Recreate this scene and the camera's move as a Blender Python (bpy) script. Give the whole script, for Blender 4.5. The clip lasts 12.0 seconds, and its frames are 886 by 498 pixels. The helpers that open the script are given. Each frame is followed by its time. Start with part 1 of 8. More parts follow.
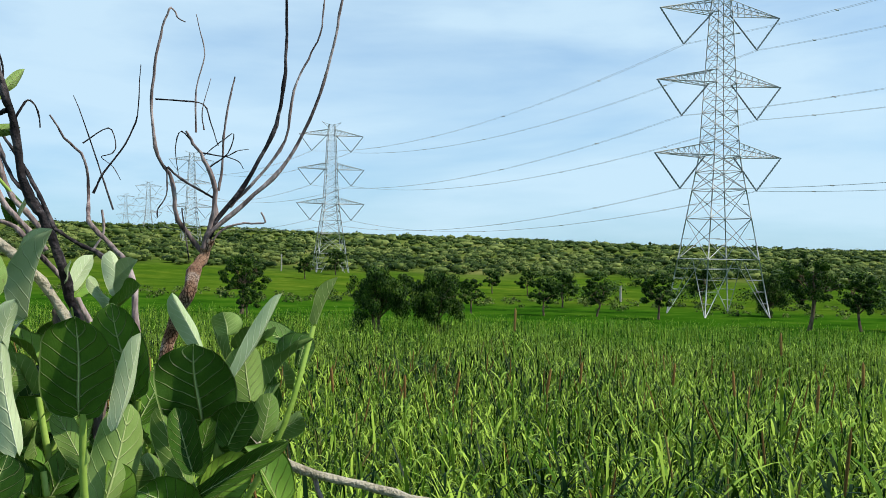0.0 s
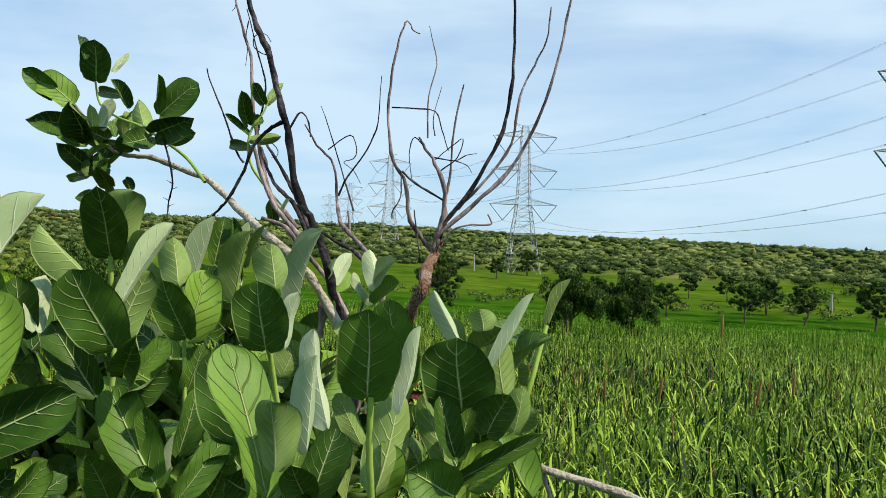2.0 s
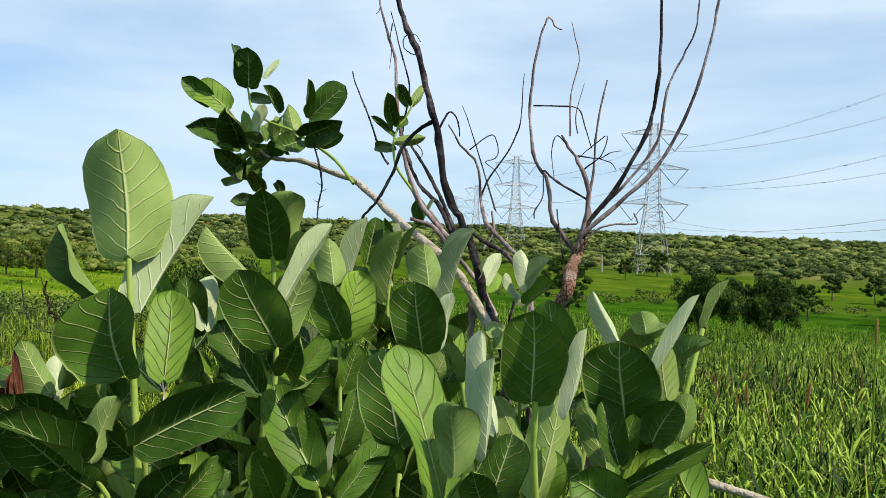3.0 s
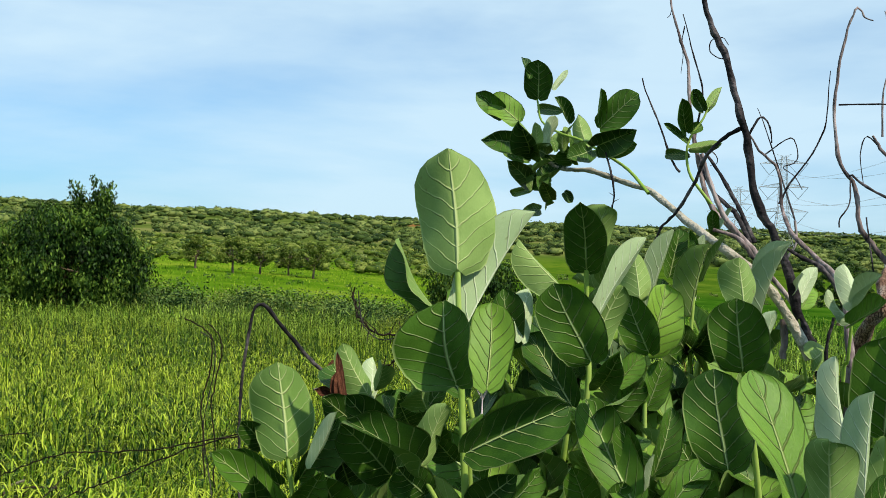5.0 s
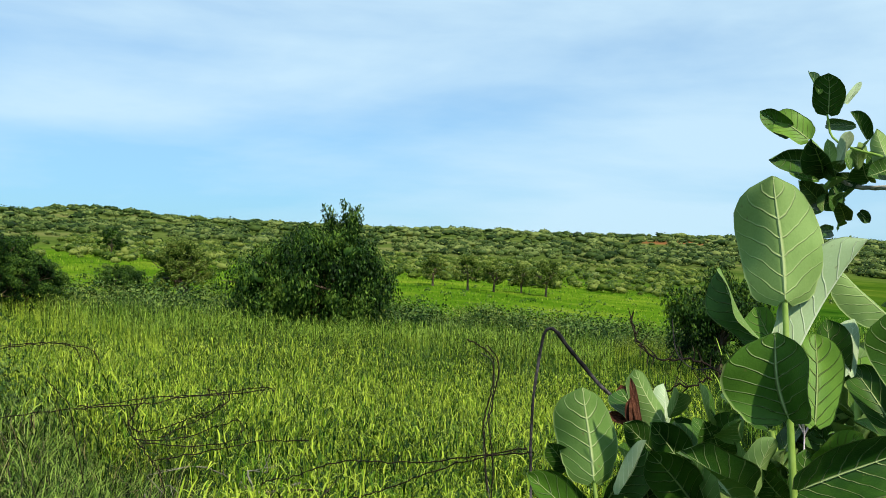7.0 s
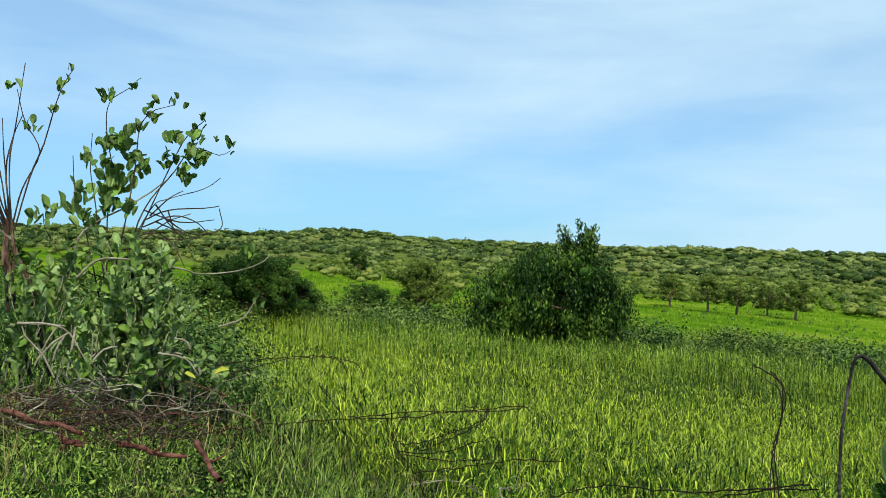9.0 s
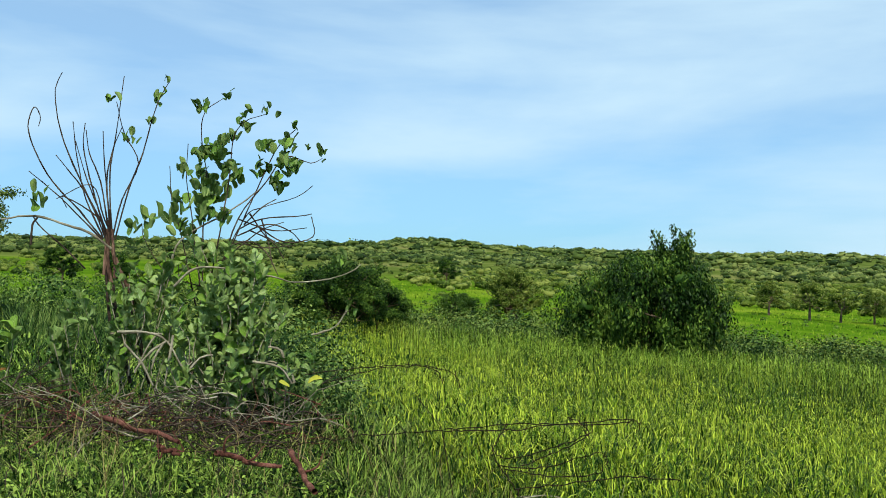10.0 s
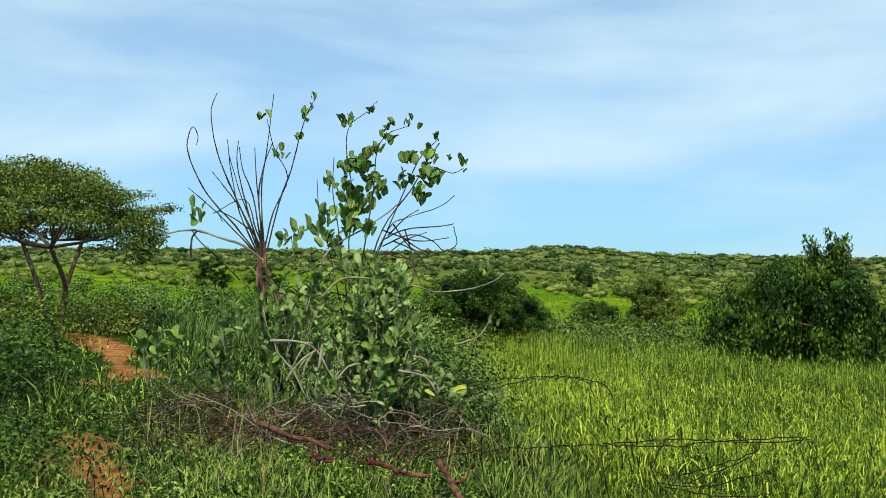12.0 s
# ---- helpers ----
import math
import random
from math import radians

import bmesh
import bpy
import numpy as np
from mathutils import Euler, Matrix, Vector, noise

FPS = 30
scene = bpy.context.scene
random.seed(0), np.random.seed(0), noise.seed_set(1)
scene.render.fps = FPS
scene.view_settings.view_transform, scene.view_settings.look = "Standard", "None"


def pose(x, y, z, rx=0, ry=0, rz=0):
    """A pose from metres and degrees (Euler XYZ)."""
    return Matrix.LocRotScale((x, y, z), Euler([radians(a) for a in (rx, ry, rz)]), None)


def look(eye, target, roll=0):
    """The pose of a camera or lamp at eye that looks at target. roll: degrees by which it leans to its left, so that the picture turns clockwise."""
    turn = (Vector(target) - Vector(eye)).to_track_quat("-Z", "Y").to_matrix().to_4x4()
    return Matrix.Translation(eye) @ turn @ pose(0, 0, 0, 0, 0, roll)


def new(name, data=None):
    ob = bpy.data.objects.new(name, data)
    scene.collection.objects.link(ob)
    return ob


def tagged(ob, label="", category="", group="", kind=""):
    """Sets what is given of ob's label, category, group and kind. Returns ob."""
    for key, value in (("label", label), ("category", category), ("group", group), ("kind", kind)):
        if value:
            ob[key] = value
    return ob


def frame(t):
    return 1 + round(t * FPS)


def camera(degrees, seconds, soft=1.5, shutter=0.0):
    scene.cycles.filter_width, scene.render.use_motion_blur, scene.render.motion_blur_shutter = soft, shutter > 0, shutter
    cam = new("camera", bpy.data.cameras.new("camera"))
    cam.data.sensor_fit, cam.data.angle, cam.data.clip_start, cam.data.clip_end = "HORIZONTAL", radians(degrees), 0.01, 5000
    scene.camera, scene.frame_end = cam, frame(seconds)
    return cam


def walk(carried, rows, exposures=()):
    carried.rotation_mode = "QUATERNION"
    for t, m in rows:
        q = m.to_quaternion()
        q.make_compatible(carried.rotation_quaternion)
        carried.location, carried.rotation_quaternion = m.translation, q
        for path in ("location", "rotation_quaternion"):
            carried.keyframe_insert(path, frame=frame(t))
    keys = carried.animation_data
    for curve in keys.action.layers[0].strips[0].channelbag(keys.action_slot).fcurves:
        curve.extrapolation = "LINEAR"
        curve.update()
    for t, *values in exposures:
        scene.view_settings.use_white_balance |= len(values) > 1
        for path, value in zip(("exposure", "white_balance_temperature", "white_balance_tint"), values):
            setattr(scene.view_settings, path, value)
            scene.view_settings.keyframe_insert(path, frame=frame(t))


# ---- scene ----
cam = camera(54.0, 12.0, soft=0.3)
PATH = [
    (0, (0.056, -0.032, 0.008), (0.056, 1.968, 0.006), 0.80),
    (0.5, (0.036, -0.070, 0.009), (-0.026, 1.929, 0.005), 1.30),
    (1, (0.015, -0.096, 0.017), (-0.142, 1.898, 0.006), 1.79),
    (1.5, (-0.009, -0.102, 0.013), (-0.310, 1.875, 0.003), 1.78),
    (2, (-0.046, -0.106, 0.008), (-0.481, 1.846, -0.001), 1.65),
    (2.5, (-0.086, -0.089, 0.007), (-0.667, 1.825, -0.007), 1.41),
    (3, (-0.110, -0.086, 0.004), (-0.822, 1.783, -0.010), 1.37),
    (3.2, (-0.120, -0.081, 0.008), (-0.893, 1.764, -0.014), 1.94),
    (4.8, (-0.200, -0.119, 0.018), (-1.374, 1.500, 0.000), 1.62),
    (5, (-0.207, -0.129, 0.017), (-1.422, 1.460, -0.001), 1.59),
    (5.5, (-0.227, -0.144, 0.018), (-1.540, 1.364, 0.007), 1.61),
    (6, (-0.245, -0.175, 0.023), (-1.659, 1.239, 0.016), 1.61),
    (6.5, (-0.266, -0.209, 0.027), (-1.774, 1.105, 0.029), 1.51),
    (7, (-0.279, -0.253, 0.033), (-1.867, 0.963, 0.043), 1.22),
    (7.7, (-0.337, -0.275, 0.023), (-2.037, 0.778, 0.048), 1.35),
    (9.3, (-0.367, -0.364, 0.031), (-2.240, 0.337, 0.081), 1.10),
    (9.5, (-0.418, -0.362, 0.022), (-2.303, 0.305, 0.076), 0.97),
    (10, (-0.595, -0.333, 0.007), (-2.512, 0.231, 0.068), 0.87),
    (10.5, (-0.664, -0.339, -0.002), (-2.606, 0.137, 0.066), 0.58),
    (11, (-0.701, -0.357, -0.011), (-2.659, 0.044, 0.064), 0.40),
    (11.5, (-0.691, -0.385, -0.001), (-2.662, -0.053, 0.076), 0.23),
    (12, (-0.686, -0.399, 0.013), (-2.667, -0.138, 0.090), 0.46),
]
walk(cam, [(t, look(eye, target, roll)) for t, eye, target, roll in PATH],
     [(0, 0, 6600, 12), (1.5, 0, 6700, 14), (2.7, 0.08, 7050, 20), (5, 0.03, 6780, 12), (7, 0, 6520, 10), (9.5, 0, 6480, 10), (11.2, 0.03, 6740, 10), (12, 0.05, 6800, 10)])

# ---- light ----
SUN_AZ, SUN_EL = radians(99), radians(49)
sun_dir = Vector((math.sin(SUN_AZ) * math.cos(SUN_EL), math.cos(SUN_AZ) * math.cos(SUN_EL), math.sin(SUN_EL)))
sun = new("sun", bpy.data.lights.new("sun", "SUN"))
sun.data.energy, sun.data.angle, sun.data.color = 5.0, radians(0.6), (1.0, 0.94, 0.80)
sun.matrix_world = look(sun_dir * 50, (0, 0, 0))
scene.view_settings.exposure = 0.0


def sky_world():
    """Blue daylight sky with thin high cloud."""
    w = bpy.data.worlds.new("sky")
    scene.world = w
    w.use_nodes = True
    nt = w.node_tree
    n, l = nt.nodes, nt.links
    bg = n["Background"]
    bg.inputs["Strength"].default_value = 0.12
    sky = n.new("ShaderNodeTexSky")
    sky.sky_type, sky.sun_disc = "NISHITA", False
    sky.sun_elevation, sky.sun_rotation = SUN_EL, SUN_AZ
    sky.air_density, sky.dust_density, sky.ozone_density = 1.0, 0.2, 3.0
    co = n.new("ShaderNodeTexCoord")
    mp = n.new("ShaderNodeMapping")
    mp.inputs["Scale"].default_value = (1.0, 1.1, 4.2)
    mp.inputs["Rotation"].default_value = (0.15, -0.1, 0.4)
    l.new(co.outputs["Generated"], mp.inputs["Vector"])
    big = n.new("ShaderNodeTexNoise")
    big.inputs["Scale"].default_value, big.inputs["Detail"].default_value, big.inputs["Distortion"].default_value = 1.5, 7.0, 0.3
    big.inputs["Roughness"].default_value = 0.52
    l.new(mp.outputs["Vector"], big.inputs["Vector"])
    ramp = n.new("ShaderNodeValToRGB")
    ramp.color_ramp.elements[0].position, ramp.color_ramp.elements[1].position = 0.40, 0.64
    ramp.color_ramp.elements[0].color = (0.44, 0.44, 0.44, 1)
    ramp.color_ramp.elements[1].color = (0.88, 0.88, 0.88, 1)
    mix = n.new("ShaderNodeMix")
    mix.data_type = "RGBA"
    veil = n.new("ShaderNodeVectorMath")
    veil.operation = "DOT_PRODUCT"
    l.new(co.outputs["Generated"], veil.inputs[0])
    veil.inputs[1].default_value = (-0.46, 0.72, 0.52)
    vm = n.new("ShaderNodeMapRange")
    vm.inputs["From Min"].default_value, vm.inputs["From Max"].default_value = 0.80, 0.99
    vm.inputs["To Min"].default_value, vm.inputs["To Max"].default_value = 0.0, 0.15
    l.new(veil.outputs["Value"], vm.inputs["Value"])
    thick = n.new("ShaderNodeMath")
    thick.operation = "ADD"
    l.new(big.outputs["Fac"], thick.inputs[0])
    l.new(vm.outputs[0], thick.inputs[1])
    mp2 = n.new("ShaderNodeMapping")
    mp2.inputs["Scale"].default_value = (1.0, 1.2, 7.0)
    mp2.inputs["Rotation"].default_value = (0.06, -0.05, 0.9)
    l.new(co.outputs["Generated"], mp2.inputs["Vector"])
    wisp = n.new("ShaderNodeTexNoise")
    wisp.inputs["Scale"].default_value, wisp.inputs["Detail"].default_value, wisp.inputs["Distortion"].default_value = 3.2, 8.0, 0.3
    l.new(mp2.outputs["Vector"], wisp.inputs["Vector"])
    wm = n.new("ShaderNodeMath")
    wm.operation = "MULTIPLY_ADD"
    l.new(wisp.outputs["Fac"], wm.inputs[0])
    wm.inputs[1].default_value, wm.inputs[2].default_value = 0.24, -0.12
    both = n.new("ShaderNodeMath")
    both.operation = "ADD"
    l.new(thick.outputs[0], both.inputs[0])
    l.new(wm.outputs[0], both.inputs[1])
    l.new(both.outputs[0], ramp.inputs["Fac"])
    l.new(ramp.outputs["Color"], mix.inputs[0])
    tint = n.new("ShaderNodeMix")
    tint.data_type, tint.blend_type = "RGBA", "MULTIPLY"
    tint.inputs[0].default_value = 1.0
    up = n.new("ShaderNodeSeparateXYZ")
    l.new(co.outputs["Generated"], up.inputs[0])
    band = n.new("ShaderNodeValToRGB")
    e = band.color_ramp.elements
    e[0].position, e[0].color = 0.0, (0.17, 0.55, 0.92, 1)
    e[1].position, e[1].color = 0.40, (0.42, 0.96, 1.25, 1)
    x = e.new(0.12)
    x.color = (0.27, 0.75, 1.08, 1)
    l.new(up.outputs["Z"], band.inputs["Fac"])
    l.new(band.outputs["Color"], tint.inputs[7])
    l.new(sky.outputs["Color"], tint.inputs[6])
    l.new(tint.outputs[2], mix.inputs[6])
    mix.inputs[7].default_value = (5.35, 7.3, 8.55, 1)
    l.new(mix.outputs[2], bg.inputs["Color"])


sky_world()


# ---- materials ----
def mat(name, cols, scale=4.0, rough=0.7, bump=0.3, fine=60.0, through_light=0.0, vary=0.0, island=False, metal=0.0, spec=0.08, stretch=None):
    """Surface with colour wandering over two scales, relief, and an optional glow-through for leaves."""
    m = bpy.data.materials.new(name)
    m.use_nodes = True
    nt = m.node_tree
    n, l = nt.nodes, nt.links
    p = n["Principled BSDF"]
    p.inputs["Roughness"].default_value, p.inputs["Metallic"].default_value = rough, metal
    p.inputs["Specular IOR Level"].default_value = spec
    co = n.new("ShaderNodeTexCoord")
    src = co.outputs["Object"]
    if stretch:
        mp = n.new("ShaderNodeMapping")
        mp.inputs["Scale"].default_value = stretch
        l.new(src, mp.inputs["Vector"])
        src = mp.outputs["Vector"]
    a = n.new("ShaderNodeTexNoise")
    a.inputs["Scale"].default_value, a.inputs["Detail"].default_value = scale, 6.0
    b = n.new("ShaderNodeTexNoise")
    b.inputs["Scale"].default_value, b.inputs["Detail"].default_value = fine, 4.0
    l.new(src, a.inputs["Vector"])
    l.new(src, b.inputs["Vector"])
    add = n.new("ShaderNodeMath")
    add.operation = "MULTIPLY_ADD"
    l.new(b.outputs["Fac"], add.inputs[0])
    add.inputs[1].default_value = 0.5
    half = n.new("ShaderNodeMath")
    half.operation = "MULTIPLY_ADD"
    l.new(a.outputs["Fac"], half.inputs[0])
    half.inputs[1].default_value, half.inputs[2].default_value = 1.0, -0.25
    l.new(half.outputs[0], add.inputs[2])
    fac = add.outputs[0]
    if vary:
        rnd = n.new("ShaderNodeNewGeometry").outputs["Random Per Island"] if island else n.new("ShaderNodeObjectInfo").outputs["Random"]
        v = n.new("ShaderNodeMath")
        v.operation = "MULTIPLY_ADD"
        l.new(rnd, v.inputs[0])
        v.inputs[1].default_value = vary
        sh = n.new("ShaderNodeMath")
        sh.operation = "ADD"
        l.new(fac, sh.inputs[0])
        sh.inputs[1].default_value = -vary / 2
        l.new(sh.outputs[0], v.inputs[2])
        fac = v.outputs[0]
    r = n.new("ShaderNodeValToRGB")
    e = r.color_ramp.elements
    while len(e) < len(cols):
        e.new(0.5)
    for i, c in enumerate(cols):
        e[i].position = 0.28 + 0.44 * i / max(1, len(cols) - 1)
        e[i].color = (*c, 1)
    l.new(fac, r.inputs["Fac"])
    l.new(r.outputs["Color"], p.inputs["Base Color"])
    if bump:
        bp = n.new("ShaderNodeBump")
        bp.inputs["Strength"].default_value, bp.inputs["Distance"].default_value = bump, 0.02
        l.new(b.outputs["Fac"], bp.inputs["Height"])
        l.new(bp.outputs["Normal"], p.inputs["Normal"])
    if through_light:
        tr = n.new("ShaderNodeBsdfTranslucent")
        l.new(r.outputs["Color"], tr.inputs["Color"])
        mx = n.new("ShaderNodeMixShader")
        mx.inputs[0].default_value = through_light
        l.new(p.outputs[0], mx.inputs[1])
        l.new(tr.outputs[0], mx.inputs[2])
        l.new(mx.outputs[0], n["Material Output"].inputs["Surface"])
    return m


# Near-black and palest blade tones paint shaded gaps and sunlit glints into the crop.
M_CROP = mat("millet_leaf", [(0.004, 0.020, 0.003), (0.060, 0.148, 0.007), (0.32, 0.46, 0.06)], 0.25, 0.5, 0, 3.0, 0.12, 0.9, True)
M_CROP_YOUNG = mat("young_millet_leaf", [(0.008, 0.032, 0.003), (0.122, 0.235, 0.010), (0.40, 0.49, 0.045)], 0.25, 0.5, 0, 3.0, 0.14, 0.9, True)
M_EAR = mat("millet_ear", [(0.13, 0.08, 0.025), (0.28, 0.15, 0.05), (0.15, 0.16, 0.05)], 0.8, 0.85, 0.4, 90.0, 0, 0.6, True)
# Same wide range: the darkest grass blades carry painted shade, the palest painted highlights.
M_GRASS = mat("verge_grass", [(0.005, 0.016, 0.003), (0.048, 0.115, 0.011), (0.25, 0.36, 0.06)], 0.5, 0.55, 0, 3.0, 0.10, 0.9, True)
M_DRY = mat("dry_grass", [(0.16, 0.12, 0.05), (0.32, 0.27, 0.11), (0.22, 0.27, 0.07)], 0.8, 0.8, 0, 4.0, 0.2, 0.6, True)
M_LEAF_TREE = mat("tree_leaf", [(0.005, 0.016, 0.003), (0.020, 0.056, 0.007), (0.11, 0.19, 0.024)], 0.6, 0.5, 0, 3.0, 0.06, 0.35, True)
M_LEAF_LIGHT = mat("light_tree_leaf", [(0.026, 0.056, 0.008), (0.100, 0.155, 0.018), (0.24, 0.28, 0.06)], 0.6, 0.55, 0, 3.0, 0.2, 0.45, True)
M_LEAF_ACACIA = mat("acacia_leaf", [(0.015, 0.038, 0.006), (0.065, 0.115, 0.014), (0.20, 0.25, 0.05)], 0.8, 0.6, 0, 3.0, 0.2, 0.6, True)
M_WEED = mat("weed_leaf", [(0.010, 0.032, 0.007), (0.050, 0.110, 0.018), (0.17, 0.24, 0.06)], 0.3, 0.6, 0, 3.0, 0.1, 0.6, True)
M_SHRUB = mat("hill_shrub_leaf", [(0.016, 0.036, 0.008), (0.065, 0.105, 0.022), (0.18, 0.22, 0.060)], 0.02, 0.7, 0, 0.4, 0.05, 0.5, True)
M_BARK = mat("bark", [(0.05, 0.035, 0.025), (0.12, 0.085, 0.06), (0.20, 0.15, 0.11)], 5.0, 0.9, 0.8, 40.0, stretch=(1, 1, 0.3))
M_STEEL = mat("galvanised_steel", [(0.22, 0.24, 0.25), (0.34, 0.36, 0.37), (0.50, 0.52, 0.53)], 0.8, 0.5, 0.05, 30.0, metal=0.35)
M_INSUL = mat("insulator_glass", [(0.10, 0.13, 0.15), (0.16, 0.20, 0.22)], 6.0, 0.3, 0.0, 30.0)
M_WIRE = mat("aluminium_conductor", [(0.26, 0.28, 0.30), (0.40, 0.42, 0.44)], 1.0, 0.5, 0.0, 30.0, metal=0.3)
M_POST = mat("concrete_post", [(0.30, 0.28, 0.25), (0.45, 0.43, 0.40)], 4.0, 0.9, 0.3, 50.0)


def ground_material():
    """Green sward, bare orange soil, and drier hill ground; the zones are face attributes of the ground."""
    m = bpy.data.materials.new("ground")
    m.use_nodes = True
    nt = m.node_tree
    n, l = nt.nodes, nt.links
    p = n["Principled BSDF"]
    p.inputs["Roughness"].default_value = 0.95
    p.inputs["Specular IOR Level"].default_value = 0.0
    co = n.new("ShaderNodeTexCoord")

    def ramp(scale, detail, cols, lo=0.3, hi=0.7):
        t = n.new("ShaderNodeTexNoise")
        t.inputs["Scale"].default_value, t.inputs["Detail"].default_value, t.inputs["Roughness"].default_value = scale, detail, 0.65
        l.new(co.outputs["Object"], t.inputs["Vector"])
        r = n.new("ShaderNodeValToRGB")
        e = r.color_ramp.elements
        while len(e) < len(cols):
            e.new(0.5)
        for i, c in enumerate(cols):
            e[i].position, e[i].color = lo + (hi - lo) * i / (len(cols) - 1), (*c, 1)
        l.new(t.outputs["Fac"], r.inputs["Fac"])
        return t, r.outputs["Color"]

    def mixed(f, a, b):
        x = n.new("ShaderNodeMix")
        x.data_type = "RGBA"
        l.new(f, x.inputs[0])
        l.new(a, x.inputs[6])
        l.new(b, x.inputs[7])
        return x.outputs[2]

    def attr(name):
        a = n.new("ShaderNodeAttribute")
        a.attribute_name = name
        return a.outputs["Fac"]

    fine, sward = ramp(0.35, 12.0, [(0.009, 0.018, 0.004), (0.022, 0.050, 0.007), (0.055, 0.085, 0.016)])
    _, meadow = ramp(0.10, 12.0, [(0.034, 0.090, 0.005), (0.082, 0.165, 0.008), (0.18, 0.24, 0.02)])
    _, hill = ramp(0.03, 12.0, [(0.036, 0.068, 0.010), (0.095, 0.130, 0.026), (0.21, 0.20, 0.075)])
    _, soil = ramp(2.0, 10.0, [(0.11, 0.045, 0.016), (0.25, 0.105, 0.036), (0.38, 0.19, 0.08)])
    _, lush = ramp(0.14, 12.0, [(0.010, 0.042, 0.003), (0.026, 0.085, 0.005), (0.060, 0.125, 0.010)])
    c = mixed(attr("meadow"), sward, meadow)
    c = mixed(attr("lush"), c, lush)
    c = mixed(attr("hill"), c, hill)
    worn = n.new("ShaderNodeTexNoise")
    worn.inputs["Scale"].default_value, worn.inputs["Detail"].default_value = 2.6, 9.0
    l.new(co.outputs["Object"], worn.inputs["Vector"])
    patch = n.new("ShaderNodeMath")
    patch.operation = "ADD"
    l.new(attr("soil"), patch.inputs[0])
    l.new(worn.outputs["Fac"], patch.inputs[1])
    edge = n.new("ShaderNodeMapRange")
    edge.inputs["From Min"].default_value, edge.inputs["From Max"].default_value = 0.86, 1.08
    l.new(patch.outputs[0], edge.inputs["Value"])
    c = mixed(edge.outputs[0], c, soil)
    l.new(c, p.inputs["Base Color"])
    g = n.new("ShaderNodeTexNoise")
    g.inputs["Scale"].default_value, g.inputs["Detail"].default_value = 9.0, 8.0
    l.new(co.outputs["Object"], g.inputs["Vector"])
    bp = n.new("ShaderNodeBump")
    bp.inputs["Strength"].default_value, bp.inputs["Distance"].default_value = 0.7, 0.08
    l.new(g.outputs["Fac"], bp.inputs["Height"])
    l.new(bp.outputs["Normal"], p.inputs["Normal"])
    return m


M_GROUND = ground_material()


# ---- mesh helpers ----
def mesh_np(name, verts, faces, material, uv=None, mats=None, smooth=False):
    """A mesh from arrays: verts (n, 3), faces (m, 3 or 4)."""
    me = bpy.data.meshes.new(name)
    verts, faces = np.asarray(verts, np.float32), np.asarray(faces, np.int32)
    k = faces.shape[1]
    me.vertices.add(len(verts))
    me.vertices.foreach_set("co", verts.ravel())
    me.loops.add(faces.size)
    me.loops.foreach_set("vertex_index", faces.ravel())
    me.polygons.add(len(faces))
    me.polygons.foreach_set("loop_start", np.arange(len(faces), dtype=np.int32) * k)
    me.polygons.foreach_set("loop_total", np.full(len(faces), k, np.int32))
    for m in (material if isinstance(material, (list, tuple)) else [material]):
        me.materials.append(m)
    if mats is not None:
        me.polygons.foreach_set("material_index", np.asarray(mats, np.int32))
    if smooth:
        me.polygons.foreach_set("use_smooth", np.ones(len(faces), bool))
    if uv is not None:
        me.uv_layers.new(name="UVMap").data.foreach_set("uv", np.asarray(uv, np.float32)[faces.ravel()].ravel())
    me.update(calc_edges=True)
    me.validate()
    return me


class Shape:
    """Collects quads of many pieces into one mesh."""

    def __init__(self):
        self.v, self.f, self.n = [], [], 0

    def put(self, verts, faces):
        self.v.append(np.asarray(verts, float))
        self.f.append(np.asarray(faces, int) + self.n)
        self.n += len(verts)

    def tube(self, pts, radii, sides=6):
        pts = np.asarray(pts, float)
        k = len(pts)
        radii = np.broadcast_to(np.asarray(radii, float), (k,)) if np.ndim(radii) else np.full(k, float(radii))
        d = np.gradient(pts, axis=0)
        d /= np.linalg.norm(d, axis=1)[:, None] + 1e-9
        ref = np.where(np.abs(d[:, 2:3]) > 0.9, np.array([[1.0, 0, 0]]), np.array([[0, 0, 1.0]]))
        if np.abs(d[:, 2]).mean() > 0.5:
            ref = np.tile([[1.0, 0.1, 0]], (k, 1))
        a = np.cross(d, ref)
        a /= np.linalg.norm(a, axis=1)[:, None] + 1e-9
        b = np.cross(d, a)
        th = np.linspace(0, 2 * np.pi, sides, endpoint=False)
        ring = pts[:, None] + radii[:, None, None] * (np.cos(th)[None, :, None] * a[:, None] + np.sin(th)[None, :, None] * b[:, None])
        i, j = np.meshgrid(np.arange(k - 1), np.arange(sides), indexing="ij")
        q = np.stack([i * sides + j, i * sides + (j + 1) % sides, (i + 1) * sides + (j + 1) % sides, (i + 1) * sides + j], -1).reshape(-1, 4)
        self.put(ring.reshape(-1, 3), q)
        if sides == 4:
            self.f.append(np.array([[0, 1, 2, 3], [(k - 1) * 4 + x for x in (3, 2, 1, 0)]]) + self.n - k * 4)

    def beam(self, p, q, w):
        self.tube([p, q], [w / 2, w / 2], 4)

    def mesh(self, name, material, smooth=False, uv=None):
        return mesh_np(name, np.concatenate(self.v), np.concatenate(self.f), material, uv, None, smooth)


def part(name, me, parent, label="", m=None):
    ob = new(name, me)
    ob.parent = parent
    if m is not None:
        ob.matrix_basis = m
    return tagged(ob, label) if label else ob


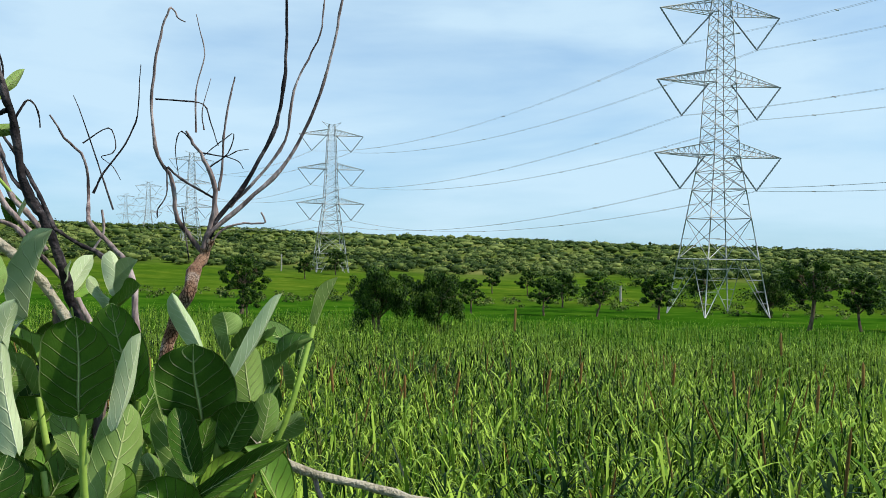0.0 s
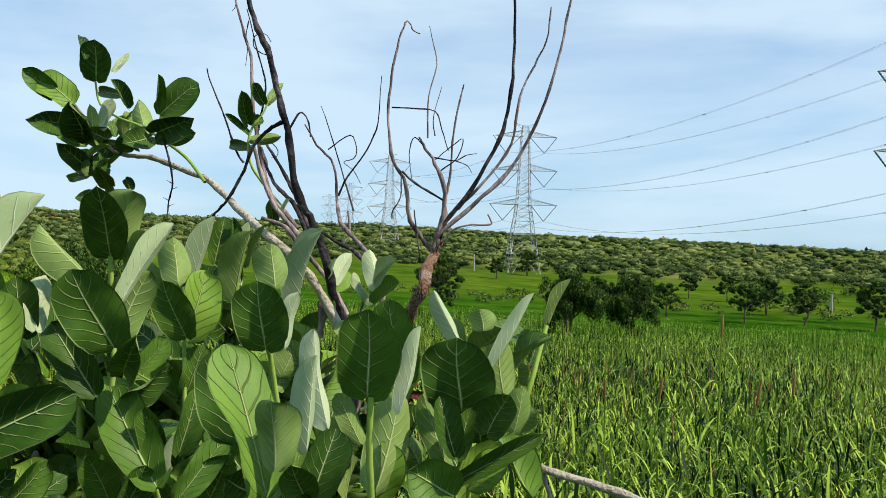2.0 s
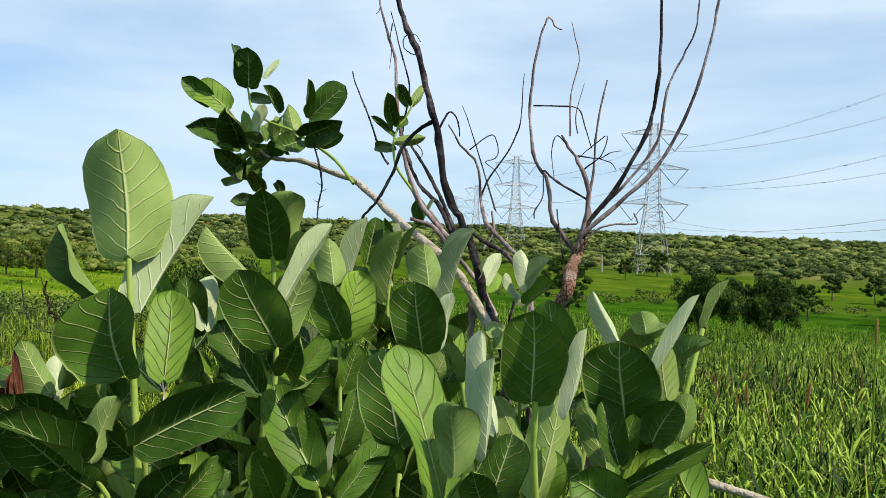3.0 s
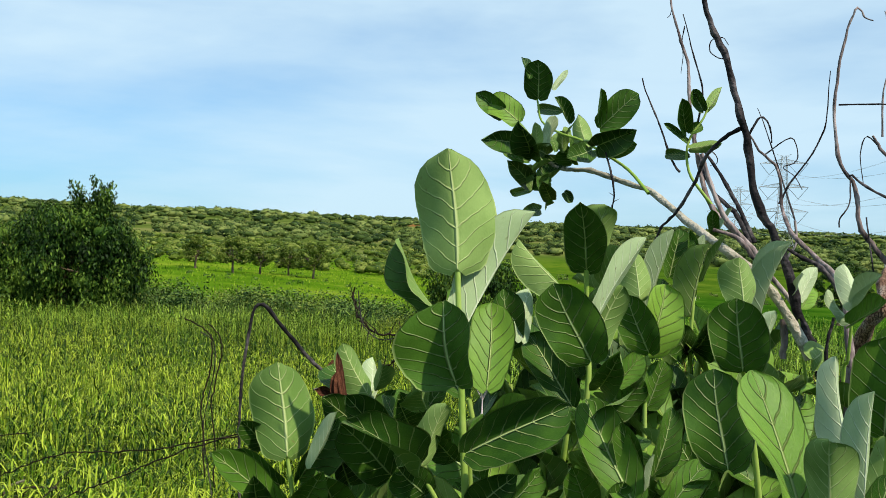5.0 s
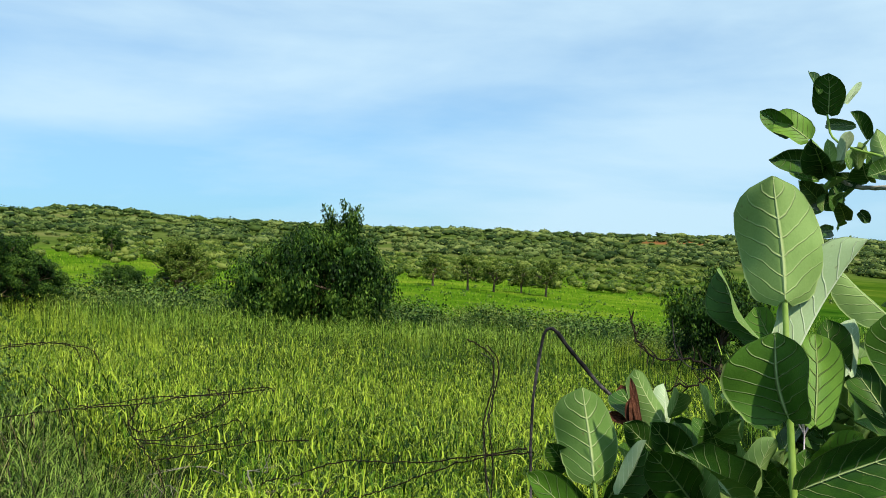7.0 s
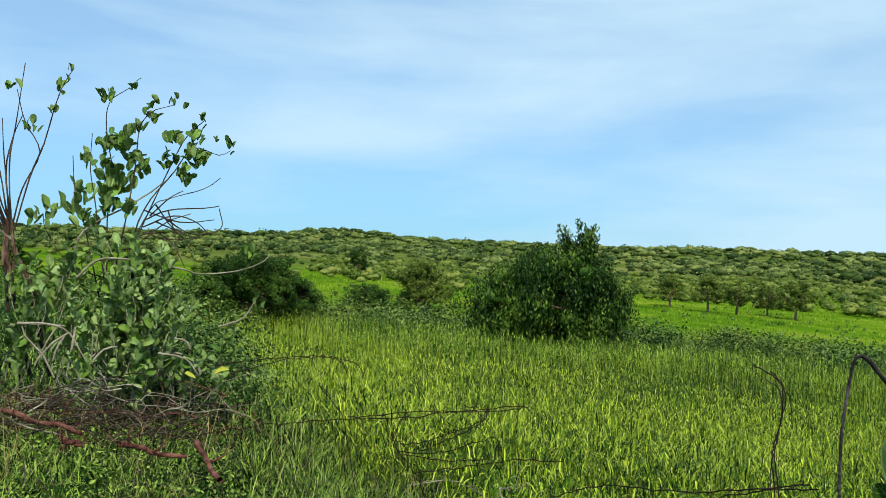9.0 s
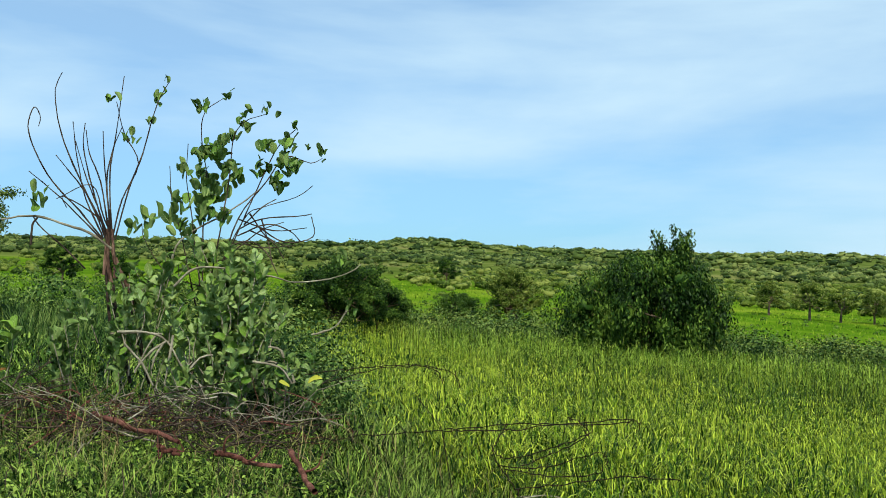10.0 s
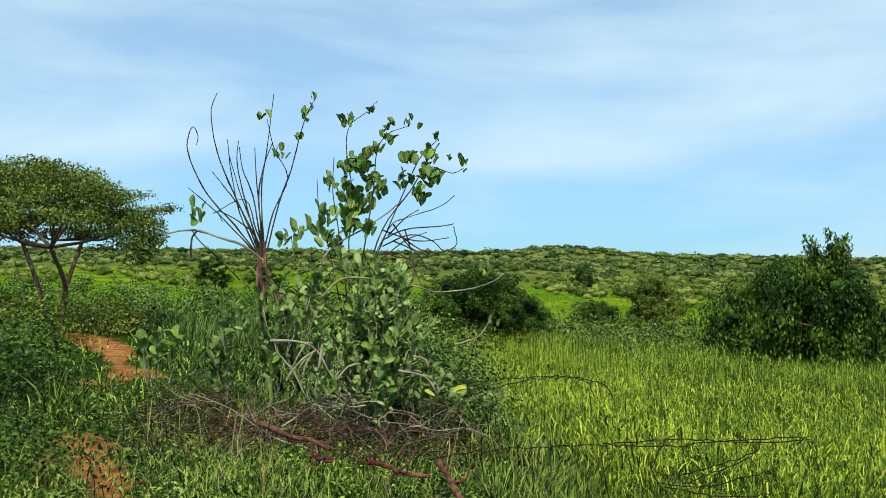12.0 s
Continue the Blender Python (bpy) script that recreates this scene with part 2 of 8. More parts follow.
def thing(name, label, category, place=(0, 0, 0), group="", kind="", turn=0.0):
    ob = new(name)
    ob.matrix_basis = pose(*place, 0, 0, turn)
    ob.empty_display_size = 0.2
    return tagged(ob, label, category, group, kind)


def strips(base, heading, length, rise, droop, width, segs=3, curl=None):
    """Blades: each starts at base, leaves along heading (radians) at an upward angle rise and bends down by droop. Returns verts, quads."""
    n = len(base)
    s = np.linspace(0, 1, segs + 1)[None, :]
    out = length[:, None] * s * np.cos(rise)[:, None]
    up = length[:, None] * (s * np.sin(rise)[:, None] - droop[:, None] * s ** 2)
    out = out * (1 - 0.25 * droop[:, None] * s)
    hx, hy = np.cos(heading)[:, None], np.sin(heading)[:, None]
    bend = 0 if curl is None else curl[:, None] * length[:, None] * s ** 2
    cx, cy, cz = base[:, 0:1] + hx * out - hy * bend, base[:, 1:2] + hy * out + hx * bend, base[:, 2:3] + up
    w = width[:, None] * 0.5 * np.clip(np.minimum(1, 0.55 + 1.6 * s) * (1 - s ** 2.2), 0.04, 1)
    left = np.stack([cx - hy * w, cy + hx * w, cz + 0.3 * w], -1)
    right = np.stack([cx + hy * w, cy - hx * w, cz + 0.3 * w], -1)
    v = np.stack([left, right], 2).reshape(-1, 3)
    i = np.arange(n)[:, None] * 2 * (segs + 1) + np.arange(segs)[None, :] * 2
    f = np.stack([i, i + 1, i + 3, i + 2], -1).reshape(-1, 4)
    return v, f


def leaf_cards(centres, size, rng, lie=0.4, out=None, hang=0.0, wide=0.29):
    """Small pointed leaves round the given centres, turned every way; lie: how flat they lie; out: the way that each one mostly faces; hang: how far they hang down."""
    n = len(centres)
    nrm = rng.normal(size=(n, 3))
    if out is None:
        nrm[:, 2] = np.abs(nrm[:, 2]) + lie
    else:
        nrm = nrm * 0.55 + out + np.array([0, 0, lie * 0.5])
    nrm /= np.linalg.norm(nrm, axis=1)[:, None]
    a = np.cross(nrm, rng.normal(size=(n, 3)))
    a /= np.linalg.norm(a, axis=1)[:, None] + 1e-9
    if hang:
        a = a * (1 - hang) + np.array([0, 0, -hang])
        a -= nrm * np.sum(a * nrm, axis=1)[:, None]
        a /= np.linalg.norm(a, axis=1)[:, None] + 1e-9
    b = np.cross(nrm, a)
    L = (np.asarray(size) * rng.uniform(0.6, 1.3, n))[:, None]
    v = np.stack([centres - a * L * 0.5, centres + b * L * wide + nrm * L * 0.05, centres + a * L * 0.5, centres - b * L * wide + nrm * L * 0.05], 1).reshape(-1, 3)
    return v, np.arange(4 * n).reshape(-1, 4)


LUMP_T = np.linspace(0, 2 * np.pi, 8, endpoint=False)
LUMP_P = np.radians([-62, -22, 18, 55, 89])


def lumps(centres, radii, rng, flat=1.0, rough=0.16):
    """Uneven rounded masses of foliage, one round each centre. Returns verts, quads."""
    n, rings, segs = len(centres), len(LUMP_P), len(LUMP_T)
    shape = np.stack([np.cos(LUMP_P)[:, None] * np.cos(LUMP_T)[None], np.cos(LUMP_P)[:, None] * np.sin(LUMP_T)[None], np.sin(LUMP_P)[:, None] * np.ones(segs)[None]], -1)
    bulge = 1 + rng.normal(0, rough, (n, rings, segs, 1)).clip(-2 * rough, 2 * rough)
    bulge[:, -1] = bulge[:, -1, :1]
    v = np.asarray(centres)[:, None, None] + shape[None] * bulge * np.asarray(radii)[:, None, None, None] * np.array([1, 1, flat])
    i, j = np.meshgrid(np.arange(rings - 1), np.arange(segs), indexing="ij")
    q = np.stack([i * segs + j, i * segs + (j + 1) % segs, (i + 1) * segs + (j + 1) % segs, (i + 1) * segs + j], -1).reshape(-1, 4)
    return v.reshape(-1, 3), (np.arange(n)[:, None, None] * rings * segs + q[None]).reshape(-1, 4)


# ---- ground ----
RINGS = np.array([0.01, 2.5, 6, 12, 20, 36, 60, 95, 120, 160, 235, 350, 500, 650, 900, 1500, 4600])
PROFILES = {
    -60: [-1.6, -1.6, -2.0, -2.4, -2.9, -3.5, -4.5, -5.5, -6, -6.5, -6.5, -5, -3, -1, 1, 4, 12],
    -30: [-1.6, -1.7, -3.0, -3.3, -3.8, -4.7, -6.3, -7.9, -8.4, -8.7, -8.2, -6.5, -5.0, -3.5, -1.5, 1.0, 8],
    0: [-1.6, -1.7, -3.0, -3.3, -3.8, -4.7, -6.3, -7.9, -8.4, -8.6, -8.3, -3.0, 3.0, 7.2, 7.5, -4, -20],
    25: [-1.6, -1.7, -2.8, -3.2, -3.6, -4.4, -5.5, -6.6, -6.8, -6.6, -5.0, 2.0, 9.0, 14.2, 13.5, 0, -20],
    50: [-1.6, -1.7, -2.3, -2.7, -3.1, -3.6, -4.0, -3.9, -3.7, -3.2, -1.5, 3, 10, 17, 15, 3, -20],
    75: [-1.6, -1.62, -1.88, -2.17, -2.5, -2.8, -2.6, -2.0, -1.5, -0.5, 2, 8, 16, 22.5, 18, 5, -10],
    100: [-1.6, -1.55, -1.5, -1.54, -1.46, -1.3, -1.1, -0.6, 0, 1.5, 4, 9, 15, 20, 18, 8, -5],
    150: [-1.6, -1.6, -1.6, -1.6, -1.5, -1.3, -1.0, -0.6, -0.2, 0.5, 2, 5, 8, 12, 14, 14, 14],
}


def terrain_table():
    keys = sorted(PROFILES)
    az = np.arange(-60, 300)
    lr = np.linspace(math.log(0.5), math.log(4600), 160)
    ka = np.array(keys + [300], float)
    rows = np.array([np.interp(lr, np.log(np.maximum(RINGS, 0.4)), PROFILES[k]) for k in keys + [-60]])
    tab = np.array([np.interp(az, ka, rows[:, j]) for j in range(len(lr))]).T
    for _ in range(3):
        tab = (np.roll(tab, 4, 0) + np.roll(tab, -4, 0) + tab) / 3
        pad = np.pad(tab, ((0, 0), (2, 2)), "edge")
        tab = (pad[:, :-4] + pad[:, 1:-3] + pad[:, 2:-2] + pad[:, 3:-1] + pad[:, 4:]) / 5
    return lr, tab


LR, TABLE = terrain_table()


def height(x, y):
    """Ground height at x, y (arrays)."""
    x, y = np.asarray(x, float), np.asarray(y, float)
    r = np.maximum(np.hypot(x, y), 0.5)
    a = (np.degrees(np.arctan2(-x, y)) + 60) % 360
    i = np.floor(a).astype(int) % 360
    fa = a - np.floor(a)
    u = np.clip((np.log(r) - LR[0]) / (LR[1] - LR[0]), 0, len(LR) - 1.001)
    j = u.astype(int)
    fu = u - j
    k = (i + 1) % 360
    z = (TABLE[i, j] * (1 - fu) + TABLE[i, j + 1] * fu) * (1 - fa) + (TABLE[k, j] * (1 - fu) + TABLE[k, j + 1] * fu) * fa
    b = (np.degrees(np.arctan2(-x, y)) - 74.5) / 3.8
    z = z + 5.5 * np.exp(-b * b - ((r - 640) / 130) ** 2)
    return z + 0.05 * np.sin(x * 1.3 + 2 * np.sin(y * 0.7)) * np.clip(r / 6, 0, 1) + 0.6 * np.sin(x / 37 + np.sin(y / 51)) * np.clip((r - 150) / 300, 0, 1)


def polar(az, d):
    """A place on the ground, az degrees to the left of the first view, d metres off."""
    x, y = -d * math.sin(radians(az)), d * math.cos(radians(az))
    return x, y, float(height(x, y))


def soft_step(x, a, b):
    t = np.clip((x - a) / (b - a), 0, 1)
    return t * t * (3 - 2 * t)


def soil_amount(x, y):
    """Bare orange path and patches on the verge, and scars on the hill."""
    x, y = np.asarray(x, float), np.asarray(y, float)
    wig = np.sin(x * 1.7 + 1.3 * np.sin(y * 2.1)) + np.sin(y * 2.7 + 0.8 * np.sin(x * 1.9))

    def track(p, q, wide):
        d = np.array(q) - np.array(p)
        f = np.clip(((x - p[0]) * d[0] + (y - p[1]) * d[1]) / (d @ d), 0, 1)
        off = np.hypot(x - p[0] - f * d[0], y - p[1] - f * d[1]) + 0.12 * wig
        return np.exp(-(off / wide) ** 2)

    path = track((-25.0, -7.3), (-21.5, -5.3), 0.5) + track((-21.5, -5.3), (-15.6, -3.65), 0.36) + track((-15.6, -3.65), (-14.5, -4.1), 0.30)
    near = 0.9 * track((-9.9, -3.0), (-6.8, -1.70), 0.42) + 0.7 * track((-12.6, -4.4), (-13.4, -4.8), 0.4) + 0.7 * track((-17.2, -6.1), (-18.2, -6.4), 0.4)
    return np.clip(path + near, 0, 1)


def build_ground():
    az = np.radians(np.arange(0, 360, 1.5))
    rr = np.concatenate([[0.0], np.geomspace(0.6, 4500, 150)])
    A, Rr = np.meshgrid(az, rr[1:], indexing="ij")
    x, y = -Rr * np.sin(A), Rr * np.cos(A)
    z = height(x, y)
    na, nr = A.shape
    v = np.concatenate([np.stack([x, y, z], -1).reshape(-1, 3), [[0, 0, float(height(0, 0))]]])
    i, j = np.meshgrid(np.arange(na), np.arange(nr - 1), indexing="ij")
    k = (i + 1) % na
    f = np.stack([i * nr + j, i * nr + j + 1, k * nr + j + 1, k * nr + j], -1).reshape(-1, 4)
    me = mesh_np("ground", v, f, M_GROUND, smooth=True)
    bm = bmesh.new()
    bm.from_mesh(me)
    bm.verts.ensure_lookup_table()
    c = bm.verts[na * nr]
    for q in range(na):
        bm.faces.new((bm.verts[q * nr], bm.verts[((q + 1) % na) * nr], c)).smooth = True
    bm.normal_update()
    bm.to_mesh(me)
    bm.free()
    r, a = np.hypot(v[:, 0], v[:, 1]), np.degrees(np.arctan2(-v[:, 0], v[:, 1]))
    mead = soft_step(r, 44, 56) * (0.18 + 0.82 * soft_step(a, 26, 40) + 0.30 * (1 - soft_step(a, 26, 40)) * soft_step(r, 60, 90))
    edge = 150 + 70 * (1 - soft_step(a, 26, 40)) + 25 * np.sin(a / 7.0) * soft_step(a, 26, 40) + 12 * np.sin(a / 2.3)
    hill = soft_step(r, edge, edge + 50)
    scar = np.exp(-((a - 24) / 1.6) ** 2 - ((r - 560) / 60) ** 2) + np.exp(-((a - 37) / 3.5) ** 2 - ((r - 480) / 60) ** 2) + 0.7 * np.exp(-((a - 13) / 1.0) ** 2 - ((r - 520) / 50) ** 2)
    lush = soft_step(r, 40, 52) * (1 - soft_step(a, 26, 38)) * (1 - soft_step(r, 124, 140)) * (a > -60)
    for nm, val in (("meadow", mead), ("lush", lush), ("hill", hill), ("soil", np.clip(soil_amount(v[:, 0], v[:, 1]) + scar, 0, 1))):
        me.attributes.new(nm, "FLOAT", "POINT").data.foreach_set("value", val.astype(np.float32))
    return tagged(new("ground", me), "green rolling farmland with bare orange soil patches", "ground", kind="structure")


build_ground()


# ---- crops ----
def scatter(rng, n, a0, a1, r0, r1):
    """Even random places in a ring sector."""
    a = np.radians(rng.uniform(a0, a1, n))
    r = np.sqrt(rng.uniform(r0 * r0, r1 * r1, n))
    x, y = -r * np.sin(a), r * np.cos(a)
    return np.stack([x, y, height(x, y)], 1), r


def millet(name, label, bands, material, tall, a0, a1, seed, ears=0.0, blade=0.032, upright=0.75):
    """A standing crop: upright stalks with arching blades; bands: (r0, r1, plants, blades, segments)."""
    rng = np.random.default_rng(seed)
    V, Fq, n = [], [], 0
    ear = Shape()
    for r0, r1, count, blades, segs in bands:
        P, r = scatter(rng, count, a0, a1, r0, r1)
        az = np.degrees(np.arctan2(-P[:, 0], P[:, 1]))
        ok = az < a1 - 2.5 - 1.5 * np.sin(r * 1.1) - (3.5 + 2.5 * (a1 > 60)) * (r < 12) - 5.0 * (r < 8) * (a1 > 60) + rng.normal(0, 1.0, count)
        P, r = P[ok], r[ok]
        count = len(P)
        H = tall * rng.uniform(0.7, 1.12, count) * (0.92 + 0.12 * np.sin(P[:, 0] * 0.5 + np.sin(P[:, 1] * 0.4)))
        base = np.repeat(P, blades, 0)
        h = np.repeat(H, blades)
        lv = np.tile(np.linspace(0.12, 0.86, blades), count) * rng.uniform(0.85, 1.15, count * blades)
        base[:, 2] += h * lv
        wide = np.clip(np.repeat(r, blades) / 16.0, 1.0, 2.2)
        head = np.tile(np.arange(blades) * 2.6, count) + np.repeat(rng.uniform(0, 6.3, count), blades)
        L = h * rng.uniform(0.32, 0.58, len(h)) * (1.0 if tall > 0.8 else 0.88)
        v, f = strips(base, head, L, rng.uniform(upright, 1.5, len(h)), rng.uniform(0.2, 1.0, len(h)), blade * wide * rng.uniform(0.6, 1.3, len(h)), segs, rng.normal(0, 0.12, len(h)))
        V.append(v), Fq.append(f + n)
        n += len(v)
        sv, sf = strips(P, rng.uniform(0, 6.3, count), H * 0.95, np.full(count, 1.5), np.zeros(count), (0.016 if tall > 0.8 else 0.007) * np.clip(r / 14, 1, 3), 1)
        V.append(sv), Fq.append(sf + n)
        n += len(sv)
        if ears and r1 < 45:
            for q in np.nonzero(rng.random(count) < ears)[0][:260]:
                t = np.array([P[q, 0], P[q, 1], P[q, 2] + H[q] * 1.0])
                lean = np.array([rng.normal(0, 0.22), rng.normal(0, 0.22), 1.0])
                k = rng.uniform(0.24, 0.42)
                ear.tube([t, t + lean * k * 0.1, t + lean * k * 0.5, t + lean * k * 0.9, t + lean * k], [0.004, 0.009, 0.010, 0.008, 0.003], 5)
    ob = new(name, mesh_np(name, np.concatenate(V), np.concatenate(Fq), material))
    tagged(ob, label, "crop", kind="stuff")
    if ears:
        tagged(new("millet_ears", ear.mesh("millet_ears", M_EAR)), "reddish brown and green millet ears standing over the crop", "millet", kind="stuff")
    return ob


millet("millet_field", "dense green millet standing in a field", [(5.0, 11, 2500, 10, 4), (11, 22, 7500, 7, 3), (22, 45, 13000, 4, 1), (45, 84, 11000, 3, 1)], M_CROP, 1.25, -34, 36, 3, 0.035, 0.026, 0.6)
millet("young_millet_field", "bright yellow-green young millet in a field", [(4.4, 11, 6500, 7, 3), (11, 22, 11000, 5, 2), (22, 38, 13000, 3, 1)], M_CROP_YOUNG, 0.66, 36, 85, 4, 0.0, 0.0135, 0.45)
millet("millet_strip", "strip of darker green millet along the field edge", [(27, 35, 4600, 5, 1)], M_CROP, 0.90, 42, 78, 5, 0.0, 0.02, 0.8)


# ---- trees ----
def tree_meshes(seed, tall, wide, leaf_mat, leaves=5000, leaf=0.16, low=0.25, spike=None, droop=0.0, trunk=0.13, flat=1.0, stems=1, hang=0.3):
    """Trunk with limbs, and a crown of leaf clumps round the limb ends. Returns the two meshes, base at the origin."""
    rng = np.random.default_rng(seed)
    wood = Shape()
    ends = []
    h0 = tall * low
    for s in range(stems):
        lean = rng.normal(0, 0.12, 2) * tall * (0.4 if stems == 1 else 0.9)
        foot = np.array([rng.normal(0, 0.06) * (stems > 1), rng.normal(0, 0.06) * (stems > 1), -0.25])
        fork = np.array([lean[0] * 0.5, lean[1] * 0.5, h0 * rng.uniform(0.9, 1.15)])
        mid = (foot + fork) / 2 + np.array([rng.normal(0, 0.05), rng.normal(0, 0.05), 0]) * tall * 0.3
        wood.tube([foot, mid, fork], [trunk * 1.35, trunk, trunk * 0.85], 8)
        for b in range(7):
            th = b * 0.9 + rng.uniform(-0.4, 0.4)
            rad = wide * 0.5 * rng.uniform(0.3, 0.8)
            top = tall * rng.uniform(0.45, 0.9)
            e = np.array([math.cos(th) * rad, math.sin(th) * rad, top])
            m = fork * 0.5 + e * 0.5 + rng.normal(0, 0.06, 3) * tall + np.array([0, 0, 0.06 * tall])
            wood.tube([fork, m, e], [trunk * 0.55, trunk * 0.32, trunk * 0.12], 5)
            ends.append(e)
            for c in range(3):
                e2 = m + (e - m) * rng.uniform(0.2, 0.9) + rng.normal(0, 0.16, 3) * wide * np.array([1, 1, 0.6])
                wood.tube([m, (m + e2) / 2 + rng.normal(0, 0.03, 3) * tall, e2], [trunk * 0.25, trunk * 0.15, trunk * 0.06], 4)
                ends.append(e2)
    # clumps of leaves over an uneven crown
    leaves = int(leaves * 1.9)
    n_cl = max(40, int(leaves / 400))
    f = rng.uniform(0, 1, n_cl) ** (0.62 if spike else 0.85)
    th = rng.uniform(0, 2 * np.pi, n_cl)
    low_edge = h0 * (0.55 if low < 0.25 else 0.85)
    prof = np.sqrt(1 - f ** (4.5 if spike else 2.8)) * (1 - 0.22 * (1 - f) ** 3) if low < 0.25 else np.sqrt(np.sin(np.pi * (0.10 + 0.88 * f)).clip(0, 1))
    uneven = 0.06 if spike else 0.17
    lump = 1 + uneven * np.sin(3 * th + seed + 3 * f) + uneven * np.sin(5 * th + 2 * seed - 6 * f) + rng.normal(0, 0.06, n_cl)
    rad = rng.uniform(0.15, 1.0, n_cl) ** 0.35 * prof * lump
    ridge = 1 + 0.10 * np.sin(2 * th + 1.7 * seed) + 0.06 * np.sin(5 * th + seed)
    C = np.stack([np.cos(th) * rad * wide / 2, np.sin(th) * rad * wide / 2, low_edge + f * (tall - low_edge) * flat * ridge], 1)
    C = np.concatenate([C, np.array(ends)])
    cs = (wide * 0.075 + 0.08) * rng.uniform(0.6, 1.35, len(C))
    cs[n_cl:] *= 0.75
    if spike:
        tops = []
        for k in range(8):
            g = rng.uniform(0.55, 0.9) if k else 1.0
            off = np.array([math.cos(k * 2.1), math.sin(k * 2.1)]) * (0.25 + 0.6 * rng.random()) * (k > 0)
            for a in np.linspace(0.2, 1, 8):
                tops.append([spike[0] + off[0] * (0.6 + 0.5 * a) + rng.normal(0, 0.07), spike[1] + off[1] * (0.6 + 0.5 * a) + rng.normal(0, 0.07), tall * 0.88 + (tall * 0.12 + spike[2]) * g * a])
        C = np.concatenate([C, tops])
        cs = np.concatenate([cs, np.tile(np.linspace(0.40, 0.20, 8), 8) * rng.uniform(0.8, 1.25, len(tops))])
    C[:, 2] = np.maximum(C[:, 2], 0.3)
    share = cs ** 2 / np.sum(cs ** 2)
    per = np.maximum(6, (share * leaves).astype(int))
    own = np.repeat(np.arange(len(C)), per)
    q = rng.normal(size=(len(own), 3))
    q[:, 2] += 0.25
    q /= np.linalg.norm(q, axis=1)[:, None]
    pts = C[own] + q * (rng.uniform(0.05, 1, len(own)) ** 0.4 * cs[own])[:, None] * np.array([1, 1, 0.8])
    if droop:
        pts[:, 2] -= droop * rng.uniform(0, 1, len(pts)) ** 2 * cs[own] * 1.3
    pts[:, 2] = np.maximum(pts[:, 2], 0.1)
    v, f = leaf_cards(pts, leaf * (1.25 if hang < 0.5 else 1.55), rng, 0.4, q, hang, 0.25 if hang < 0.5 else 0.19)
    core = C[:n_cl]
    v2, f2 = lumps(core * np.array([0.84, 0.84, 1.0]) - np.array([0, 0, 1.0]) * cs[:n_cl, None] * 0.35, cs[:n_cl] * 0.5, rng, 0.8, 0.3)
    v, f = np.concatenate([v, v2]), np.concatenate([f, f2 + len(v)])
    return wood.mesh("trunk", M_BARK, True), mesh_np("crown", v, f, leaf_mat)


def tree(name, label, meshes, place, turn=0.0, size=1.0, group="", category="tree"):
    t = thing(name, label, category, place, group, turn=turn)
    t.scale = (size, size, size)
    part("trunk", meshes[0], t)
    part("crown", meshes[1], t)
    return t


ROUND = tree_meshes(11, 5.0, 5.5, M_LEAF_TREE, 12000, 0.13, 0.22, droop=1.3, stems=2, hang=0.75)
SPREAD = tree_meshes(12, 5.0, 4.4, M_LEAF_TREE, 5200, 0.17, 0.38, stems=1)
TALL = tree_meshes(13, 5.4, 3.0, M_LEAF_TREE, 4200, 0.17, 0.3)
FORKED = tree_meshes(14, 6.8, 5.2, M_LEAF_TREE, 6500, 0.17, 0.42, trunk=0.17, stems=2)
MEADOW = [tree_meshes(20 + k, 3.3, 3.2, M_LEAF_LIGHT, 3000, 0.125, 0.36, trunk=0.11) for k in range(3)]
BUSHY = tree_meshes(16, 3.1, 4.4, M_LEAF_TREE, 17000, 0.09, 0.05, stems=3)
SOFT = tree_meshes(17, 3.1, 3.6, M_LEAF_LIGHT, 11000, 0.085, 0.08, stems=3)

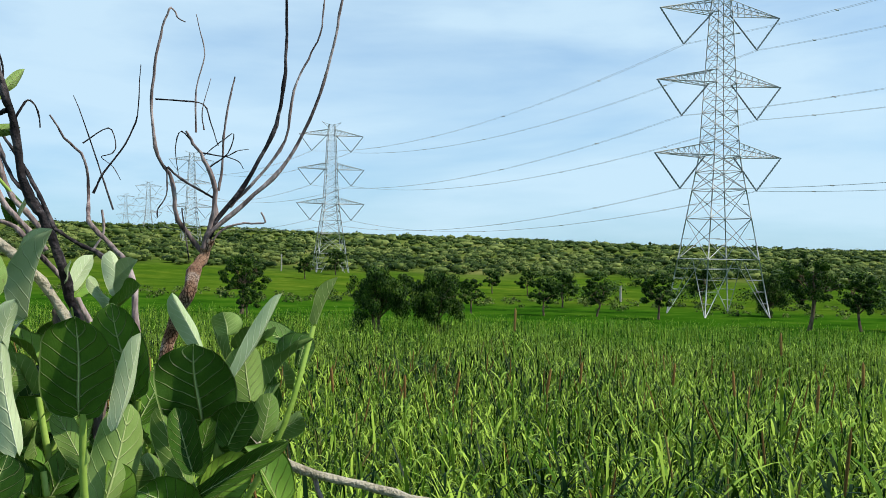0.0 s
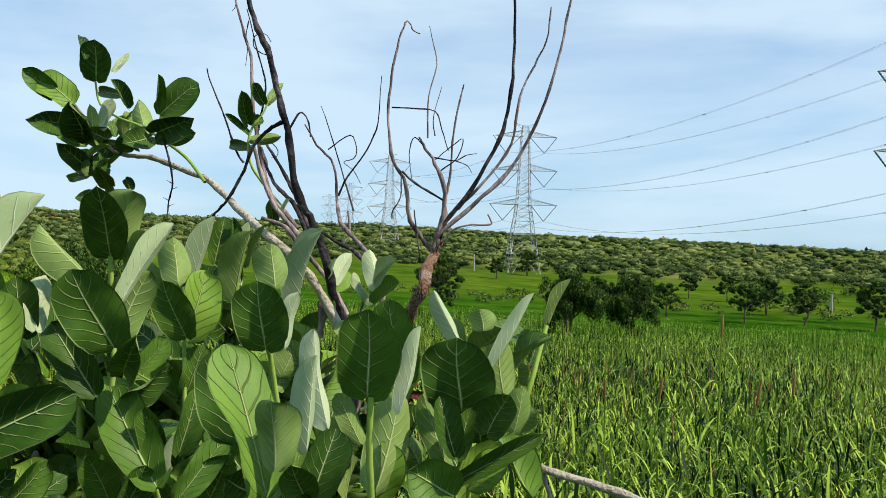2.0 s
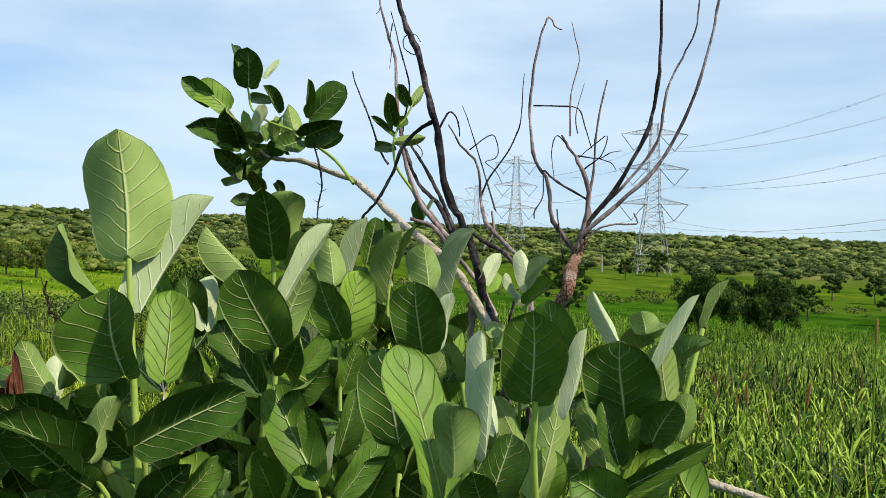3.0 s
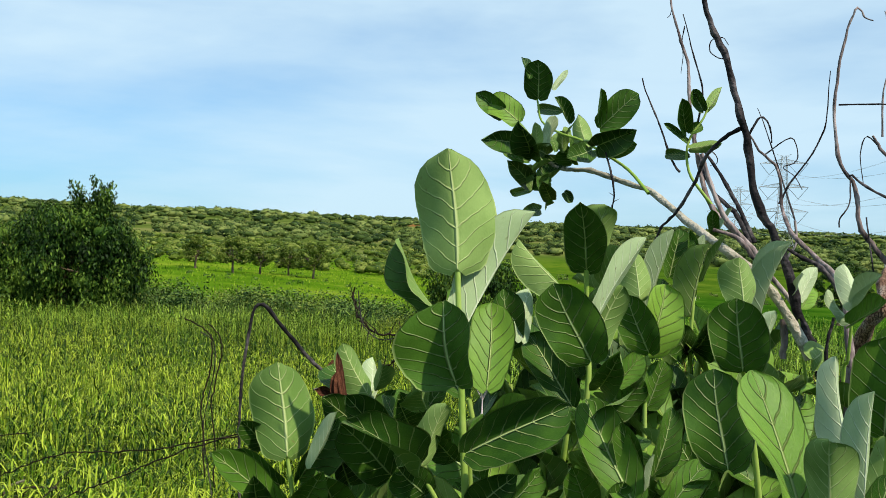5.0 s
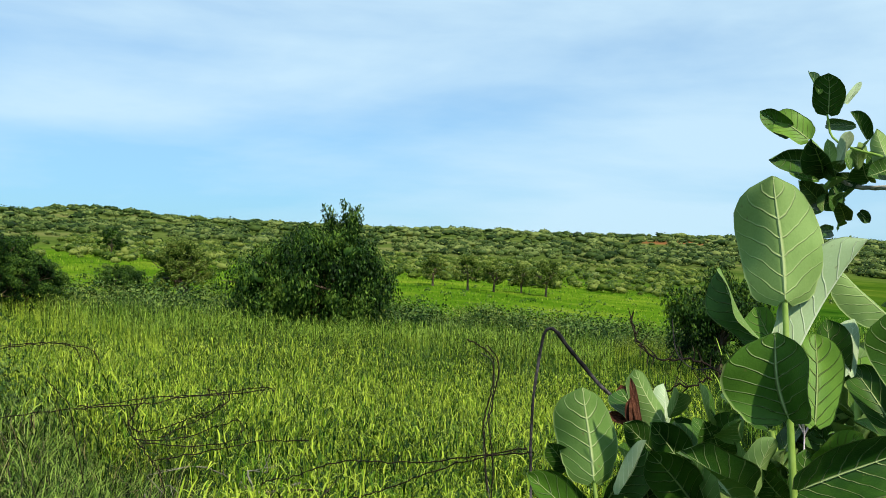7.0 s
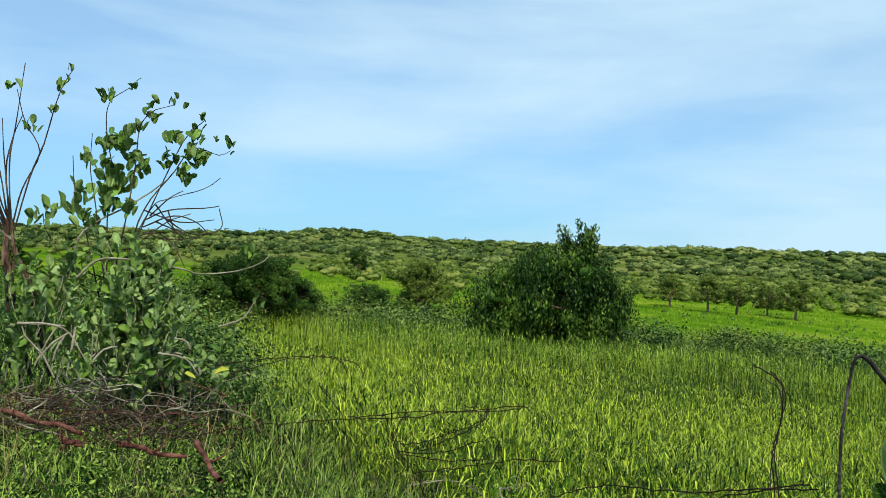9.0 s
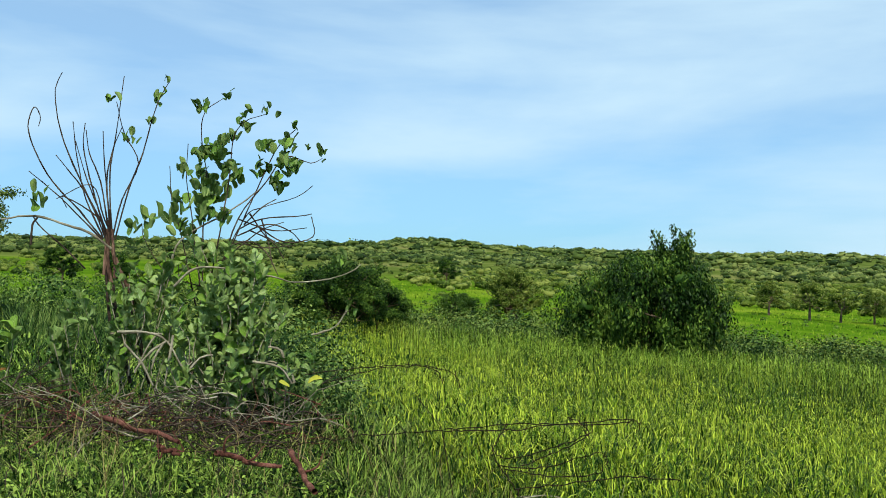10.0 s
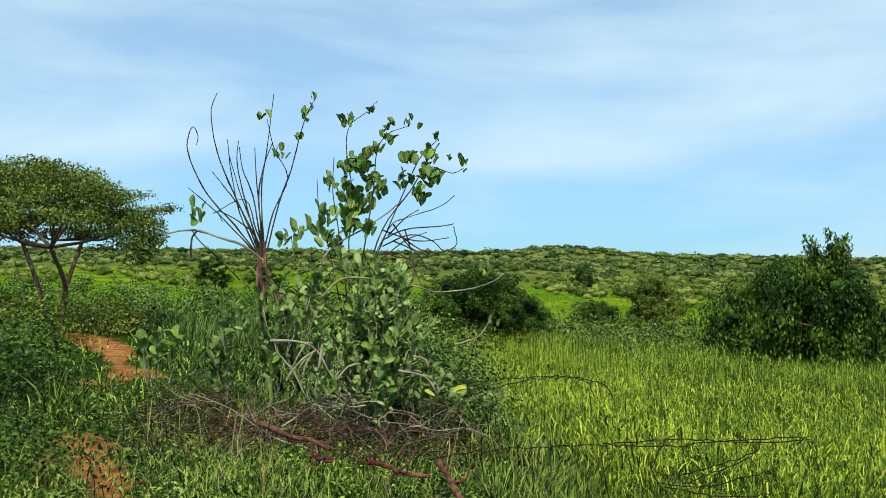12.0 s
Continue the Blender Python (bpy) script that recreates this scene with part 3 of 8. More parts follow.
far_group = "scattered trees across the fields"
for meshes, az, d, s, turn, label in [
    (ROUND, 4.1, 66, 0.93, 10, "dense dark green round tree with drooping foliage"),
    (ROUND, 0.2, 68, 0.90, 130, "dense dark green round tree beside its twin"),
    (SPREAD, 2.6, 112, 0.85, 50, "dark green spreading tree behind a pair of round trees"),
    (SPREAD, -1.9, 108, 0.8, 200, "dark green spreading tree behind a pair of round trees"),
    (FORKED, 13.0, 92, 0.9, 20, "dark forked field tree at the foot of the hill"),
    (SPREAD, 12.6, 84, 0.55, 80, "small dark field tree standing in green grass"),
    (SPREAD, -6.7, 108, 0.85, 15, "small dark green field tree with bare trunk"),
    (SPREAD, -7.9, 128, 0.95, 99, "broad dark green field tree"),
    (TALL, -10.1, 108, 0.93, 40, "narrow upright dark green field tree"),
    (SPREAD, -14.0, 106, 1.02, 222, "dark green field tree with leaning trunk"),
    (SPREAD, -16.6, 140, 1.1, 150, "dark green field tree behind the pylon"),
    (ROUND, -20.8, 121, 1.0, 75, "dense dark green field tree beside the pylon"),
    (FORKED, -22.9, 96, 1.06, 35, "tall forked field tree with an open crown"),
    (TALL, -25.8, 97, 1.12, 160, "dark upright field tree on a bare trunk"),
    (ROUND, -28.2, 100, 0.85, 220, "dense dark green field tree"),
    (SPREAD, -3.3, 165, 0.8, 20, "small dark tree at the edge of the meadow"),
    (SPREAD, -5.6, 160, 0.85, 120, "small dark tree at the edge of the meadow"),
    (SPREAD, 7.0, 222, 1.2, 60, "dark tree at the foot of a pylon"),
    (SPREAD, 9.0, 200, 0.9, 140, "dark tree at the foot of the hill"),
    (SPREAD, 73.6, 120, 0.75, 10, "small spreading tree on bright pasture"),
    (SPREAD, 97.5, 60, 0.55, 10, "small dark green tree behind tall grass"),
    (SPREAD, 94.5, 66, 0.5, 60, "small dark green tree behind tall grass"),
]:
    tree("field_tree", label, meshes, polar(az, d), turn, s, far_group)
for k, (az, d, s) in enumerate([(53.4, 98, 1.0), (51.1, 92, 1.05), (49.4, 93, 0.95), (47.6, 95, 0.9), (46.0, 92, 1.08)]):
    tree("pasture_tree", "small light green tree casting shade on bright pasture", MEADOW[k % 3], polar(az, d), 70 * k, s, "row of trees on the pasture")

BIG = tree_meshes(31, 3.75, 6.6, M_LEAF_TREE, 30000, 0.105, 0.22, spike=(0.55, 1.0, 1.5), droop=1.4, trunk=0.22, stems=2, hang=0.75)
tree("broad_tree", "broad dense dark green tree with a ragged leading shoot", BIG, polar(61.4, 36))
tree("thorn_bush", "wide dark green bush at the field edge", BUSHY, polar(81.0, 38), 0, 0.92, category="bush")
tree("thorn_bush", "lower dark green bush leaning against a taller one", BUSHY, polar(78.7, 37.2), 140, 0.66, category="bush")
tree("feathery_tree", "soft light green feathery tree beyond the field", SOFT, polar(69.6, 50), 30, 1.0)
tree("low_bush", "low dark green bush at the field edge", BUSHY, polar(73.2, 46), 80, 0.55, category="bush")
EDGE = tree_meshes(18, 3.4, 4.0, M_LEAF_TREE, 13000, 0.09, 0.26, trunk=0.12, stems=2, droop=1.2, hang=0.7)
tree("edge_tree", "dark green low tree at the field edge", EDGE, polar(35.6, 30), 40, 0.95)


def shrubs(name, label, places, sizes, rng, material, cards, leaf, flat=0.75, tight=False):
    """Many shrubs as one body of loose leaf clumps."""
    n = len(places)
    u = rng.normal(size=(n, cards, 3))
    u /= np.linalg.norm(u, axis=2)[:, :, None]
    u[:, :, 2] = np.abs(u[:, :, 2])
    rad = rng.uniform(0.5, 1.1, (n, cards, 1)) ** 0.6
    if tight:
        rad = rng.uniform(0.8, 1.1, (n, cards, 1))
    c = places[:, None] + u * rad * sizes[:, None, None] * np.array([0.62, 0.62, flat]) + rng.normal(0, 0.06 if tight else 0.14, (n, cards, 3)) * sizes[:, None, None] * np.array([1, 1, 0.4])
    c[:, :, 2] += sizes[:, None] * 0.12
    v, f = leaf_cards(c.reshape(-1, 3), np.repeat(sizes * leaf, cards), rng, 0.6, u.reshape(-1, 3))
    if tight:
        low = places + np.array([0, 0, 1.0]) * sizes[:, None] * (0.16 + 0.30 * flat)
        v2, f2 = lumps(low, sizes * 0.52, rng, flat * 0.85, 0.24)
        v, f = np.concatenate([v, v2]), np.concatenate([f, f2 + len(v)])
    return tagged(new(name, mesh_np(name, v, f, material)), label, "shrubs", kind="stuff")


rng = np.random.default_rng(77)
P, r = scatter(rng, 1100, -32, 118, 150, 245)
side = soft_step(np.degrees(np.arctan2(-P[:, 0], P[:, 1])), 34, 50)
keep = rng.random(len(P)) < (0.25 + 0.75 * soft_step(r, 165, 225)) * (1 - 0.6 * side) * (side + (1 - side) * soft_step(r, 234, 246))
P, r = P[keep], r[keep]
shrubs("hillside_shrubs", "olive-green thorn shrubs scattered over the foot of the hill", P, rng.uniform(1.2, 3.0, len(P)), rng, M_SHRUB, 90, 0.18, 0.6, True)
P, r = scatter(rng, 800, -32, 40, 238, 370)
shrubs("thicket_shrubs", "dense dark olive thorn shrubs covering the near slope", P, rng.uniform(1.8, 3.8, len(P)), rng, M_SHRUB, 70, 0.20, 0.55, True)
P, r = scatter(rng, 2100, -32, 118, 240, 360)
shrubs("upper_hillside_shrubs", "olive and dark green thorn shrubs scattered over the hillside", P, rng.uniform(1.6, 3.8, len(P)), rng, M_SHRUB, 50, 0.22, 0.6, True)
P, r = scatter(rng, 5200, -32, 118, 350, 760)
shrubs("far_hillside_shrubs", "distant dark green shrubs and low trees along the ridge", P, rng.uniform(2.4, 5.0, len(P)) * (1 + 0.4 * (rng.random(len(P)) < 0.1)), rng, M_SHRUB, 20, 0.28, 0.5, True)
P, r = scatter(rng, 1900, -40, 10, 760, 1700)
shrubs("distant_woodland", "distant dark woodland along the horizon", P, rng.uniform(4, 8, len(P)), rng, M_SHRUB, 12, 0.6, 0.5)
P, r = scatter(rng, 210, 36, 90, 36, 43)
shrubs("field_edge_shrubs", "low green shrubs and weeds along the field edge", P, rng.uniform(0.6, 1.8, len(P)), rng, M_WEED, 330, 0.085, 0.75)
P, r = scatter(rng, 190, 36, 92, 35.5, 46)
shrubs("field_edge_weeds", "pale green weeds along the field edge", P, rng.uniform(0.5, 1.5, len(P)), rng, M_LEAF_LIGHT, 270, 0.085, 0.8)
P, r = scatter(rng, 220, -34, 36, 118, 150)
shrubs("field_margin_shrubs", "low dark shrubs along the far field margin", P, rng.uniform(0.5, 1.4, len(P)), rng, M_SHRUB, 60, 0.3, 0.7)

P, r = scatter(rng, 300, 66, 118, 90, 190)
shrubs("plain_shrubs", "grey-green thorn shrubs scattered over the plain", P, rng.uniform(0.6, 1.7, len(P)), rng, M_LEAF_LIGHT, 110, 0.16, 0.65, True)
P, r = scatter(rng, 1000, 36, 76, 112, 225)
shrubs("pasture_shrubs", "pale green shrubs at the back of the pasture", P, rng.uniform(0.7, 2.1, len(P)), rng, M_LEAF_LIGHT, 80, 0.18, 0.65, True)
P, r = scatter(rng, 320, 36, 92, 48, 105)
shrubs("pasture_tufts", "small green weeds dotted over the pasture", P, rng.uniform(0.15, 0.5, len(P)), rng, M_WEED, 30, 0.35, 0.7)
P, r = scatter(rng, 170, -34, -6, 132, 300)
shrubs("tree_belt", "belt of dark green low trees behind the pylon", P, rng.uniform(1.6, 3.4, len(P)), rng, M_LEAF_TREE, 170, 0.16, 0.9)


# ---- power line ----
def half_width(z):
    return float(np.interp(z, [-1.2, 19.6, 38.2, 41.2], [4.66, 1.85, 1.05, 0.75]))


def pylon_meshes():
    body = Shape()
    corners = [(-1, -1), (1, -1), (1, 1), (-1, 1)]
    lv = [-1.2, 6.2, 11.5, 15.2, 17.6, 19.6, 21.6, 23.5, 25.4, 27.2, 29, 30.7, 32.4, 34, 35.5, 37, 38.4, 39.8, 41.2]
    at = lambda c, z: np.array([c[0] * half_width(z), c[1] * half_width(z), z])
    for c in corners:
        for a, b in zip(lv, lv[1:]):
            body.beam(at(c, a), at(c, b), 0.20 if a < 19 else 0.16)
    for k in range(4):
        c, d = corners[k], corners[(k + 1) % 4]
        for i, (a, b) in enumerate(zip(lv, lv[1:])):
            w = 0.11 if a < 19 else 0.08
            body.beam(at(c, b), at(d, b), w * 0.8)
            if i == 0:
                top = (at(c, b) + at(d, b)) / 2
                body.beam(at(c, a), top, w)
                body.beam(at(d, a), top, w)
                for q in (0.25, 0.45, 0.65, 0.83):
                    for e in (c, d):
                        body.beam(at(e, a + (b - a) * q), at(e, a) + (top - at(e, a)) * q, w * 0.6)
            else:
                body.beam(at(c, a), at(d, b), w)
                body.beam(at(d, a), at(c, b), w)
                if a < 17:
                    m = (at(c, (a + b) / 2) + at(d, (a + b) / 2)) / 2
                    body.beam(at(c, (a + b) / 2), at(c, (a + b) / 2) * 0.55 + m * 0.45, w * 0.55)
                    body.beam(at(d, (a + b) / 2), at(d, (a + b) / 2) * 0.55 + m * 0.45, w * 0.55)
    for s in (-1, 1):
        body.beam((s * 0.7, 0, 41.2), (s * 2.6, 0, 41.9), 0.12)
        body.beam((s * 0.7, 0, 40.2), (s * 2.6, 0, 41.9), 0.12)
    arms, strings = [], []
    for z, reach in ((19.6, 9.3), (29.0, 9.1), (38.2, 8.8)):
        for s in (-1, 1):
            arm = Shape()
            w0, w1 = half_width(z), half_width(z + 1.9)
            tip = np.array([s * reach, 0, z + 0.15])
            n = 8
            low = [np.array([s * w0, y * w0, z]) for y in (-1, 1)]
            high = [np.array([s * w1, y * w1, z + 1.7]) for y in (-1, 1)]
            rail = lambda p, f: p + (tip - p) * f
            for p in low + high:
                arm.beam(p, tip, 0.11)
            for i in range(n):
                f, g = i / n, (i + 1) / n
                for y in (0, 1):
                    arm.beam(rail(low[y], f), rail(high[y], g), 0.08)
                    arm.beam(rail(high[y], g), rail(low[y], g), 0.07)
                arm.beam(rail(low[0], f), rail(low[1], g), 0.08)
                arm.beam(rail(high[0], f), rail(high[1], g), 0.06)
            arms.append(arm.mesh("cross_arm", M_STEEL))
            hang = np.array([s * (reach * 0.5 + 1.0), 0, z - 4.3])
            for a in (tip, np.array([s * (w0 + 0.25), 0, z])):
                st = Shape()
                k = 26
                pts = [a + (hang - a) * (i / k) for i in range(k + 1)]
                st.tube(pts, [0.07 if i % 2 else 0.13 for i in range(k + 1)], 6)
                strings.append(st.mesh("insulator_string", M_INSUL))
    return body.mesh("lattice_mast", M_STEEL), arms, strings


PYLON = pylon_meshes()
PHASES = [(s * (reach * 0.5 + 1.0), z - 4.35) for z, reach in ((19.6, 9.3), (29.0, 9.1), (38.2, 8.8)) for s in (-1, 1)] + [(-2.6, 41.9), (2.6, 41.9)]


def pylon(x, y, z, turn, label, size=1.0):
    t = thing("transmission_pylon", label, "pylon", (x, y, z), "power line pylons", turn=turn)
    t.scale = (size, size, size)
    part("lattice_mast", PYLON[0], t)
    for a in PYLON[1]:
        part("cross_arm", a, t)
    for a in PYLON[2]:
        part("insulator_string", a, t, "dark string of insulator discs")
    return t


LINE = [(70.0, 50.0, -6.0, 20.0, 1.0), (35.9, 113.4, -7.15, 15.0, 1.0), (-30.2, 233.0, -7.9, 18.0, 0.985), (-97.5, 336.0, -4.5, 26.0, 0.97), (-167.0, 492.0, 2.2, 24.0, 0.8), (-247.0, 676.0, 8.0, 22.0, 0.75)]
for i, (x, y, z, turn, size) in enumerate(LINE):
    if i:
        pylon(x, y, z, turn, "tall grey steel lattice pylon with three cross-arm levels" if i == 1 else "distant grey steel lattice pylon on the plain", size)


def span(i, j, phase):
    """One conductor, sagging between two pylons, with spacers."""
    ends = []
    for k in (i, j):
        x, y, z, turn, size = LINE[k]
        dx, dz = PHASES[phase]
        c, s = math.cos(radians(turn)), math.sin(radians(turn))
        ends.append(np.array([x + dx * size * c, y + dx * size * s, z + dz * size]))
    a, b = ends
    length = np.linalg.norm(b - a)
    sag = (0.030 if i else 0.020) * length
    sh = Shape()
    side = np.cross(b - a, [0, 0, 1.0])
    side /= np.linalg.norm(side)
    f = np.linspace(0, 1, 33)[:, None]
    base = a + (b - a) * f - np.array([0, 0, 1.0]) * 4 * sag * f * (1 - f)
    rad = 0.010 + 0.00004 * np.linalg.norm((a + b) / 2)
    for off in ((-0.22, 0.22) if phase < 6 else (0.0,)):
        sh.tube(base + side * off, rad, 4)
    if phase < 6:
        for q in (4, 10, 16, 22, 28):
            sh.beam(base[q] - side * 0.3, base[q] + side * 0.3, 0.14)
    return tagged(new("power_conductor", sh.mesh("power_conductor", M_WIRE)), "thin twin aluminium conductor sagging between pylons" if phase < 6 else "thin earth wire strung between pylon peaks", "cable", "power line conductors")


for i in range(len(LINE) - 1):
    for ph in range(6):
        span(i, i + 1, ph)
for az, d, h in ((-11.6, 148, 2.6), (10.5, 228, 4.5)):
    sh = Shape()
    sh.tube([(0, 0, -0.3), (0, 0, h * 0.6), (0, 0, h)], [0.20, 0.18, 0.15], 6)
    ob = new("concrete_post", sh.mesh("concrete_post", M_POST, True))
    ob.matrix_basis = pose(*polar(az, d))
    tagged(ob, "pale concrete marker post in the fields", "post", "marker posts")


# ---- broad-leaved milkweed shrubs ----
def vein_material(name, blade, vein, rough=0.5, glow=0.12, bump=0.5):
    """Leaf face with a pale midrib, arching side veins and a pale rim, laid out along the leaf's own length."""
    m = bpy.data.materials.new(name)
    m.use_nodes = True
    nt = m.node_tree
    n, l = nt.nodes, nt.links
    p = n["Principled BSDF"]
    p.inputs["Roughness"].default_value = rough
    p.inputs["Specular IOR Level"].default_value = 0.18

    def math_node(op, a, b=None, c=None, clamp=False):
        x = n.new("ShaderNodeMath")
        x.operation, x.use_clamp = op, clamp
        for i, s in enumerate((a, b, c)):
            if s is None:
                continue
            if isinstance(s, (int, float)):
                x.inputs[i].default_value = s
            else:
                l.new(s, x.inputs[i])
        return x.outputs[0]

    uv = n.new("ShaderNodeUVMap")
    sep = n.new("ShaderNodeSeparateXYZ")
    l.new(uv.outputs["UV"], sep.inputs[0])
    co = n.new("ShaderNodeTexCoord")
    wob = n.new("ShaderNodeTexNoise")
    wob.inputs["Scale"].default_value = 3.0
    info = n.new("ShaderNodeObjectInfo")
    shift = n.new("ShaderNodeVectorMath")
    shift.operation = "ADD"
    l.new(co.outputs["Object"], shift.inputs[0])
    cmb = n.new("ShaderNodeCombineXYZ")
    l.new(math_node("MULTIPLY", info.outputs["Random"], 40.0), cmb.inputs[0])
    l.new(cmb.outputs[0], shift.inputs[1])
    l.new(shift.outputs[0], wob.inputs["Vector"])
    u = math_node("ABSOLUTE", math_node("MULTIPLY_ADD", sep.outputs["X"], 2.0, -1.0))
    v = sep.outputs["Y"]
    bent = math_node("MULTIPLY_ADD", wob.outputs["Fac"], 0.10, math_node("MULTIPLY_ADD", math_node("POWER", u, 1.2), -0.34, v))
    ph = math_node("FRACT", math_node("MULTIPLY", bent, 6.4))
    side = math_node("SUBTRACT", 1.0, math_node("DIVIDE", math_node("ABSOLUTE", math_node("SUBTRACT", ph, 0.5)), math_node("MULTIPLY_ADD", u, -0.05, 0.095)), clamp=True)
    side = math_node("MULTIPLY", side, math_node("MULTIPLY_ADD", u, -0.75, 1.0))
    rib = math_node("SUBTRACT", 1.25, math_node("DIVIDE", u, math_node("MULTIPLY_ADD", v, -0.055, 0.075)), clamp=True)
    rim = math_node("MULTIPLY", math_node("SUBTRACT", u, 0.955, clamp=True), 12.0, clamp=True)
    mask = math_node("MAXIMUM", math_node("MAXIMUM", side, rib), rim)
    big = n.new("ShaderNodeTexNoise")
    big.inputs["Scale"].default_value, big.inputs["Detail"].default_value = 2.2, 6.0
    l.new(shift.outputs[0], big.inputs["Vector"])
    fine = n.new("ShaderNodeTexNoise")
    fine.inputs["Scale"].default_value, fine.inputs["Detail"].default_value = 45.0, 3.0
    l.new(shift.outputs[0], fine.inputs["Vector"])
    fac = math_node("ADD", math_node("MULTIPLY_ADD", big.outputs["Fac"], 0.8, -0.2), math_node("MULTIPLY", info.outputs["Random"], 0.45))
    fac = math_node("ADD", fac, math_node("MULTIPLY_ADD", fine.outputs["Fac"], 0.25, -0.12), clamp=True)
    r = n.new("ShaderNodeValToRGB")
    e = r.color_ramp.elements
    e[0].position, e[0].color = 0.15, (*blade[0], 1)
    e[1].position, e[1].color = 0.85, (*blade[1], 1)
    l.new(fac, r.inputs["Fac"])
    mx = n.new("ShaderNodeMix")
    mx.data_type = "RGBA"
    l.new(math_node("MULTIPLY", mask, 0.95), mx.inputs[0])
    l.new(r.outputs["Color"], mx.inputs[6])
    mx.inputs[7].default_value = (*vein, 1)
    spot = n.new("ShaderNodeTexNoise")
    spot.inputs["Scale"].default_value, spot.inputs["Detail"].default_value = 9.0, 5.0
    l.new(shift.outputs[0], spot.inputs["Vector"])
    sr = math_node("MULTIPLY", math_node("SUBTRACT", spot.outputs["Fac"], 0.69, clamp=True), 9.0, clamp=True)
    mx2 = n.new("ShaderNodeMix")
    mx2.data_type = "RGBA"
    l.new(sr, mx2.inputs[0])
    l.new(mx.outputs[2], mx2.inputs[6])
    mx2.inputs[7].default_value = (0.16, 0.13, 0.05, 1)
    l.new(mx2.outputs[2], p.inputs["Base Color"])
    bp = n.new("ShaderNodeBump")
    bp.inputs["Strength"].default_value, bp.inputs["Distance"].default_value = bump, 0.012
    l.new(math_node("MULTIPLY_ADD", fine.outputs["Fac"], 0.07, mask), bp.inputs["Height"])
    l.new(bp.outputs["Normal"], p.inputs["Normal"])
    tr = n.new("ShaderNodeBsdfTranslucent")
    l.new(mx2.outputs[2], tr.inputs["Color"])
    ms = n.new("ShaderNodeMixShader")
    ms.inputs[0].default_value = glow
    l.new(p.outputs[0], ms.inputs[1])
    l.new(tr.outputs[0], ms.inputs[2])
    l.new(ms.outputs[0], n["Material Output"].inputs["Surface"])
    return m


def cracked_bark(name, plates, crack, scale=120.0):
    """Bark broken into small plates by dark cracks."""
    m = bpy.data.materials.new(name)
    m.use_nodes = True
    n, l = m.node_tree.nodes, m.node_tree.links
    p = n["Principled BSDF"]
    p.inputs["Roughness"].default_value, p.inputs["Specular IOR Level"].default_value = 0.9, 0.05
    co = n.new("ShaderNodeTexCoord")
    mp = n.new("ShaderNodeMapping")
    mp.inputs["Scale"].default_value = (1, 1, 0.55)
    l.new(co.outputs["Object"], mp.inputs["Vector"])
    edge = n.new("ShaderNodeTexVoronoi")
    edge.feature = "DISTANCE_TO_EDGE"
    edge.inputs["Scale"].default_value = scale
    l.new(mp.outputs["Vector"], edge.inputs["Vector"])
    tone = n.new("ShaderNodeTexNoise")
    tone.inputs["Scale"].default_value, tone.inputs["Detail"].default_value = 16.0, 8.0
    l.new(co.outputs["Object"], tone.inputs["Vector"])
    ramp = n.new("ShaderNodeValToRGB")
    e = ramp.color_ramp.elements
    e.new(0.5)
    for k, c in enumerate(plates):
        e[k].position, e[k].color = 0.34 + 0.16 * k, (*c, 1)
    l.new(tone.outputs["Fac"], ramp.inputs["Fac"])
    gap = n.new("ShaderNodeMapRange")
    gap.inputs["From Min"].default_value, gap.inputs["From Max"].default_value = 0.02, 0.16
    l.new(edge.outputs["Distance"], gap.inputs["Value"])
    mx = n.new("ShaderNodeMix")
    mx.data_type = "RGBA"
    l.new(gap.outputs[0], mx.inputs[0])
    mx.inputs[6].default_value = (*crack, 1)
    l.new(ramp.outputs["Color"], mx.inputs[7])
    l.new(mx.outputs[2], p.inputs["Base Color"])
    bp = n.new("ShaderNodeBump")
    bp.inputs["Strength"].default_value, bp.inputs["Distance"].default_value = 1.0, 0.004
    l.new(gap.outputs[0], bp.inputs["Height"])
    l.new(bp.outputs["Normal"], p.inputs["Normal"])
    return m


TOP = vein_material("leaf_upper_face", ((0.018, 0.060, 0.007), (0.100, 0.220, 0.024)), (0.50, 0.62, 0.26), 0.45, 0.08, 0.8)
UNDER = vein_material("leaf_under_face", ((0.12, 0.22, 0.045), (0.28, 0.40, 0.12)), (0.50, 0.58, 0.25), 0.65)
YOUNG = vein_material("young_leaf_face", ((0.33, 0.44, 0.22), (0.56, 0.64, 0.40)), (0.68, 0.74, 0.52), 0.75)
# Lighter copies of the leaf faces; part of their brightness is sunlight put into colour.
BRIGHT_TOP = vein_material("bright_leaf_face", ((0.08, 0.19, 0.020), (0.24, 0.40, 0.055)), (0.42, 0.52, 0.18), 0.42, 0.15, 0.8)
BRIGHT_UNDER = vein_material("bright_leaf_under_face", ((0.13, 0.23, 0.045), (0.27, 0.38, 0.10)), (0.50, 0.58, 0.26), 0.6, 0.15, 0.7)
PALE = vein_material("pale_leaf_face", ((0.16, 0.28, 0.075), (0.36, 0.48, 0.16)), (0.58, 0.66, 0.40), 0.65, 0.15)
DRY_LEAF = mat("dry_leaf", [(0.03, 0.012, 0.008), (0.09, 0.032, 0.018), (0.20, 0.085, 0.045)], 6.0, 0.8, 0.5, 60.0)
M_STEM = mat("green_stem", [(0.20, 0.32, 0.05), (0.28, 0.41, 0.08), (0.34, 0.46, 0.12)], 4.0, 0.5, 0.05, 70.0)
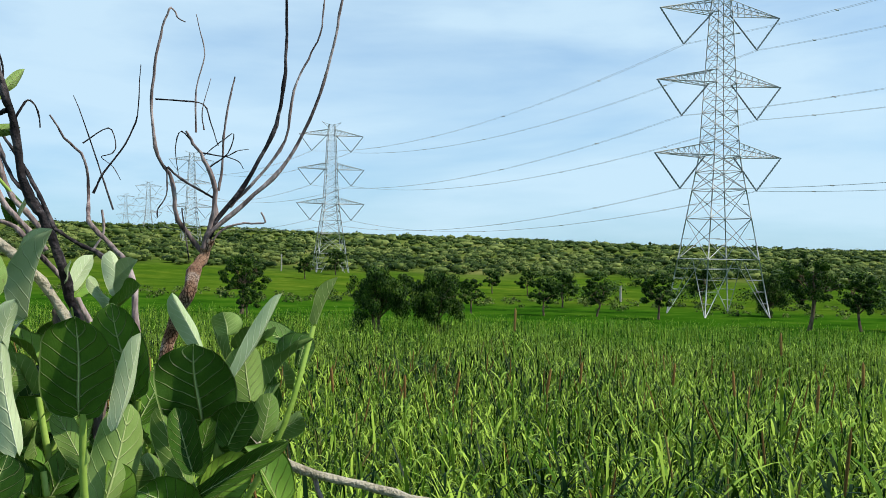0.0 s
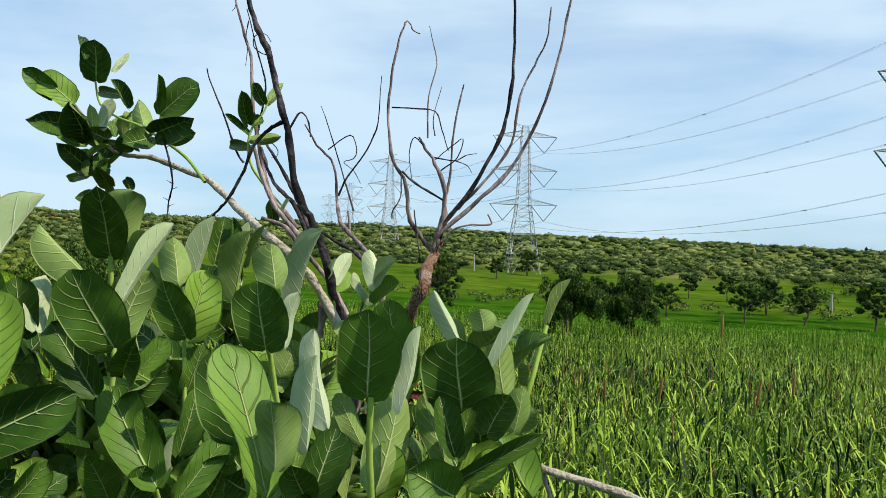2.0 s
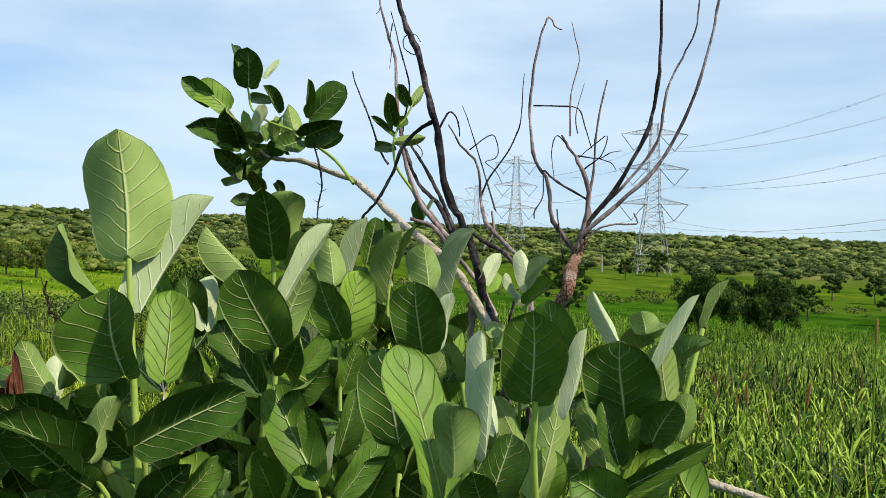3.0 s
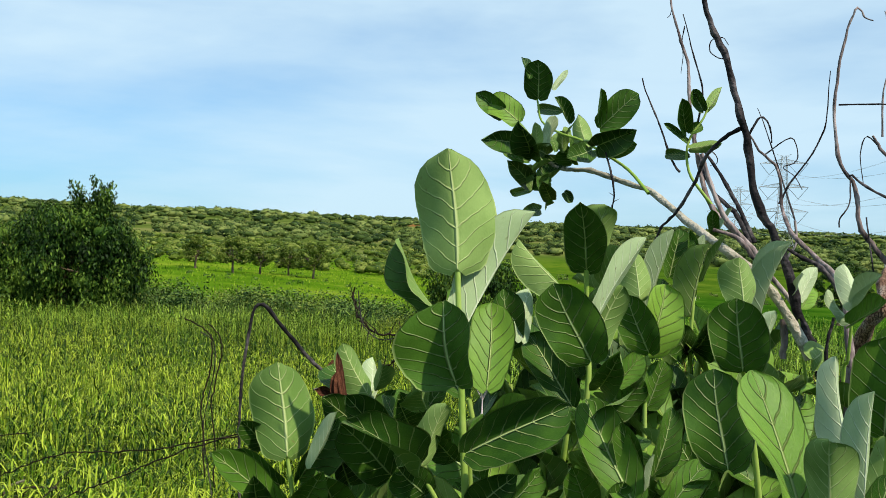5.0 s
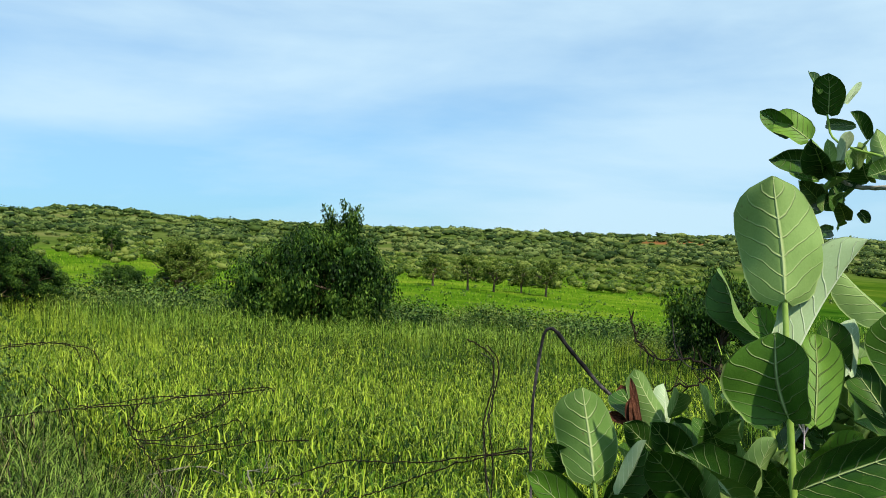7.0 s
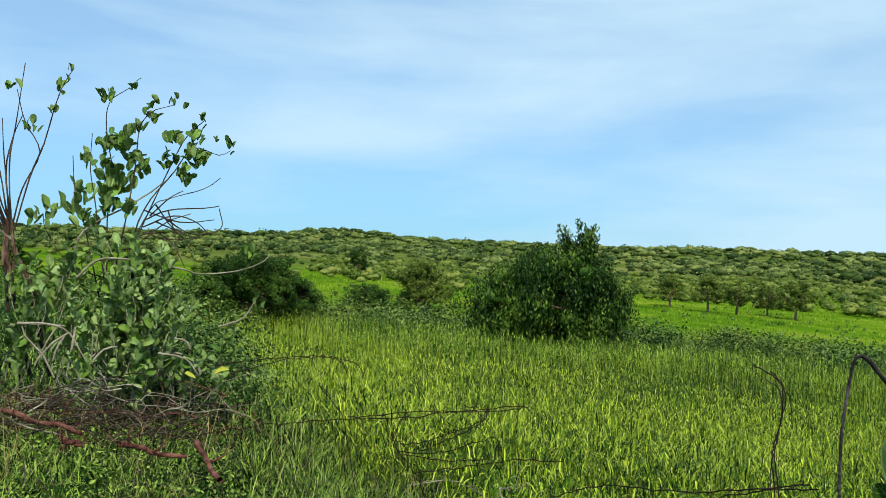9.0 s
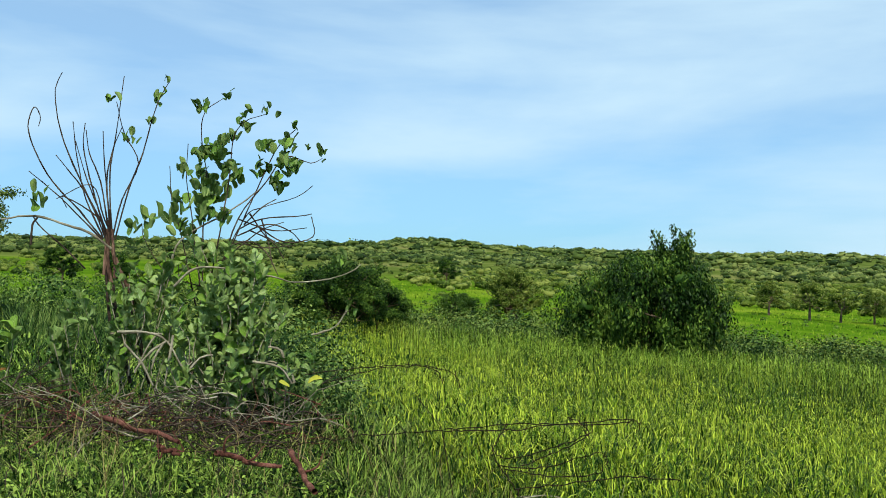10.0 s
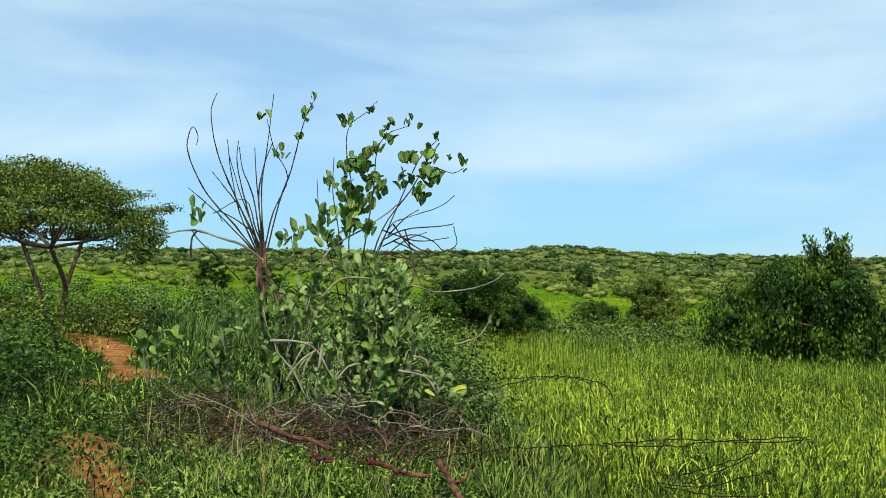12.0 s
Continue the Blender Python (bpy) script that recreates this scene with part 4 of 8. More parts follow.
M_LIMB = mat("pale_limb_bark", [(0.22, 0.19, 0.14), (0.40, 0.36, 0.28), (0.50, 0.46, 0.38)], 7.0, 0.85, 0.7, 80.0)
M_DEAD_BARK = mat("dead_pinkish_bark", [(0.035, 0.027, 0.029), (0.21, 0.160, 0.155), (0.46, 0.38, 0.37)], 14.0, 0.9, 0.5, 90.0, stretch=(1, 1, 0.35))
M_DEAD_BLACK = mat("dead_dark_bark", [(0.008, 0.007, 0.008), (0.028, 0.024, 0.027), (0.16, 0.135, 0.14)], 10.0, 0.75, 0.4, 90.0)
M_SAPLING = cracked_bark("cracked_orange_bark", [(0.24, 0.13, 0.085), (0.40, 0.25, 0.17), (0.48, 0.39, 0.33)], (0.07, 0.035, 0.025))
M_TWIG = mat("grey_brown_twig", [(0.012, 0.009, 0.008), (0.040, 0.029, 0.022), (0.13, 0.10, 0.07)], 6.0, 0.85, 0.5, 60.0)
M_PALEBARK = mat("pale_grey_twig", [(0.09, 0.08, 0.055), (0.22, 0.20, 0.14), (0.40, 0.37, 0.28)], 5.0, 0.85, 0.5, 60.0)
M_REDBARK = mat("red_brown_bark", [(0.015, 0.010, 0.008), (0.08, 0.045, 0.032), (0.26, 0.16, 0.11)], 14.0, 0.9, 0.9, 70.0, stretch=(1, 1, 0.25))
M_RUST = mat("reddish_dead_branch", [(0.03, 0.012, 0.009), (0.11, 0.042, 0.03), (0.24, 0.11, 0.08)], 6.0, 0.9, 0.8, 60.0)
M_BARB = mat("rusty_wire", [(0.012, 0.010, 0.009), (0.04, 0.025, 0.018)], 30.0, 0.8, 0.3, 200.0)

RIM_V = [0, 0.03, 0.10, 0.25, 0.45, 0.65, 0.80, 0.90, 0.96, 1.0]
RIM_W = [0.09, 0.24, 0.34, 0.44, 0.49, 0.50, 0.46, 0.365, 0.24, 0.03]


def leaf_mesh(name, top, under, seed, cup=0.12, arch=0.10, wave=0.02, nu=8, nv=12):
    """Blade one unit long (y) and one wide (x), rounded, cupped, with a thin body: upper face and under face."""
    rng = np.random.default_rng(seed)
    v = np.linspace(0, 1, nv + 1) ** 0.92
    u = np.linspace(-1, 1, nu + 1)
    U, V = np.meshgrid(u, v, indexing="ij")
    wob = 1 + 0.05 * np.sin(V * 7 + rng.uniform(0, 6)) * np.sign(U)
    hw = np.interp(V, RIM_V, RIM_W) * wob
    x = U * hw
    a1, a2 = rng.uniform(0, 6, 2)
    y = V - 0.05 * np.abs(U) * (V < 0.15) - 0.04 * (U ** 2) * np.sin(V * np.pi)
    z = cup * np.abs(U) ** 1.5 * hw * 1.6 - arch * (V - 0.35) ** 2 * 1.4 + wave * np.abs(U) ** 2 * np.sin(V * 8 + a1 + 2 * (U > 0)) + 0.012 * np.sin(V * 5 + U * 3 + a2)
    x = x + 0.05 * np.sin(V * 3 + a2) * V
    t = 0.006
    top_v = np.stack([x, y, z + t * (1 - np.abs(U) ** 4)], -1).reshape(-1, 3)
    rib = 0.022 * np.exp(-(U / 0.12) ** 2) * (1 - 0.8 * V)
    bot_v = np.stack([x, y, z - t * (1 - np.abs(U) ** 4) - rib], -1).reshape(-1, 3)
    k = nv + 1
    i, j = np.meshgrid(np.arange(nu), np.arange(nv), indexing="ij")
    q = np.stack([i * k + j, (i + 1) * k + j, (i + 1) * k + j + 1, i * k + j + 1], -1).reshape(-1, 4)
    n = len(top_v)
    f = np.concatenate([q, q[:, [0, 3, 2, 1]] + n])
    uv = np.tile(np.stack([U * 0.5 + 0.5, V], -1).reshape(-1, 2), (2, 1))
    return mesh_np(name, np.concatenate([top_v, bot_v]), f, [top, under], uv, np.repeat([0, 1], len(q)), True)


def leaf_set(name, top, under, nu=12, nv=18):
    return [leaf_mesh(name, top, under, s, c, a, w, nu, nv) for s, c, a, w in ((1, 0.14, 0.08, 0.02), (2, 0.42, 0.14, 0.045), (3, 0.28, -0.16, 0.045), (4, 0.36, 0.24, 0.075), (5, 0.10, 0.18, 0.06))]


LEAVES = {"mature": leaf_set("leaf", TOP, UNDER), "young": leaf_set("leaf", YOUNG, YOUNG), "bright": leaf_set("leaf", BRIGHT_TOP, BRIGHT_UNDER), "inner": leaf_set("leaf", TOP, UNDER, 6, 9), "inner_bright": leaf_set("leaf", BRIGHT_TOP, BRIGHT_UNDER, 6, 9), "dry": leaf_set("leaf", DRY_LEAF, DRY_LEAF, 4, 8)}
SMALL = {"mature": leaf_set("leaf", TOP, UNDER, 4, 6), "bright": leaf_set("leaf", BRIGHT_TOP, BRIGHT_UNDER, 4, 6), "pale": leaf_set("leaf", BRIGHT_UNDER, PALE, 4, 6), "grey": leaf_set("leaf", PALE, PALE, 4, 6), "yellow": leaf_set("leaf", mat("yellow_leaf", [(0.34, 0.36, 0.04), (0.50, 0.50, 0.07)], 4.0, 0.6, 0.1, 40.0, 0.2), UNDER, 4, 6)}
leaf_rng = random.Random(8)


def leaf_pose(base, tip, up, width, o):
    b, t, nrm = Vector(base), Vector(tip), Vector(up)
    y = t - b
    ln = y.length
    y.normalize()
    x = y.cross(nrm).normalized()
    z = x.cross(y).normalized()
    m = Matrix((x, y, z)).transposed().to_4x4() @ Matrix.Diagonal((width, ln, (ln + width) / 2, 1))
    return Matrix.Translation(b - Vector(o)) @ m


def smooth_line(pts, each=4):
    """A smooth curve through the given points."""
    p = np.asarray(pts, float)
    if len(p) < 3:
        return p
    q = np.concatenate([[2 * p[0] - p[1]], p, [2 * p[-1] - p[-2]]])
    out = []
    for k in range(1, len(q) - 2):
        for s in np.linspace(0, 1, each, endpoint=False):
            a, b, c, d = q[k - 1:k + 3]
            out.append(0.5 * (2 * b + (c - a) * s + (2 * a - 5 * b + 4 * c - d) * s * s + (3 * b - a - 3 * c + d) * s ** 3))
    return np.array(out + [p[-1]])


def limb(host, pts, r0, r1, material, name="branch", knots=True):
    """A tapering branch with knots along it, as a part of its plant."""
    line = smooth_line(pts)
    k = len(line)
    rad = np.linspace(r0, r1, k)
    if knots:
        rg = np.random.default_rng(k * 7 + int(abs(pts[0][0]) * 1000))
        rad = rad * (1 + 0.15 * rg.normal(size=k).clip(-0.8, 2.0))
        line = line + rg.normal(size=line.shape) * min(r0, 0.02) * 0.13
    sh = Shape()
    sh.tube(line - np.array(host.location), rad, 7)
    return part(name, sh.mesh(name, material, True), host)


def shoot(host, pts, r0, r1, leaves):
    """A green stem with its leaves; each leaf: base, tip, the way its upper face looks, width, kind."""
    stem = limb(host, pts, r0, r1, M_LIMB if len(pts) > 10 else M_STEM, "stem", len(pts) > 10)
    for base, tip, up, width, kind in leaves:
        part("leaf", leaf_rng.choice(LEAVES[kind]), stem, "", leaf_pose(base, tip, up, width, host.location))
    return stem


BUSH = thing("milkweed_shrub", "big leafy green milkweed shrub with broad pale-veined leaves", "shrub", (-0.75, 1.75, float(height(-0.75, 1.75))))
shoot(BUSH, [(-1.039, 1.041, -0.538), (-0.993, 0.975, -0.397), (-0.991, 0.963, -0.307), (-0.996, 0.959, -0.205), (-1.001, 0.955, -0.104), (-1.004, 0.952, -0.026)], 0.0068, 0.0043, [
    ((-1.004, 0.952, -0.026), (-1.030, 0.966, 0.160), (-0.56, 0.82, -0.14), 0.128, "mature"),
    ((-1.041, 1.013, -0.031), (-1.030, 1.045, 0.145), (-0.94, 0.34, -0.00), 0.095, "mature"),
    ((-1.031, 0.922, -0.088), (-1.096, 0.900, 0.014), (-0.55, -0.75, 0.35), 0.056, "mature"),
    ((-1.007, 0.976, -0.110), (-0.950, 1.072, 0.069), (-1.00, 0.05, -0.01), 0.071, "young"),
    ((-0.968, 0.904, -0.195), (-0.983, 0.873, -0.074), (0.10, -0.95, -0.10), 0.132, "mature"),
    ((-0.995, 1.028, -0.220), (-1.027, 1.087, -0.083), (0.53, -0.65, 0.55), 0.075, "bright"),
    ((-0.999, 1.134, -0.150), (-1.013, 1.168, -0.062), (-0.86, 0.34, -0.39), 0.047, "young"),
    ((-1.027, 1.139, -0.164), (-1.033, 1.122, -0.064), (0.41, -0.47, 0.10), 0.060, "mature"),
])
shoot(BUSH, [(-1.055, 1.092, -0.558), (-1.015, 1.021, -0.429), (-0.996, 0.985, -0.329)], 0.0065, 0.005, [
    ((-0.956, 0.920, -0.297), (-0.833, 1.005, -0.218), (0.52, -0.85, 0.09), 0.080, "mature"),
    ((-0.984, 1.021, -0.281), (-0.907, 0.997, -0.219), (0.12, -0.87, -0.48), 0.048, "bright"),
    ((-0.975, 0.976, -0.397), (-0.894, 0.953, -0.325), (0.28, -0.88, 0.08), 0.056, "mature"),
    ((-0.931, 0.986, -0.394), (-0.881, 1.014, -0.328), (0.54, -0.31, 0.10), 0.050, "mature"),
    ((-1.036, 1.004, -0.338), (-1.041, 0.937, -0.285), (0.22, -0.93, 0.05), 0.056, "mature"),
    ((-1.060, 1.088, -0.359), (-1.041, 1.086, -0.278), (0.40, -0.44, 0.10), 0.049, "mature"),
    ((-1.156, 1.072, -0.277), (-1.126, 1.018, -0.225), (-0.89, -0.07, 0.44), 0.065, "mature"),
])
shoot(BUSH, [(-1.026, 1.012, -0.481), (-1.043, 0.971, -0.402), (-1.056, 0.933, -0.339)], 0.005, 0.0036, [
    ((-1.058, 0.931, -0.328), (-1.063, 0.920, -0.271), (-0.85, 0.50, -0.15), 0.050, "young"),
    ((-1.043, 0.925, -0.329), (-1.018, 0.949, -0.234), (-0.78, 0.62, 0.04), 0.044, "mature"),
    ((-1.046, 0.915, -0.342), (-0.995, 0.728, -0.223), (0.52, 0.31, 0.10), 0.054, "mature"),
    ((-1.060, 0.957, -0.388), (-1.051, 0.883, -0.332), (0.46, -0.50, 0.10), 0.064, "mature"),
    ((-1.206, 1.094, -0.320), (-1.181, 1.029, -0.269), (0.46, -0.48, 0.10), 0.052, "mature"),
    ((-1.084, 1.002, -0.344), (-1.028, 0.957, -0.276), (0.55, -0.41, -0.73), 0.037, "mature"),
])
shoot(BUSH, [(-1.063, 1.334, -0.587), (-0.992, 1.260, -0.472), (-0.947, 1.253, -0.380), (-0.937, 1.248, -0.297), (-0.926, 1.243, -0.215), (-0.930, 1.241, -0.136), (-0.929, 1.229, -0.026)], 0.0072, 0.0043, [
    ((-0.929, 1.229, -0.028), (-0.884, 1.123, 0.082), (0.37, -0.71, -0.33), 0.072, "mature"),
    ((-0.956, 1.283, -0.032), (-0.915, 1.267, 0.092), (-0.66, 0.68, 0.31), 0.083, "bright"),
    ((-0.971, 1.227, -0.069), (-1.074, 1.235, 0.018), (-0.57, 0.41, -0.71), 0.061, "mature"),
    ((-0.901, 1.223, -0.098), (-0.855, 1.295, 0.035), (-0.99, 0.11, -0.02), 0.052, "young"),
    ((-0.943, 1.314, -0.053), (-0.889, 1.282, 0.012), (-0.36, 0.68, 0.64), 0.047, "mature"),
    ((-0.904, 1.208, -0.183), (-0.939, 1.137, -0.052), (0.51, -0.80, -0.30), 0.102, "mature"),
    ((-0.926, 1.243, -0.177), (-0.889, 1.283, -0.054), (-0.73, 0.68, -0.00), 0.086, "mature"),
    ((-0.943, 1.216, -0.264), (-1.035, 1.212, -0.144), (0.44, -0.84, 0.31), 0.066, "mature"),
    ((-0.887, 1.208, -0.227), (-0.809, 1.111, -0.160), (0.11, -0.75, -0.64), 0.047, "mature"),
    ((-0.872, 1.238, -0.221), (-0.836, 1.264, -0.168), (0.58, -0.82, 0.01), 0.043, "bright"),
])
shoot(BUSH, [(-0.856, 1.340, -0.596), (-0.842, 1.257, -0.447), (-0.838, 1.236, -0.421)], 0.0058, 0.0043, [
    ((-0.814, 1.202, -0.408), (-0.927, 1.226, -0.257), (0.43, -0.78, 0.45), 0.084, "mature"),
    ((-0.831, 1.239, -0.385), (-0.842, 1.204, -0.278), (0.39, -0.88, -0.25), 0.046, "mature"),
    ((-0.796, 1.213, -0.383), (-0.774, 1.177, -0.313), (-0.96, -0.14, 0.23), 0.022, "young"),
    ((-0.796, 1.240, -0.361), (-0.777, 1.264, -0.252), (0.66, -0.75, 0.06), 0.046, "mature"),
    ((-0.765, 1.186, -0.420), (-0.706, 1.238, -0.324), (0.53, -0.84, 0.13), 0.052, "mature"),
    ((-0.896, 1.226, -0.270), (-0.820, 1.249, -0.217), (0.55, -0.27, -0.30), 0.051, "mature"),
    ((-0.898, 1.202, -0.443), (-0.872, 1.099, -0.339), (0.48, -0.57, -0.18), 0.058, "mature"),
    ((-0.857, 1.180, -0.438), (-0.826, 1.193, -0.372), (0.53, -0.20, 0.10), 0.067, "mature"),
    ((-0.761, 1.275, -0.460), (-0.695, 1.235, -0.345), (0.11, -0.97, 0.10), 0.070, "mature"),
])
shoot(BUSH, [(-0.973, 1.561, -0.642), (-0.942, 1.520, -0.533), (-0.941, 1.521, -0.390), (-0.946, 1.518, -0.202), (-0.957, 1.513, -0.086)], 0.0058, 0.0036, [
    ((-0.950, 1.494, -0.087), (-0.973, 1.517, 0.006), (-0.56, 0.76, -0.33), 0.064, "mature"),
    ((-0.987, 1.609, -0.120), (-0.925, 1.578, 0.056), (-0.92, 0.18, 0.35), 0.067, "young"),
    ((-0.927, 1.493, -0.197), (-0.907, 1.531, -0.056), (0.69, -0.72, 0.09), 0.088, "bright"),
    ((-0.918, 1.475, -0.193), (-0.941, 1.418, -0.079), (0.32, -0.87, -0.37), 0.077, "mature"),
    ((-0.964, 1.677, -0.047), (-0.947, 1.682, 0.058), (0.45, -0.41, 0.10), 0.066, "mature"),
    ((-0.938, 1.522, -0.308), (-0.901, 1.523, -0.212), (0.46, -0.47, 0.10), 0.058, "mature"),
])
shoot(BUSH, [(-0.930, 1.747, -0.693), (-0.915, 1.700, -0.420), (-0.921, 1.697, -0.217), (-0.917, 1.699, -0.090)], 0.0058, 0.0036, [
    ((-0.927, 1.694, -0.128), (-0.881, 1.671, 0.031), (-0.86, 0.40, 0.31), 0.065, "bright"),
    ((-0.937, 1.745, -0.092), (-0.916, 1.724, 0.048), (-0.97, 0.19, 0.17), 0.036, "young"),
    ((-0.941, 1.743, -0.092), (-0.920, 1.679, 0.055), (0.80, -0.50, -0.33), 0.030, "mature"),
    ((-0.924, 1.695, -0.217), (-0.891, 1.539, -0.148), (0.58, -0.22, -0.17), 0.072, "mature"),
    ((-0.920, 1.752, -0.053), (-0.854, 1.686, 0.044), (-0.87, -0.19, 0.46), 0.041, "bright"),
    ((-0.916, 1.699, -0.210), (-0.834, 1.597, -0.136), (0.32, -0.63, -0.56), 0.058, "mature"),
])
shoot(BUSH, [(-0.678, 1.472, -0.609), (-0.689, 1.436, -0.387), (-0.704, 1.408, -0.226), (-0.704, 1.387, -0.193)], 0.0065, 0.0043, [
    ((-0.750, 1.517, -0.087), (-0.762, 1.523, 0.001), (-0.61, 0.78, -0.14), 0.071, "mature"),
    ((-0.801, 1.746, -0.143), (-0.722, 1.672, 0.039), (-0.92, -0.24, 0.30), 0.057, "young"),
    ((-0.694, 1.355, -0.191), (-0.688, 1.301, -0.068), (0.32, -0.86, -0.40), 0.097, "mature"),
    ((-0.691, 1.430, -0.192), (-0.676, 1.451, -0.090), (-0.72, 0.69, -0.04), 0.040, "young"),
    ((-0.635, 1.122, -0.302), (-0.656, 1.110, -0.159), (0.20, -0.93, -0.29), 0.098, "mature"),
    ((-0.773, 1.596, -0.302), (-0.773, 1.658, -0.251), (-0.60, 0.51, -0.62), 0.048, "mature"),
    ((-0.761, 1.585, -0.275), (-0.733, 1.606, -0.210), (-0.57, 0.82, -0.02), 0.068, "bright"),
])
shoot(BUSH, [(-0.620, 1.150, -0.900), (-0.520, 0.960, -0.560), (-0.405, 0.784, -0.334), (-0.400, 0.758, -0.266), (-0.398, 0.751, -0.229)], 0.0058, 0.0043, [
    ((-0.436, 0.790, -0.274), (-0.504, 0.830, -0.110), (0.85, -0.45, 0.25), 0.080, "bright"),
    ((-0.491, 0.862, -0.295), (-0.494, 0.790, -0.259), (0.47, -0.63, -0.01), 0.059, "mature"),
    ((-0.409, 0.747, -0.232), (-0.405, 0.730, -0.154), (-0.15, 0.96, 0.23), 0.049, "mature"),
    ((-0.386, 0.771, -0.217), (-0.383, 0.785, -0.115), (-0.70, 0.71, -0.08), 0.029, "young"),
    ((-0.387, 0.797, -0.277), (-0.372, 0.824, -0.201), (0.47, -0.86, 0.21), 0.048, "mature"),
    ((-0.394, 0.795, -0.275), (-0.376, 0.715, -0.223), (0.46, -0.42, -0.49), 0.038, "mature"),
])
shoot(BUSH, [(-0.433, 1.200, -0.483), (-0.433, 1.171, -0.367), (-0.434, 1.161, -0.297), (-0.431, 1.153, -0.224)], 0.0065, 0.0047, [
    ((-0.438, 1.153, -0.226), (-0.424, 1.110, -0.091), (0.14, -0.94, -0.31), 0.097, "mature"),
    ((-0.431, 1.344, -0.231), (-0.449, 1.293, -0.087), (0.21, -0.93, -0.29), 0.077, "mature"),
    ((-0.385, 1.150, -0.243), (-0.357, 1.173, -0.116), (-0.68, 0.73, 0.01), 0.029, "young"),
    ((-0.466, 1.308, -0.412), (-0.433, 1.355, -0.249), (-0.50, 0.85, -0.15), 0.077, "mature"),
    ((-0.444, 0.992, -0.239), (-0.474, 1.005, -0.112), (-0.69, 0.69, -0.23), 0.038, "young"),
    ((-0.502, 1.329, -0.339), (-0.550, 1.330, -0.256), (-0.49, 0.82, -0.30), 0.040, "bright"),
    ((-0.501, 1.421, -0.390), (-0.502, 1.391, -0.324), (0.05, -0.75, 0.10), 0.081, "mature"),
    ((-0.472, 1.336, -0.437), (-0.458, 1.319, -0.333), (0.88, -0.43, -0.19), 0.070, "bright"),
])
shoot(BUSH, [(-0.650, 1.848, -0.677), (-0.634, 1.800, -0.255), (-0.620, 1.773, -0.201), (-0.610, 1.755, -0.101)], 0.0043, 0.0029, [
    ((-0.607, 1.755, -0.097), (-0.627, 1.765, -0.005), (-0.62, 0.70, -0.34), 0.044, "young"),
    ((-0.602, 1.757, -0.092), (-0.550, 1.674, -0.021), (-0.88, -0.47, 0.10), 0.036, "young"),
    ((-0.608, 1.734, -0.126), (-0.527, 1.667, -0.072), (-0.72, -0.60, 0.34), 0.048, "bright"),
    ((-0.618, 1.752, -0.123), (-0.649, 1.681, -0.062), (-0.94, 0.25, -0.24), 0.035, "young"),
    ((-0.664, 1.687, -0.197), (-0.660, 1.776, -0.180), (-0.85, 0.10, -0.51), 0.062, "bright"),
])
shoot(BUSH, [(-0.713, 1.829, -0.265), (-0.722, 1.805, -0.161), (-0.731, 1.802, -0.084)], 0.0036, 0.0022, [
    ((-0.736, 1.801, -0.074), (-0.709, 1.746, -0.031), (-0.91, -0.42, 0.03), 0.026, "young"),
    ((-0.726, 1.804, -0.086), (-0.710, 1.862, -0.018), (-0.82, 0.41, -0.40), 0.039, "young"),
    ((-0.721, 1.806, -0.103), (-0.720, 1.895, -0.060), (0.74, -0.24, 0.63), 0.040, "bright"),
])
shoot(BUSH, [(-0.362, 1.499, -0.562), (-0.362, 1.446, -0.445), (-0.358, 1.424, -0.400)], 0.0058, 0.0043, [
    ((-0.343, 1.422, -0.293), (-0.346, 1.375, -0.158), (0.09, -0.94, -0.33), 0.131, "mature"),
    ((-0.367, 1.494, -0.175), (-0.419, 1.496, -0.078), (-0.46, 0.85, -0.27), 0.033, "young"),
    ((-0.306, 1.489, -0.222), (-0.228, 1.532, -0.079), (-0.56, 0.82, 0.07), 0.026, "young"),
    ((-0.322, 1.504, -0.150), (-0.329, 1.507, -0.110), (-0.12, 0.99, -0.10), 0.052, "mature"),
    ((-0.284, 1.518, -0.267), (-0.301, 1.530, -0.171), (-0.45, 0.87, -0.18), 0.070, "bright"),
    ((-0.294, 1.404, -0.322), (-0.255, 1.386, -0.244), (-0.14, -0.98, -0.15), 0.064, "mature"),
    ((-0.257, 1.482, -0.332), (-0.240, 1.500, -0.252), (-0.38, 0.91, -0.14), 0.047, "bright"),
])
shoot(BUSH, [(-0.339, 1.481, -0.551), (-0.330, 1.439, -0.400), (-0.331, 1.417, -0.285)], 0.005, 0.0036, [
    ((-0.342, 1.367, -0.357), (-0.376, 1.374, -0.257), (0.38, -0.91, 0.19), 0.049, "mature"),
    ((-0.343, 1.388, -0.366), (-0.328, 1.413, -0.279), (0.35, -0.92, 0.20), 0.037, "mature"),
    ((-0.354, 1.407, -0.412), (-0.418, 1.415, -0.262), (-0.59, 0.75, -0.29), 0.044, "mature"),
    ((-0.341, 1.367, -0.401), (-0.194, 1.393, -0.312), (0.06, -0.98, 0.20), 0.034, "mature"),
    ((-0.342, 1.411, -0.399), (-0.279, 1.458, -0.351), (0.41, -0.86, 0.30), 0.051, "bright"),
    ((-0.337, 1.346, -0.421), (-0.404, 1.299, -0.375), (0.57, -0.82, -0.00), 0.087, "mature"),
    ((-0.417, 1.435, -0.407), (-0.433, 1.407, -0.346), (-0.89, 0.46, -0.02), 0.065, "bright"),
    ((-0.322, 1.397, -0.417), (-0.268, 1.420, -0.356), (0.17, -0.96, 0.22), 0.059, "bright"),
])
